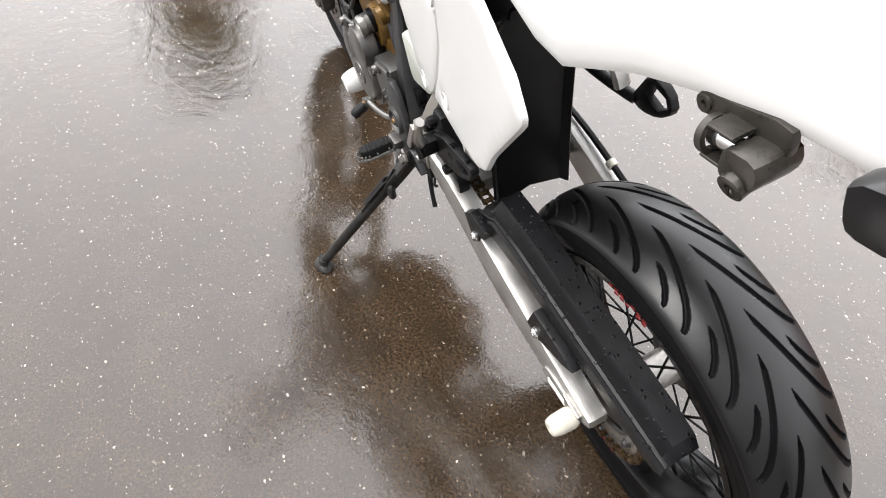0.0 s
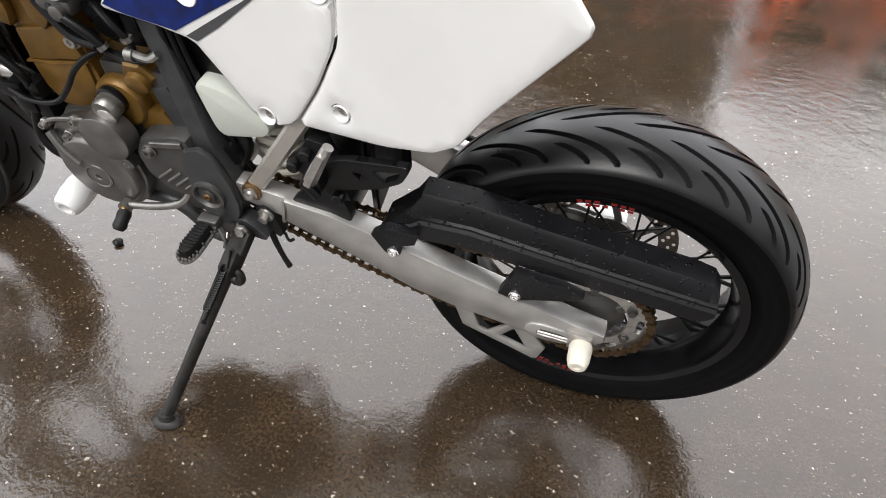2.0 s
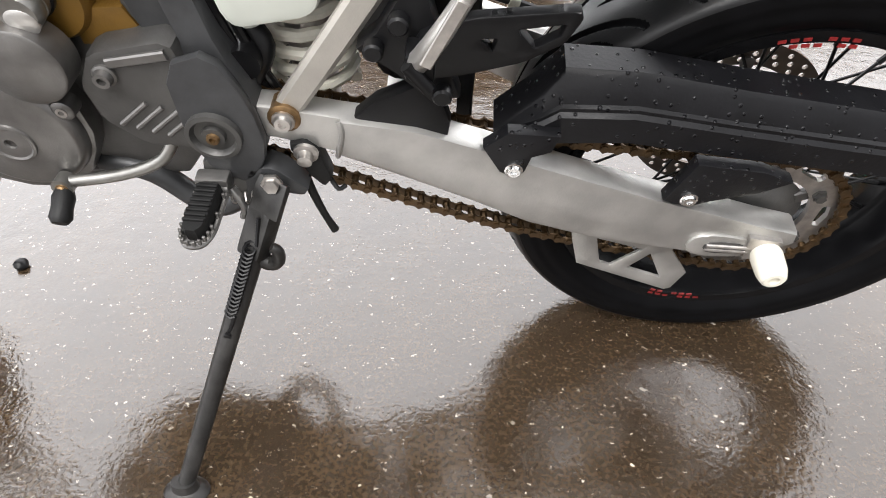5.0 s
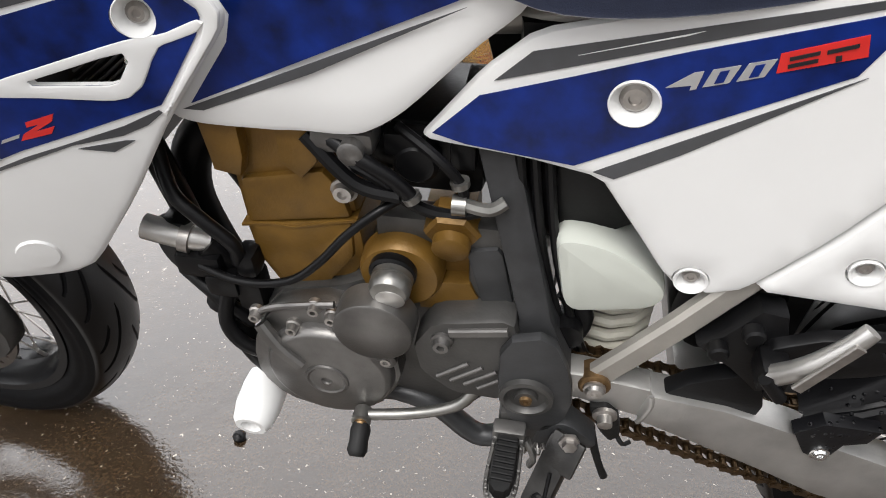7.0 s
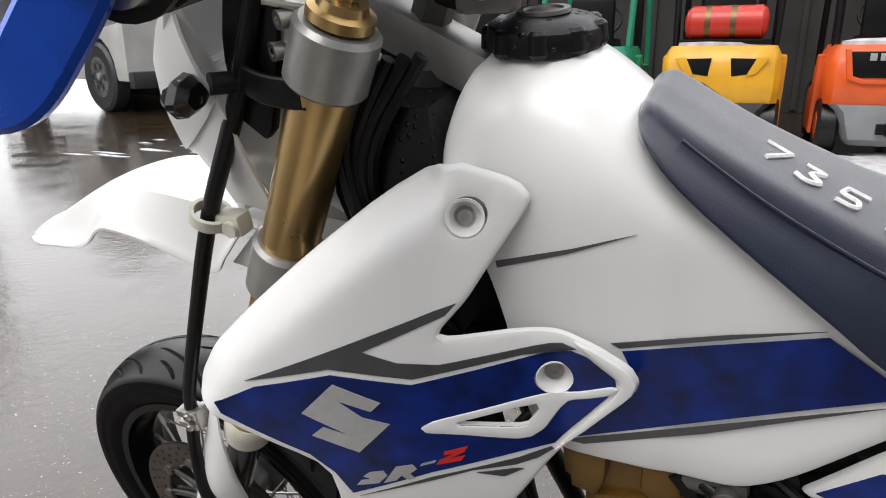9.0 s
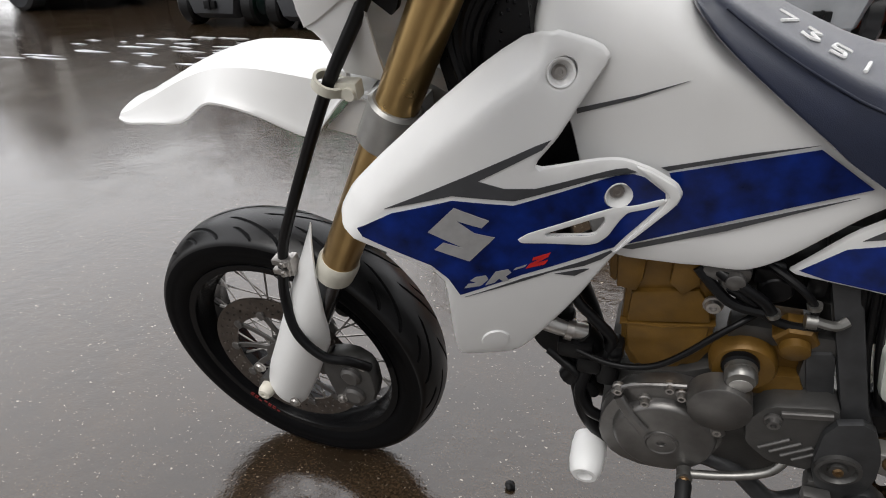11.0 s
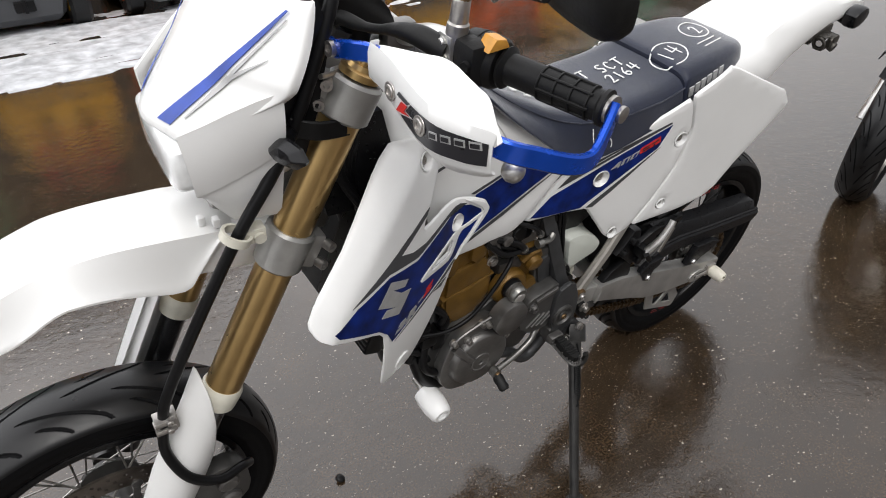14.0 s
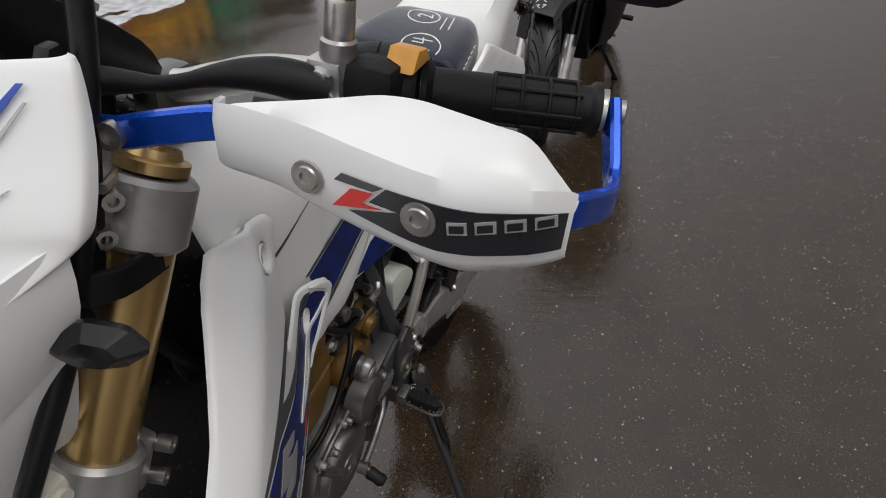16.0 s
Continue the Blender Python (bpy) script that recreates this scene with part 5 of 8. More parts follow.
SHROUD = [(-0.9534, 0.9839), (-1.0159, 0.9504), (-1.0715, 0.9092), (-1.1227, 0.8654), (-1.1539, 0.8352), (-1.1697, 0.8084), (-1.1637, 0.7921), (-1.1449, 0.7813), (-1.0663, 0.7372), (-1.0528, 0.7158), (-1.0524, 0.6006), (-1.0477, 0.584), (-0.9917, 0.5792), (-0.9713, 0.5876), (-0.9152, 0.6604), (-0.8725, 0.7280), (-0.8130, 0.8000), (-0.8094, 0.8130), (-0.8165, 0.8258), (-0.8450, 0.8420), (-0.8680, 0.8480), (-0.9025, 0.8510), (-0.9519, 0.8495), (-0.9608, 0.8532), (-0.9397, 0.878), (-0.9253, 0.9022), (-0.8992, 0.9436), (-0.8953, 0.955), (-0.9048, 0.9656)]
VENT = [(-0.9475, 0.7722), (-0.9010, 0.7815), (-0.8880, 0.7828), (-0.8860, 0.7762), (-0.8955, 0.7620), (-0.9018, 0.7610), (-0.9455, 0.7688)]
SH_CUPS = ((-0.8748, 0.8066, 0.0154, True), (-0.940, 0.943, 0.0150, False))
sg = G().panel(chaikin(SHROUD, 1, 0.16), y_shroud, 0.0035, 0.004, 0.010, [VENT] + [circle(x, z, r * 0.92, 20) for x, z, r, _ in SH_CUPS])
shroud = bp("radiator_shroud", sg, WHITE, "white radiator shroud with blue and grey graphics")
lip = chaikin(SHROUD, 1, 0.16)[0:16]
rows = []
for x, z in [(p.x, p.z) for p in smooth_line([(x, 0, z) for x, z in lip], 3)]:
    rows.append([(x + 0.003 + 0.022 * f, y_shroud(x, z) + 0.005 + 0.010 * f, z - 0.003 - 0.006 * f) for f in (0.0, 0.3, 0.6, 1.0)])
part("shroud_lip", G().sheet(rows, 0.0025), WHITE, shroud, "white inner lip of the shroud")
for nm, pts, mt, lb in (
    ("blue_graphic", [(-1.1419, 0.7972), (-1.1028, 0.8148), (-1.0404, 0.8249), (-0.9797, 0.8118), (-0.8620, 0.8335), (-0.8500, 0.8315), (-0.8275, 0.8140), (-0.8265, 0.8085), (-0.8325, 0.7960), (-0.8745, 0.7395), (-0.9034, 0.7335), (-0.9700, 0.7195), (-1.0380, 0.6980), (-1.0489, 0.7243), (-1.0662, 0.7455), (-1.136, 0.7877)], BLUE, "dark blue printed graphic"),
    ("upper_stripe", [(-1.1100, 0.8205), (-0.9607, 0.8745), (-0.9450, 0.8790), (-0.9530, 0.8700), (-1.0147, 0.8440), (-0.9889, 0.8325), (-0.9579, 0.8282), (-0.8695, 0.8395), (-0.8580, 0.8365), (-0.9785, 0.8172), (-1.0406, 0.8305)], GREYF, "dark grey printed stripe"),
    ("lower_stripe", [(-1.033, 0.6940), (-0.970, 0.7135), (-0.9021, 0.7270), (-0.8775, 0.7355), (-0.8755, 0.7330), (-0.8870, 0.7245), (-0.9050, 0.7190), (-0.9385, 0.7175)], GREYF, "dark grey printed stripe"),
    ("lower_stripe", [(-0.9360, 0.7140), (-0.9050, 0.7145), (-0.8990, 0.7130), (-0.9145, 0.7060)], GREYF, "dark grey printed stripe"),
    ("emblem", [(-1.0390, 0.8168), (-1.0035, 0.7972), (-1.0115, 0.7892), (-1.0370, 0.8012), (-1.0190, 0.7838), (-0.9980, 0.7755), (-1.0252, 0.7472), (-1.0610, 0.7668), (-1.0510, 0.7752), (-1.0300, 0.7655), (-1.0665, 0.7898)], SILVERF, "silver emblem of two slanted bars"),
):
    decal(nm, pts, y_shroud, mt, shroud, lb, 0.0012 if nm != "emblem" else 0.0018, holes=[circle(-0.8748, 0.8066, 0.0150, 20), VENT] if nm == "blue_graphic" else ())
# the vent's white frame stands proud
fr = [(-0.9752, 0.7698), (-0.9643, 0.7760), (-0.8890, 0.7912), (-0.8600, 0.7942), (-0.8290, 0.8076), (-0.8245, 0.8052), (-0.8316, 0.7978), (-0.8633, 0.7856), (-0.8710, 0.7755), (-0.8818, 0.7567), (-0.8917, 0.7493), (-0.9024, 0.7487), (-0.9426, 0.7590), (-0.9713, 0.7643)]
part("vent_frame", G().panel(chaikin(fr, 1, 0.12), y_shroud, 0.003, 0.0012, 0.008, [VENT], 0.0026), WHITE, shroud, "raised white frame round the shroud vent")
rp = chaikin([(-0.8610, 0.8436), (-0.8450, 0.8398), (-0.8176, 0.8242), (-0.8110, 0.8128), (-0.8146, 0.8006), (-0.8726, 0.7300), (-0.8752, 0.7318), (-0.8292, 0.7935), (-0.8224, 0.8100), (-0.8268, 0.8176), (-0.8480, 0.8346)], 1, 0.12)
part("rear_rim", G().panel(rp, y_shroud, 0.004, 0.0016, 0.010, (), 0.0032), WHITE, shroud, "raised rear rim of the shroud")
for pts, mt in (
    ([(-1.0330, 0.7085), (-1.0285, 0.7145), (-1.0190, 0.7150), (-1.0260, 0.7190), (-1.0200, 0.7238), (-1.0090, 0.7247), (-1.0065, 0.7185), (-1.0147, 0.7100)], SILVERF),
    ([(-1.0105, 0.7100), (-0.9985, 0.7286), (-0.9850, 0.7302), (-0.9820, 0.7245), (-0.9880, 0.7198), (-0.9845, 0.7140), (-0.9900, 0.7125), (-0.9950, 0.7180), (-1.0000, 0.7125)], SILVERF),
    ([(-0.9776, 0.7306), (-0.9657, 0.7336), (-0.9671, 0.7308), (-0.9793, 0.7278)], SILVERF),
    ([(-0.9590, 0.7423), (-0.9406, 0.7460), (-0.9432, 0.7404), (-0.9552, 0.7341), (-0.9431, 0.7361), (-0.9466, 0.7306), (-0.9665, 0.7281), (-0.9632, 0.7333), (-0.9517, 0.7393), (-0.9596, 0.7383)], REDF),
):
    decal("model_lettering", pts, y_shroud, mt, shroud, "slanted silver and red lettering bars", 0.0018)
for x, z, r, pr in SH_CUPS:
    hole_cup(x, z, y_shroud, r, shroud, pr)
pn = normal_at(y_shroud, -1.0046, 0.612)
part("plug", G().lathe([(-0.001, 0.018), (0.0022, 0.0165), (0.003, 0.0)], Vector((-1.0046, y_shroud(-1.0046, 0.612), 0.612)), pn, 20), WHITE, shroud)
bp("far_shroud", G().panel(chaikin(SHROUD, 1, 0.16), y_shroud, 0.0035, 0.007, 0.03, [VENT]).mirrored(), WHITE, "white radiator shroud on the far side")


def ring(x, zb, zt, w, drop=0.035, flat=0.5):
    h = [(0, zt), (w * flat, zt - drop * 0.06), (w * 0.78, zt - drop * 0.35), (w * 0.93, zt - drop), (w, zt - drop * 2), (w, (zb + zt) / 2 - drop), (w * 0.97, zb + 0.01), (w * 0.85, zb), (0, zb)]
    return [(x, -a, b) for a, b in h] + [(x, a, b) for a, b in reversed(h[1:-1])]


def tank_ring(x, zb, zt, k):
    """A tank section: flat side, a rounded top and a rolled lower edge."""
    side_w = lambda z: -y_tank(x, z) * k * math.sqrt(max(0.0, 1 - max(0.0, (z - zt + 0.05) / 0.05) ** 2.6))
    e = min(0.007, (zt - zb) * 0.2)
    h = [(side_w(zb) - e, zb), (side_w(zb) - e * 0.3, zb + e * 0.25), (side_w(zb + e), zb + e)]
    for f in (0.12, 0.28, 0.45, 0.60, 0.72, 0.80, 0.87, 0.92, 0.955, 0.98, 0.994):
        z = zb + e + (zt - zb - e) * f
        h.append((side_w(z), z))
    h.append((0, zt))
    return [(x, 0, zb)] + [(x, -a, b) for a, b in h] + [(x, a, b) for a, b in reversed(h[:-1])]


TK = [(-0.982, 0.955, 0.990, 0.70), (-0.970, 0.935, 1.022, 0.90), (-0.955, 0.914, 1.037, 0.97), (-0.938, 0.888, 1.044, 1.0), (-0.922, 0.832, 1.048, 1.0), (-0.905, 0.745, 1.050, 1.0), (-0.886, 0.7165, 1.048, 1.0), (-0.868, 0.709, 1.041, 1.0), (-0.845, 0.7075, 1.022, 1.0), (-0.825, 0.7075, 1.003, 1.0), (-0.80, 0.7075, 0.984, 1.0), (-0.778, 0.7075, 0.971, 0.98), (-0.74, 0.7075, 0.950, 0.98), (-0.719, 0.714, 0.938, 0.98), (-0.692, 0.733, 0.922, 0.98), (-0.655, 0.770, 0.904, 0.98), (-0.636, 0.789, 0.892, 0.98), (-0.610, 0.812, 0.876, 0.98), (-0.602, 0.826, 0.866, 0.95)]
TK = [(*p, min(1.0, q.y)) for p, q in zip(smooth_line([r[:3] for r in TK], 3), smooth_line([(r[0], r[3], 0) for r in TK], 3))]
tank = bp("fuel_tank", G().loft([tank_ring(*q) for q in TK]), WHITE, "white fuel tank with blue graphic and black cap")
side = tank
for nm, pts, mt in (
    ("blue_graphic", [(-0.826, 0.8275), (-0.690, 0.868), (-0.635, 0.829), (-0.864, 0.729), (-0.822, 0.782), (-0.815, 0.803)], BLUE),
    ("thin_stripe", [(-0.835, 0.8335), (-0.75, 0.8585), (-0.692, 0.8725), (-0.75, 0.8545), (-0.828, 0.8300)], GREYF),
    ("grey_stripe", [(-0.872, 0.7235), (-0.76, 0.7700), (-0.645, 0.818), (-0.76, 0.7620), (-0.855, 0.7235)], GREYF),
    ("swoosh", [(-0.926, 0.8895), (-0.87, 0.909), (-0.819, 0.9315), (-0.866, 0.914), (-0.927, 0.8955)], GREYF),
):
    decal(nm, pts, y_tank, mt, side, "printed tank graphic")
part("gap_trim", G().prism([(-1.000, 0.79), (-0.995, 0.870), (-0.955, 0.915), (-0.930, 0.905), (-0.905, 0.83), (-0.900, 0.79)], -0.088, -0.07, 0.004), BLACK, tank, "black inner panel between shroud and tank")
cap = part("filler_cap", G().lathe([(0, 0.045), (0.010, 0.048), (0.018, 0.046), (0.024, 0.036), (0.027, 0.016), (0.027, 0.0)], (-0.912, 0, 1.040), (0.05, 0, 1), 36), BLACKP, tank, "black ribbed plastic filler cap")
g = G()
for k in range(9):
    a = 2 * math.pi * k / 9
    g.rod((-0.912 + 0.043 * math.cos(a), 0.043 * math.sin(a), 1.040), (-0.912 + 0.041 * math.cos(a), 0.041 * math.sin(a), 1.060), 0.0085, seg=10, bev=0.003)
part("cap_rib", g, BLACKP, cap)
part("cap_ring", G().lathe([(0, 0.022), (0.003, 0.021), (0.003, 0.016), (0.001, 0.015)], (-0.912, 0, 1.0665), (0, 0, 1), 28), CASE_D, cap)

def seat_half(x, zb, zt, w):
    """Half a seat section: flat crown, a rolled shoulder and a flank that ends in a crisp lower edge."""
    k = max(0.0, min(1.0, (x + 0.78) / 0.28))
    sh = 0.66 + 0.20 * k
    d = min(0.018, (zt - zb) * 0.35)
    h = [(0, zt), (w * sh * 0.5, zt - 0.001), (w * sh * 0.8, zt - d * 0.12), (w * sh * 0.93, zt - d * 0.34), (w * sh, zt - d * 0.62), (w * (sh + 0.05), zt - d * 1.0), (w * (0.35 * sh + 0.65), zb + (zt - zb) * 0.42), (w * 0.99, zb + 0.006), (w, zb + 0.002)]
    return [(p.x, p.y) for p in smooth_line([(a, b, 0) for a, b in h], 3)] + [(w * 0.97, zb), (0, zb)]


def seat_ring(x, zb, zt, w):
    h = seat_half(x, zb, zt, w)
    return [(x, -a, b) for a, b in h] + [(x, a, b) for a, b in reversed(h[1:-1])]


ST_ = [(-0.830, 0.999, 1.003, 0.030), (-0.8285, 0.998, 1.006, 0.056), (-0.824, 0.995, 1.010, 0.078), (-0.815, 0.988, 1.010, 0.0940), (-0.800, 0.973, 1.001, 0.1025), (-0.778, 0.953, 0.987, 0.106), (-0.74, 0.921, 0.965, 0.108), (-0.69, 0.881, 0.940, 0.111), (-0.655, 0.853, 0.924, 0.113), (-0.60, 0.824, 0.908, 0.116), (-0.52, 0.824, 0.903, 0.1185), (-0.42, 0.844, 0.908, 0.1185), (-0.358, 0.860, 0.920, 0.1165)]
SR_ = [(-0.354, 0.860, 0.926, 0.114), (-0.340, 0.862, 0.934, 0.116), (-0.27, 0.885, 0.943, 0.112), (-0.20, 0.900, 0.945, 0.100), (-0.155, 0.912, 0.939, 0.080), (-0.136, 0.920, 0.930, 0.050)]


def seat_loft(levels):
    """Sections eased along the seat, so that its outline has no corners."""
    line = smooth_line([(x, b, w) for x, a, b, w in levels], 4)
    low = smooth_line([(x, a, 0) for x, a, b, w in levels], 4)
    return G().loft([seat_ring(p.x, q.y, p.y, p.z) for p, q in zip(line, low)])


seat = bp("seat", seat_loft(ST_), VINYL, "dark blue-black vinyl seat with chalk marks")
part("pillion_pad", seat_loft(SR_), VINYL, seat, "rear half of the seat behind a seam")


for s in (-1, 1):
    part("piping", G().tube([(x + 0.004, s * w * (0.71 + 0.20 * max(0.0, min(1.0, (x + 0.78) / 0.28))), zt - 0.0165 * min(1.0, (zt - zb) / 0.052)) for x, zb, zt, w in ST_[4:]], 0.0013, 6, 4), VINYL, seat, "stitched seam along the seat edge")


def seat_z(x, y):
    """Height of the seat's crown."""
    L = ST_ if x < -0.356 else SR_
    for a, b in zip(L, L[1:]):
        if a[0] <= x <= b[0]:
            t = (x - a[0]) / (b[0] - a[0])
            return a[2] + (b[2] - a[2]) * t - 0.006 * max(0.0, abs(y) / 0.09 - 0.45)
    return L[-1][2]


def seat_flank(x, z):
    """Depth of the seat's near flank at a height."""
    for a, b in zip(ST_, ST_[1:]):
        if a[0] <= x <= b[0]:
            t = (x - a[0]) / (b[0] - a[0])
            r = [(x, -u, v) for u, v in seat_half(x, *(p + (q - p) * t for p, q in zip(a[1:], b[1:])))]
            for p, q in zip(r, r[1:]):
                if q[2] <= z <= p[2] and p[2] - q[2] > 1e-6:
                    return q[1] + (p[1] - q[1]) * (z - q[2]) / (p[2] - q[2])
    return -0.117


def chalk_strokes(name, strokes, x, y, turn, label, w=0.0015):
    """Chalk lines laid over the seat's crown; strokes are drawn about (x, y)."""
    c, sn = math.cos(radians(turn)), math.sin(radians(turn))
    g = G()
    for st in strokes:
        fine = smooth_line([(a, b, 0) for a, b in st], 4)
        pts = [(x + p.x * c - p.y * sn, y + p.x * sn + p.y * c) for p in fine]
        g.tube([(a, b, seat_z(a, b) + 0.0003) for a, b in pts], w, 6, 1)
    return part(name, g, CHALK, seat, label)


GLYPH = {
    "1": [[(0.5, 1), (0.45, 0)]], "2": [[(0.1, 0.8), (0.4, 1), (0.75, 0.8), (0.4, 0.3), (0.05, 0.02)], [(0.05, 0.02), (0.85, 0.06)]], "6": [[(0.7, 1), (0.25, 0.6), (0.15, 0.2), (0.45, 0), (0.75, 0.2), (0.5, 0.45), (0.2, 0.3)]],
    "4": [[(0.3, 1), (0.15, 0.45)], [(0.15, 0.45), (0.9, 0.5)], [(0.75, 1), (0.6, 0)]], "7": [[(0.05, 0.95), (0.8, 1)], [(0.8, 1), (0.4, 0)]], "3": [[(0.15, 0.95), (0.7, 0.95), (0.4, 0.55), (0.75, 0.3), (0.45, 0), (0.1, 0.1)]],
    "5": [[(0.25, 1), (0.2, 0.55), (0.65, 0.5), (0.65, 0.1), (0.15, 0)], [(0.25, 1), (0.85, 1.05)]], "P": [[(0.15, 0), (0.15, 1), (0.7, 0.85), (0.6, 0.55), (0.15, 0.5)]], "N": [[(0.1, 0), (0.12, 1)], [(0.12, 1), (0.8, 0.05)], [(0.8, 0.05), (0.85, 1)]],
    "T": [[(0, 1), (0.9, 1)], [(0.45, 1), (0.4, 0)]], "S": [[(0.8, 0.95), (0.3, 0.95), (0.2, 0.6), (0.7, 0.4), (0.6, 0.02), (0.1, 0.05)]], "C": [[(0.85, 0.9), (0.4, 1), (0.1, 0.5), (0.4, 0), (0.85, 0.15)]], "Y": [[(0.1, 1), (0.45, 0.55)], [(0.85, 1), (0.3, 0)]], " ": [],
}


def chalk_word(text, x, y, h, turn, label, pitch=0.82, w=0.0015):
    """Hand-drawn chalk letters of height h, centred on (x, y)."""
    st = []
    for i, ch in enumerate(text):
        o = (i - len(text) / 2) * h * pitch
        st += [[(o + a * h * 0.72, (b - 0.5) * h) for a, b in line] for line in GLYPH[ch]]
    chalk_strokes("chalk_number" if text[0].isdigit() else "chalk_word", st, x, y, turn, label, w)


def oval(a, b):
    return [[(a * math.cos(t), b * math.sin(t)) for t in [2 * math.pi * i / 20 for i in range(21)]]]


chalk_word("2164", -0.425, -0.014, 0.026, 6, "chalked number 2164")
chalk_word("PNT", -0.5158, 0.0192, 0.026, 1, "chalked letters PNT", 0.88)
chalk_word("SCT", -0.4242, 0.0208, 0.026, 1, "chalked letters SCT", 0.88)
chalk_word("7351", -0.694, -0.022, 0.034, -16, "chalked figures 7351", 0.80, 0.0021)
chalk_word("14", -0.326, -0.034, 0.034, 12, "chalked number 14 in a ring")
chalk_word("2", -0.210, 0.004, 0.028, 14, "chalked 2 in a ring")
chalk_strokes("chalk_ring", oval(0.040, 0.033), -0.328, -0.034, 25, "chalk ring")
chalk_strokes("chalk_ring", oval(0.036, 0.029), -0.213, 0.006, 25, "chalk ring")
chalk_strokes("chalk_ring", oval(0.037, 0.021), -0.570, -0.044, -4, "chalk ring")
chalk_strokes("chalk_bars", [[(-0.030, 0.007), (0.028, 0.009)], [(-0.024, -0.006), (0.034, -0.003)]], -0.228, -0.046, 6, "white chalk strokes", 0.0014)
g = G()
for st in ([(-0.015, 0.024), (-0.014, 0.004), (-0.006, -0.018)], [(0.004, 0.022), (0.008, 0.002), (0.024, 0.000), (0.030, -0.010), (0.029, -0.018)], [(0.004, 0.020), (0.014, 0.022), (0.028, 0.030)]):
    g.tube([(-0.566 + a, seat_flank(-0.566 + a, 0.855 + b) - 0.0004, 0.855 + b) for a, b in st], 0.0010, 6, 3)
part("chalk_number", g, CHALK, seat, "chalked number 15 on the seat flank")
# lettering on the seat's flank as plain bars
g = G()
for i in range(6):
    g.box((-0.345 + i * 0.0165, -0.1148 + 0.0010 * i, 0.898 + i * 0.0042), (0.0115, 0.0024, 0.020), 0.0004, Matrix.Rotation(radians(-13), 4, "Y"))
part("seat_lettering", g, SILVERF, seat, "silver bars of lettering on the seat flank")

SEAM = [(-0.348, 0.893), (-0.325, 0.820), (-0.334, 0.741), (-0.370, 0.670), (-0.413, 0.604)]
SP_F = [(-0.684, 0.704), (-0.670, 0.722), (-0.635, 0.768), (-0.598, 0.802), (-0.530, 0.822), (-0.453, 0.849), (-0.390, 0.874)] + SEAM + [(-0.437, 0.592), (-0.462, 0.590), (-0.480, 0.608), (-0.500, 0.636), (-0.520, 0.662), (-0.541, 0.690), (-0.600, 0.697), (-0.676, 0.699)]
SP_R = [(x + 0.003, z) for x, z in reversed(SEAM)] + [(-0.335, 0.901), (-0.292, 0.925), (-0.272, 0.944), (-0.100, 0.866), (-0.085, 0.860), (-0.062, 0.830), (-0.064, 0.818), (-0.155, 0.701), (-0.188, 0.648), (-0.220, 0.626), (-0.285, 0.612)]
SP_CUPS = ((-0.5275, 0.759, 0.0180, True), (-0.455, 0.604, 0.0140, False), (-0.346, 0.803, 0.0160, False), (-0.340, 0.646, 0.0122, False))
sg = G().panel(chaikin(SP_F, 1, 0.14), y_side, 0.004, 0.006, 0.02, [circle(x, z, r * 0.92, 20) for x, z, r, _ in SP_CUPS[:3]])
sidep = bp("side_panel", sg, WHITE, "white side panel with blue graphic")
rg = G().panel(chaikin(SP_R, 1, 0.10), y_side, 0.004, 0.007, 0.02, [circle(x, z, r * 0.92, 20) for x, z, r, _ in SP_CUPS[3:]])
numberp = bp("number_panel", rg, WHITE, "plain white rear side panel")
far = lambda pts: [(x, max(z, 0.80)) for x, z in pts]
bp("far_side_panel", G().panel(chaikin(far(SP_F), 1, 0.10), y_side, 0.004, 0.004, 0.03).mirrored(), WHITE, "white side panel on the far side")
bp("far_number_panel", G().panel(chaikin(far(SP_R), 1, 0.10), y_side, 0.004, 0.004, 0.03).mirrored(), WHITE, "plain white rear side panel on the far side")
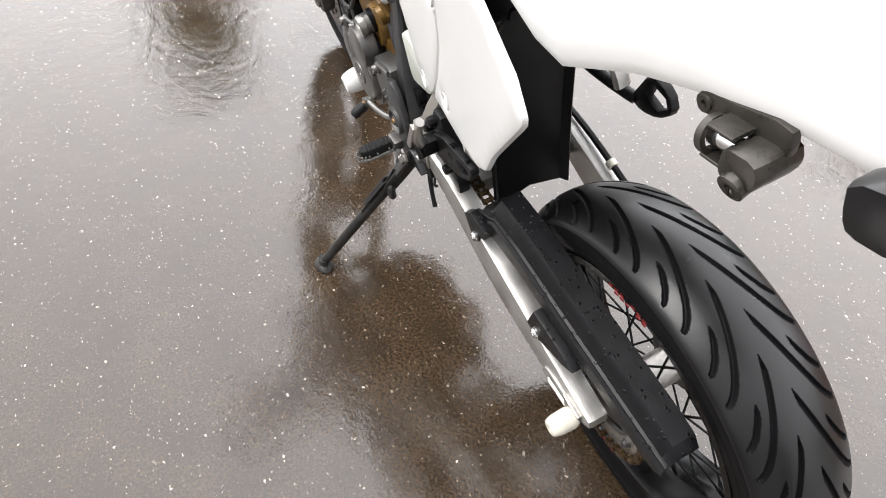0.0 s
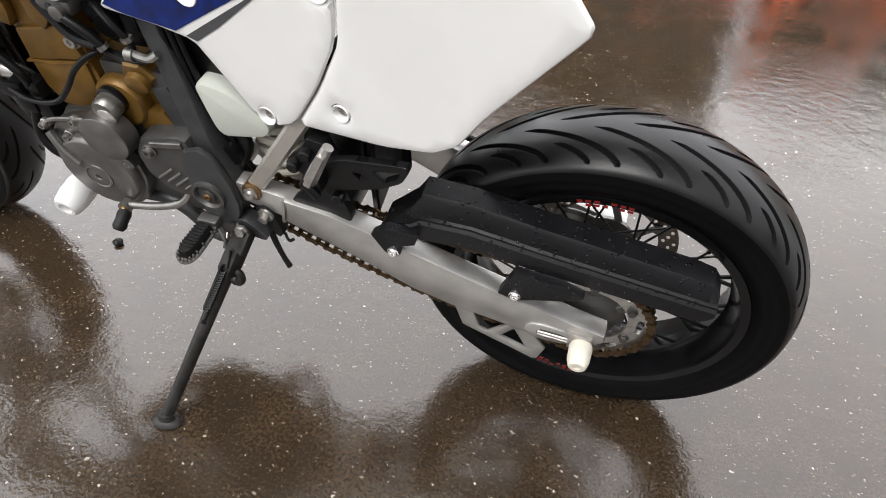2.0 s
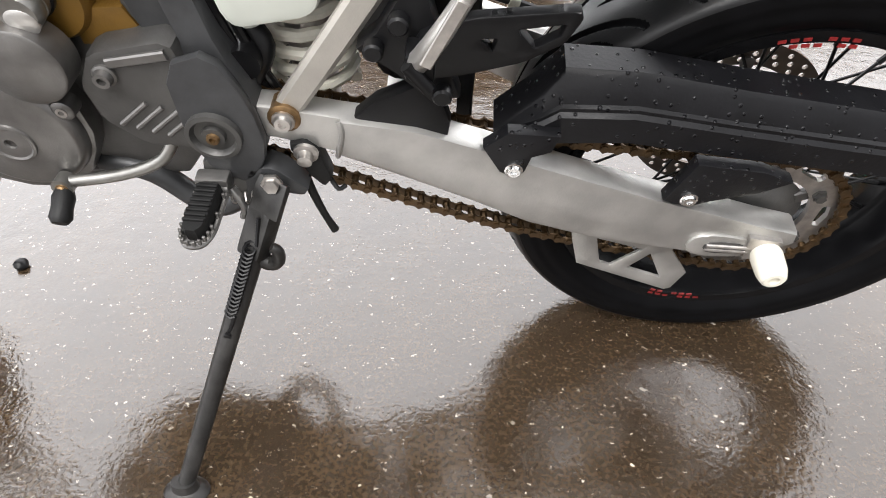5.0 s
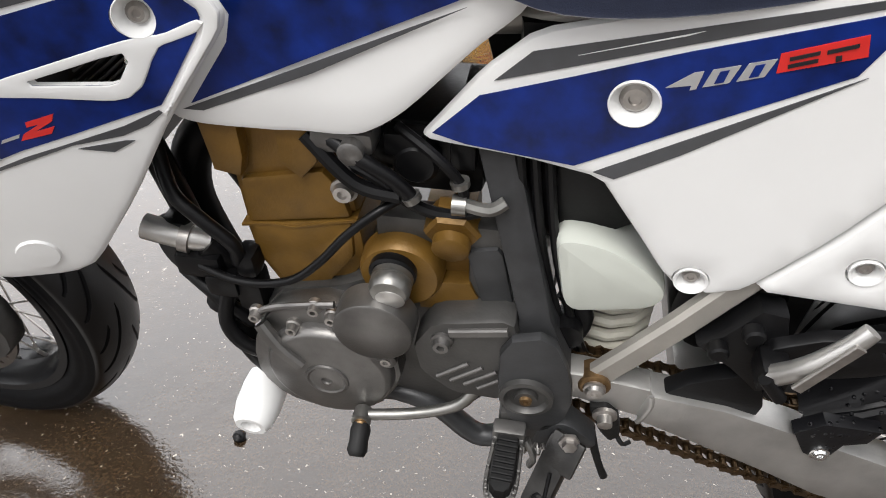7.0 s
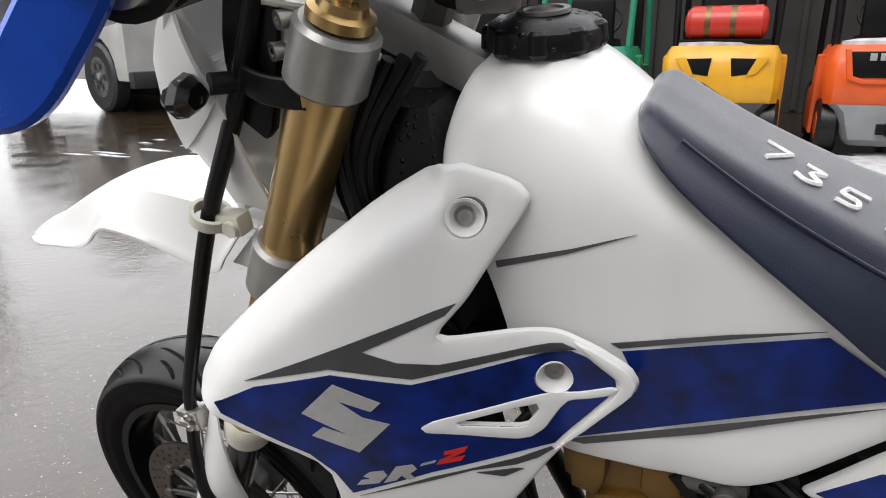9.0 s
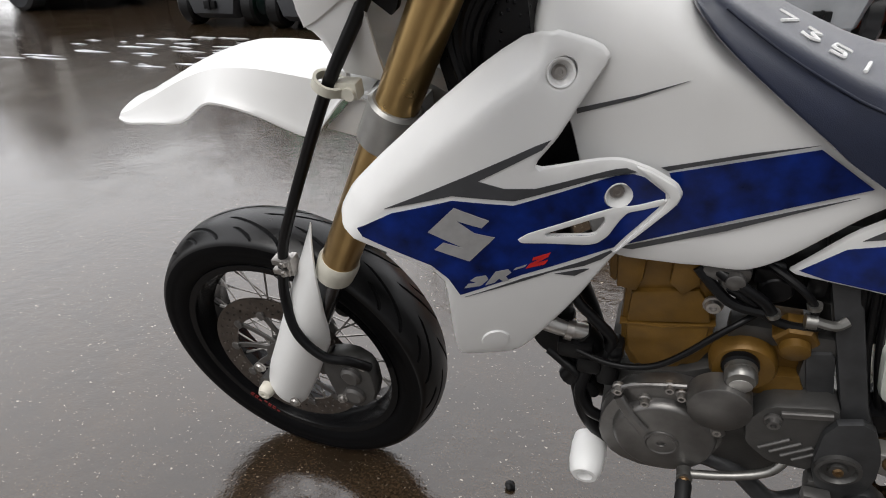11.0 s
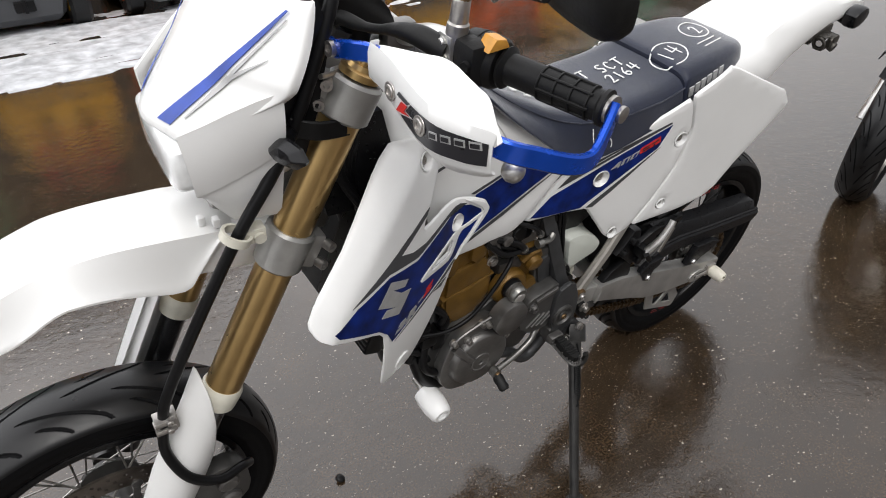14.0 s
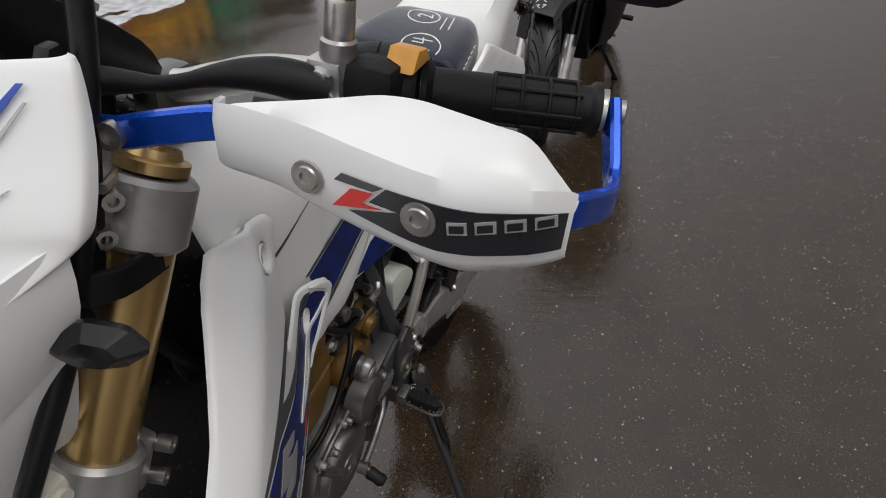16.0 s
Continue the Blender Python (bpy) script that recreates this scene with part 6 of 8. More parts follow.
for nm, pts, mt, lf in (
    ("blue_graphic", [(-0.674, 0.709), (-0.6368, 0.7480), (-0.5703, 0.7735), (-0.5011, 0.8010), (-0.384, 0.8430), (-0.4034, 0.7985), (-0.4957, 0.7418), (-0.5620, 0.7000), (-0.647, 0.7035)], BLUE, 0.0009),
    ("grey_stripe", [(-0.6262, 0.7618), (-0.6000, 0.7880), (-0.507, 0.8150), (-0.388, 0.8500), (-0.386, 0.8465), (-0.5025, 0.8055), (-0.5754, 0.7795)], GREYF, 0.0009),
    ("white_sliver", [(-0.5696, 0.7895), (-0.4949, 0.8160), (-0.505, 0.8115)], WHITE, 0.0016),
    ("grey_stripe", [(-0.5473, 0.6970), (-0.4929, 0.7338), (-0.3973, 0.7984), (-0.4893, 0.7237), (-0.5313, 0.6935)], GREYF, 0.0009),
    ("model_figure", [(-0.5104, 0.7746), (-0.4950, 0.7880), (-0.4895, 0.7898), (-0.4915, 0.7768), (-0.4952, 0.7752), (-0.4948, 0.7788)], SILVERF, 0.0018),
    ("model_figure", [(-0.4880, 0.7785), (-0.4730, 0.7840), (-0.4690, 0.7970), (-0.4845, 0.7915)], SILVERF, 0.0018),
    ("figure_core", [(-0.4818, 0.7822), (-0.4766, 0.7841), (-0.4750, 0.7930), (-0.4802, 0.7911)], BLUE, 0.0024),
    ("model_figure", [(-0.4690, 0.7855), (-0.4540, 0.7912), (-0.4500, 0.8040), (-0.4650, 0.7985)], SILVERF, 0.0018),
    ("figure_core", [(-0.4628, 0.7894), (-0.4576, 0.7913), (-0.4560, 0.8000), (-0.4612, 0.7981)], BLUE, 0.0024),
    ("model_badge", [(-0.4492, 0.8075), (-0.4068, 0.8250), (-0.4031, 0.8118), (-0.4482, 0.7945)], REDF, 0.0018),
    ("badge_bar", [(-0.4440, 0.8060), (-0.4290, 0.8122), (-0.4285, 0.8100), (-0.4435, 0.8036)], BLACKF, 0.0026),
    ("badge_bar", [(-0.4436, 0.8012), (-0.4286, 0.8074), (-0.4281, 0.8050), (-0.4431, 0.7988)], BLACKF, 0.0026),
    ("badge_bar", [(-0.4255, 0.8130), (-0.4105, 0.8194), (-0.4100, 0.8170), (-0.4250, 0.8106)], BLACKF, 0.0026),
    ("badge_bar", [(-0.4200, 0.8100), (-0.4170, 0.8112), (-0.4160, 0.8078), (-0.4190, 0.8066)], BLACKF, 0.0026),
):
    decal(nm, pts, y_side, mt, sidep, "", lf, holes=[circle(-0.5275, 0.759, 0.0176, 24)] if nm == "blue_graphic" else ())
for k, (x, z, r, pr) in enumerate(SP_CUPS):
    hole_cup(x, z, y_side, r, sidep if k < 3 else numberp, pr)

# tail
TL = [(-0.30, 0.915, 0.890, 0.100), (-0.19, 0.928, 0.880, 0.112), (-0.13, 0.942, 0.866, 0.117), (-0.085, 0.956, 0.862, 0.116), (0.0, 0.982, 0.902, 0.105), (0.06, 0.995, 0.922, 0.100), (0.14, 0.990, 0.940, 0.094), (0.24, 0.972, 0.943, 0.080), (0.33, 0.944, 0.928, 0.062), (0.375, 0.922, 0.914, 0.040), (0.388, 0.910, 0.907, 0.015)]
rows = []
for x, zt, ze, w in TL:
    half = [(w * 0.96, ze - 0.012), (w, ze), (w * 0.92, ze + (zt - ze) * 0.55), (w * 0.72, zt - 0.010), (w * 0.4, zt - 0.002), (0, zt)]
    rows.append([(x, a, b) for a, b in half] + [(x, -a, b) for a, b in reversed(half[:-1])])
tail = bp("tail_fender", G().sheet(rows, 0.004), WHITE, "white rear mudguard and tail")
for y in (-0.03, 0.03):
    part("bolt", bolt(0, 0, 0, 0.008, 0.006, 1).moved(Matrix.Translation((0.02, y, 0.991)) @ Matrix.Rotation(radians(90), 4, "X")), BLACK, tail, "black tail bolt")
part("tail_underside", G().prism([(-0.20, 0.905), (0.05, 0.945), (0.22, 0.950), (0.20, 0.930), (0.0, 0.905), (-0.2, 0.87)], -0.05, 0.05, 0.006), BLACK, tail, "black tail underside")
lock = bp("helmet_lock", G().prism(chaikin([(0.060, 0.906), (0.066, 0.917), (0.084, 0.920), (0.140, 0.936), (0.144, 0.918), (0.140, 0.904), (0.094, 0.908), (0.078, 0.901), (0.066, 0.897)], 1), -0.097, -0.089, 0.0015), LOCKM, "dark metal helmet lock under the tail")
part("lock_body", G().prism(chaikin([(0.113, 0.913), (0.140, 0.918), (0.146, 0.904), (0.140, 0.889), (0.120, 0.885), (0.112, 0.892)], 1), -0.121, -0.080, 0.005), LOCKM, lock, "dark cast lock body")
part("lock_cage", G().lathe([(-0.003, 0.0100), (-0.003, 0.0145), (0.003, 0.0145), (0.003, 0.0100)], (0.092, -0.106, 0.900), (1, 0, 0.25), 24, close=True).bar([(0.093, -0.106, 0.9135), (0.116, -0.106, 0.9165)], 0.020, 0.003, (0, 1, 0), 1).bar([(0.093, -0.106, 0.8870), (0.116, -0.106, 0.8900)], 0.020, 0.003, (0, 1, 0), 1), LOCKM, lock, "dark open lock cage")
part("lock_bar", G().rod((0.092, -0.106, 0.900), (0.116, -0.106, 0.905), 0.0070, seg=16), CHROME, lock, "polished locking bar")
part("lock_barrel", G().lathe([(0, 0.0105), (0.012, 0.0105), (0.013, 0.0085), (0.0125, 0.0040), (0.010, 0.0030)], (0.129, -0.112, 0.893), (0.1, -1, -0.3), 20), LOCKM, lock, "round key barrel")
part("key_slot", G().box((0, 0, 0), (0.0016, 0.0010, 0.0075), 0, Matrix.Translation((0.1303, -0.1248, 0.8890)) @ Matrix.Rotation(radians(16), 4, "X")), BLACK, lock)
part("lock_rivet", G().lathe([(0, 0.0065), (0.003, 0.006), (0.003, 0.003), (0.001, 0.0025)], (0.071, -0.096, 0.908), (0, -1, 0), 14), LOCKM, lock)
fpg = bp("far_passenger_peg", G().bar([(-0.312, 0.108, 0.640), (-0.296, 0.118, 0.622), (-0.286, 0.124, 0.590)], 0.024, 0.014, (0, 1, 0.3), 4), ALU, "folded aluminium peg on the far side")
part("peg_pin", G().rod((-0.300, 0.150, 0.628), (-0.270, 0.150, 0.640), 0.009, seg=14), CASE_D, fpg)
tl = bp("rear_indicator", G().prism(chaikin([(0.190, 0.948), (0.232, 0.962), (0.250, 0.940), (0.234, 0.918), (0.204, 0.912), (0.196, 0.922)], 1), -0.116, -0.084, 0.008), SMOKE, "smoked black rear indicator")
part("indicator_stalk", G().rod((0.215, -0.04, 0.93), (0.215, -0.085, 0.92), 0.008), BLACK, tl)

# --- front end
A0, A1 = Vector((-1.262, 0, 0.620)), Vector((-1.030, 0, 1.085))
FD = (A1 - A0).normalized()


def fork(y, near):
    o = Vector((0, y, 0))
    g = G().lathe([(0, 0.0255), (0.01, 0.027), (0.12, 0.027), (0.24, 0.0265), (0.36, 0.027), (0.50, 0.027), (0.515, 0.0265)], A0 + o, FD, 32)
    leg = kp("fork_leg", g, GOLD, "gold anodised upside-down fork leg")
    g = G().lathe([(0, 0.020), (0.35, 0.021)], A0 + o - FD * 0.33, FD, 20)
    part("stanchion", g.moved(SF), STANCH, leg, "steel fork stanchion, darkened for the ground it mirrors")
    part("dust_seal", G().lathe([(-0.032, 0.024), (-0.028, 0.029), (-0.006, 0.031), (0.004, 0.031), (0.010, 0.028)], A0 + o, FD, 28).moved(SF), CREAM, leg, "cream dust seal collar")
    part("fork_cap", G().lathe([(0, 0.026), (0.008, 0.026), (0.010, 0.020), (0.016, 0.018), (0.016, 0.008), (0.026, 0.007)], A1 + o, FD, 24).moved(SF), GOLD, leg, "gold fork cap")
    lug = G().rod(A0 + o - FD * 0.37, A0 + o - FD * 0.25, 0.024, seg=20, bev=0.004)
    lug.rod((-1.466, y - 0.02, 0.2935), (-1.466, y + 0.02, 0.2935), 0.022, seg=20).bar([(-1.43, y, 0.31), (-1.40, y, 0.34)], 0.05, 0.03, (0, 1, 0))
    part("axle_lug", lug.moved(SF), CASE_D, leg, "cast axle lug")
    return leg


fl = fork(-0.105, True)
fr_ = fork(0.105, False)
lowc = A0.lerp(A1, 0.515)
upc = A0.lerp(A1, 0.945)


def clamp(name, c, h, label):
    g = G()
    for y in (-0.105, 0.105):
        g.lathe([(-h, 0.030), (-h + 0.004, 0.034), (h - 0.004, 0.034), (h, 0.030)], c + Vector((0, y, 0)), FD, 28)
        q = c + (Vector((0.032, y, -0.016)) if c.z < 0.95 else Vector((-0.030, y * 0.92, 0.015)))
        g.box(q, (0.026, 0.030, 2 * h - 0.008), 0.004, FD.to_track_quat("Z", "Y").to_matrix().to_4x4())
    g.box(c + Vector((0.02, 0, -0.01)), (0.045, 0.19, 1.5 * h), 0.008, FD.to_track_quat("Z", "Y").to_matrix().to_4x4())
    ob = kp(name, g, CLAMP, label)
    low = c.z < 0.95
    for y in (-0.105, 0.105):
        for s in (-0.5, 0.5):
            p = c + Vector(((0.048 if low else -0.034), y + (-0.012 if y < 0 else 0.012) - (0 if low else math.copysign(0.012, -y) * -1), -0.024 if low else 0.017)) + FD * h * s
            bl = G().lathe([(0, 0.0075), (0.014, 0.0075), (0.014, 0.004), (0.010, 0.0035)], p, (0.3 if low else -0.5, -1 if y < 0 else 1, 0), 10)
            part("clamp_bolt", bl.moved(SF), STEEL, ob, "socket clamp bolt")
    return ob


clamp("lower_fork_clamp", lowc, 0.031, "grey cast lower fork clamp")
clamp("upper_fork_clamp", upc, 0.026, "grey cast upper fork clamp")
kp("steering_stem", G().rod(lowc + Vector((0.045, 0, -0.02)), upc + Vector((0.045, 0, -0.02)), 0.022).rod(upc + Vector((0.03, 0, 0.0)), upc + Vector((0.045, 0, 0.035)), 0.018, seg=6), CASE_D, "steel steering stem and nut")
# black wiring boot and cables behind the fork
g = G().loft([[(-1.075, y, 1.01) for y in (-0.07, 0.07)] + [(-0.985, y, 1.01) for y in (0.075, -0.075)], [(-1.085, y, 0.93) for y in (-0.075, 0.075)] + [(-0.975, y, 0.95) for y in (0.09, -0.09)], [(-1.07, y, 0.86) for y in (-0.07, 0.07)] + [(-0.98, y, 0.86) for y in (0.08, -0.08)]])
bp("wiring_boot", g, BLACKP, "crumpled black wiring boot behind the fork")
for i in range(5):
    g = G().tube([(-0.985 - 0.012 * i, -0.075 - 0.004 * i, 1.05), (-1.035 - 0.008 * i, -0.085, 0.97), (-1.03, -0.08 - 0.005 * i, 0.88), (-0.99 + 0.01 * i, -0.08, 0.78)], 0.006, 8)
    bp("control_cable", g, BLACK, "black control cable")

GUARD = chaikin([(-1.292, 0.692), (-1.303, 0.668), (-1.322, 0.628), (-1.352, 0.570), (-1.385, 0.505), (-1.420, 0.425), (-1.456, 0.352), (-1.463, 0.312), (-1.448, 0.296), (-1.430, 0.272), (-1.414, 0.256), (-1.402, 0.262), (-1.362, 0.335), (-1.332, 0.400), (-1.312, 0.440), (-1.300, 0.486), (-1.287, 0.572), (-1.285, 0.645)], 1, 0.15)


def y_guard(x, z):
    c = -1.262 + (z - 0.62) * 0.5 - 0.010
    return -0.138 + min(0.03, 10 * (x - c) ** 2)


gg = G().panel(GUARD, y_guard, 0.003, 0.003, 0.012)
gd = kp("fork_guard", gg, WHITE, "white plastic fork guard")
for x, y, z in ((-1.466, -0.128, 0.352), (-1.412, -0.130, 0.276)):
    part("guard_bolt", bolt(x, y, z, 0.009, 0.007).moved(SF), STEEL, gd)
fg_ = kp("far_fork_guard", gg.mirrored(), WHITE, "white plastic fork guard on the far side")
for s, par in ((1, fg_),):
    rows = [[(x + 0.004 + 0.004 * k, s * (0.138 - 0.016 * k), z) for k in range(4)] for x, z in ((-1.294, 0.685), (-1.322, 0.628), (-1.360, 0.552), (-1.410, 0.447), (-1.450, 0.365))]
    part("guard_flange", G().sheet(rows, 0.003 * s).moved(SF), WHITE, par)
kp("axle_bobbin", G().lathe([(0, 0.013), (0.006, 0.0155), (0.026, 0.0145), (0.034, 0.011), (0.035, 0.005), (0.028, 0.004)], (-1.466, -0.112, 0.2935), (0, -1, 0), 24), WHITE_OLD, "aged white nylon bobbin on the front axle")
cal = kp("brake_caliper", G().prism(chaikin([(-1.350, 0.390), (-1.290, 0.408), (-1.252, 0.385), (-1.250, 0.310), (-1.285, 0.272), (-1.330, 0.275), (-1.345, 0.330)], 1), -0.108, -0.072, 0.008), CASE_D, "grey cast four-piston brake caliper")
for x, z in ((-1.290, 0.362), (-1.292, 0.312)):
    part("piston_cap", G().lathe([(0, 0.020), (0.008, 0.019), (0.012, 0.014), (0.012, 0.0)], (x, -0.106, z), (0, -1, 0), 20).moved(SF), CASE, cal)
g = G()
g.prism([(-1.37, 0.37), (-1.33, 0.40), (-1.32, 0.35), (-1.36, 0.33)], -0.10, -0.08, 0.004)
part("caliper_mount", g.moved(SF), CASE, cal)
for x, z in ((-1.262, 0.395), (-1.322, 0.290)):
    part("caliper_bolt", bolt(x, -0.107, z, 0.008, 0.008).moved(SF), STEEL, cal)
hs = kp("brake_hose", G().tube([(-1.035, -0.080, 1.265), (-1.052, -0.096, 1.20), (-1.083, -0.112, 1.13), (-1.136, -0.122, 1.02), (-1.205, -0.121, 0.913), (-1.275, -0.117, 0.785), (-1.338, -0.115, 0.66), (-1.353, -0.116, 0.612), (-1.364, -0.124, 0.545), (-1.346, -0.143, 0.485), (-1.305, -0.146, 0.445), (-1.268, -0.132, 0.430), (-1.248, -0.112, 0.40)], 0.0082, 12, 6), BLACK, "black rubber brake hose")
g = G().lathe([(-0.006, 0.016), (-0.006, 0.020), (0.006, 0.020), (0.006, 0.016)], (-1.207, -0.118, 0.911), FD, 24, close=True).box((-1.184, -0.114, 0.905), (0.03, 0.020, 0.022), 0.004).lathe([(0, 0.009), (0.010, 0.008)], (-1.179, -0.118, 0.903), (0, -1, 0), 12)
part("hose_guide", g.moved(SF), CREAM, hs, "cream plastic hose guide ring")
g = G().box((-1.351, -0.116, 0.616), (0.030, 0.024, 0.010), 0.002).box((-1.353, -0.116, 0.598), (0.030, 0.024, 0.010), 0.002).box((-1.339, -0.113, 0.607), (0.010, 0.022, 0.030), 0.002).plus(bolt(-1.346, -0.127, 0.616, 0.005, 0.005)).plus(bolt(-1.348, -0.127, 0.598, 0.005, 0.005))
part("hose_clip", g.moved(SF), STEEL, hs, "small steel hose clip")

FN = [  # x, crease height, crease half width, lower edge, its half width
    (-1.192, 0.868, 0.050, 0.862, 0.055), (-1.216, 0.880, 0.060, 0.871, 0.065), (-1.250, 0.886, 0.062, 0.836, 0.070), (-1.277, 0.889, 0.061, 0.813, 0.072), (-1.345, 0.894, 0.058, 0.843, 0.083), (-1.395, 0.893, 0.057, 0.857, 0.090), (-1.425, 0.888, 0.055, 0.852, 0.088), (-1.48, 0.869, 0.054, 0.818, 0.078), (-1.55, 0.836, 0.053, 0.806, 0.071), (-1.60, 0.812, 0.052, 0.798, 0.063), (-1.626, 0.803, 0.048, 0.798, 0.052)]
rows = []
FN = [(*a, b.y, b.z) for a, b in zip(smooth_line([q[:3] for q in FN], 4), smooth_line([(q[0], q[3], q[4]) for q in FN], 4))]
for x, zc, wc, ze, w in FN:
    mix = lambda f, out=0.0: (w + (wc - w) * f + out, ze + (zc - ze) * f)
    half = [(w - 0.002, ze - 0.003), (w + 0.0015, ze - 0.003), (w + 0.0015, ze), mix(0.10), mix(0.22, -0.0015), mix(0.55, -0.001), mix(0.97), mix(1.0), (wc - 0.002, zc + 0.0003), (wc * 0.85, zc + 0.003), (wc * 0.55, zc + 0.0065), (wc * 0.25, zc + 0.0085), (0, zc + 0.009)]
    rows.append([(x, a, b) for a, b in half] + [(x, -a, b) for a, b in reversed(half[:-1])])
fend = fp("front_fender", G().sheet(rows, -0.0035), WHITE, "white plastic front mudguard")
for x, y in ((-1.232, -0.046), (-1.216, -0.058)):
    part("fender_peg", G().box((x, y, 0.895), (0.010, 0.012, 0.014), 0.003).moved(ST), WHITE, fend)
part("fender_mount", G().prism([(-1.205, 0.872), (-1.262, 0.816), (-1.18, 0.802), (-1.12, 0.80), (-1.12, 0.865)], -0.056, 0.056, 0.006).moved(ST), WHITE, fend)

MK = [  # level, centre x, side x, half width, back x
    (1.190, -1.152, -1.101, 0.137, -1.093), (1.185, -1.158, -1.104, 0.145, -1.094), (1.150, -1.182, -1.120, 0.157, -1.106), (1.116, -1.206, -1.140, 0.165, -1.124), (1.098, -1.219, -1.150, 0.158, -1.134), (1.060, -1.247, -1.205, 0.118, -1.16), (1.036, -1.264, -1.236, 0.088, -1.18), (1.028, -1.260, -1.233, 0.084, -1.17)]


def mask_rows(levels, dip=0.0):
    """Rows across the cowl, eased both ways; the top edge dips in the middle."""
    rows = []
    for k, (z, xc, xs, w, xb) in enumerate(levels):
        half = [(xb, w * 0.985), (xs + 0.005, w), (xs, w * 0.985), (xs - (xs - xc) * 0.10, w * 0.92), (xs - (xs - xc) * 0.35, w * 0.72), (xs - (xs - xc) * 0.75, w * 0.36), (xc, 0)]
        row = [(x, y) for x, y in half] + [(x, -y) for x, y in reversed(half[:-1])]
        rows.append([(x, y, z - (dip * (1 - (y / w) ** 2) if k < 2 else 0)) for x, y in row])
    wide = [smooth_line(r, 3) for r in rows]
    down = [smooth_line([r[i] for r in wide], 3) for i in range(len(wide[0]))]
    return [[tuple(c[k]) for c in down] for k in range(len(down[0]))]


mask = fp("headlight_cowl", G().sheet(mask_rows(MK, 0.008), -0.0035), WHITE, "white headlight cowl with blue and silver stripes")
LW = [(1.034, -1.252, -1.228, 0.084, -1.13), (1.000, -1.246, -1.232, 0.088, -1.11), (0.972, -1.240, -1.232, 0.088, -1.11), (0.958, -1.232, -1.226, 0.082, -1.12), (0.940, -1.205, -1.195, 0.066, -1.13), (0.895, -1.190, -1.175, 0.055, -1.12)]
part("cowl_chin", G().sheet(mask_rows(LW), -0.003).moved(ST), WHITE, mask, "white lower cowl below the lamp")


def on_mask(y, z):
    """Front surface of the cowl: x for a place across it."""
    for a, b in zip(MK, MK[1:]):
        if b[0] <= z <= a[0]:
            t = (z - a[0]) / (b[0] - a[0])
            xc, xs, w = (a[i] + (b[i] - a[i]) * t for i in (1, 2, 3))
            u = min(1, abs(y) / w)
            pts = [(0, xc), (0.36, xs - (xs - xc) * 0.75), (0.72, xs - (xs - xc) * 0.35), (0.92, xs - (xs - xc) * 0.10), (0.985, xs), (1.0, xs + 0.005)]
            for p, q in zip(pts, pts[1:]):
                if p[0] <= u <= q[0]:
                    return p[1] + (q[1] - p[1]) * (u - p[0]) / (q[0] - p[0])
    return MK[0][1]


def stripe(name, a, b, wa, wb, material):
    """A tapering stripe on the cowl from a to b, both (y, z)."""
    rows = []
    for i in range(13):
        t = i / 12
        y, z, w = a[0] + (b[0] - a[0]) * t, a[1] + (b[1] - a[1]) * t, wa + (wb - wa) * t
        rows.append([(on_mask(y + d, z) - 0.0026, y + d, z) for d in (-w / 2, -w / 4, 0, w / 4, w / 2)])
    part(name, G().sheet(rows, 0.0008).moved(ST), material, mask, "printed stripe on the cowl")


for s in (-1, 1):
    stripe("blue_stripe", (s * 0.047, 1.045), (s * 0.127, 1.180), 0.022, 0.003, BLUEC)
    stripe("silver_stripe", (s * 0.073, 1.057), (s * 0.099, 1.108), 0.002, 0.009, SILVERF)
    stripe("silver_stripe", (s * 0.0985, 1.108), (s * 0.131, 1.172), 0.005, 0.0015, SILVERF)
    stripe("silver_stripe", (s * 0.1005, 1.1075), (s * 0.133, 1.134), 0.0075, 0.001, SILVERF)
for s in (-1, 1):
    top_ = [(-1.245, s * 0.092, 1.048), (-1.219, s * 0.109, 1.064), (-1.193, s * 0.125, 1.081), (-1.167, s * 0.140, 1.096), (-1.141, s * 0.153, 1.108)]
    low_ = [(-1.238, s * 0.090, 0.964), (-1.215, s * 0.101, 0.976), (-1.191, s * 0.112, 0.991), (-1.165, s * 0.123, 1.008), (-1.140, s * 0.134, 1.028)]
    tail_ = [(-1.231, s * 0.084, 0.960), (-1.213, s * 0.086, 0.934), (-1.197, s * 0.088, 0.912), (-1.165, s * 0.092, 0.910), (-1.140, s * 0.096, 0.908)]
    rows = [[tuple(Vector(a).lerp(Vector(b), f) + Vector((0, s * 0.006 * math.sin(math.pi * f), 0))) for f in (0, 0.15, 0.35, 0.6, 0.85, 1.0)] for a, b in zip(top_, low_)]
    part("cowl_side", G().sheet(rows, 0.003 * s).moved(ST), WHITE, mask, "white lower side of the cowl")
    rows = [[tuple(Vector(a).lerp(Vector(b), f) + Vector((0, s * (0.003 * math.sin(math.pi * f) - 0.003), 0))) for f in (0, 0.1, 0.35, 0.65, 0.9, 1.0)] for a, b in zip(low_, tail_)]
    part("cowl_tail", G().sheet(rows, 0.003 * s).moved(ST), WHITE, mask, "white tail of the cowl above the mudguard")
lens_o = chaikin([(-0.080, 1.030), (0.080, 1.030), (0.084, 1.000), (0.080, 0.966), (0.050, 0.956), (-0.050, 0.956), (-0.080, 0.966), (-0.084, 1.000)], 2)
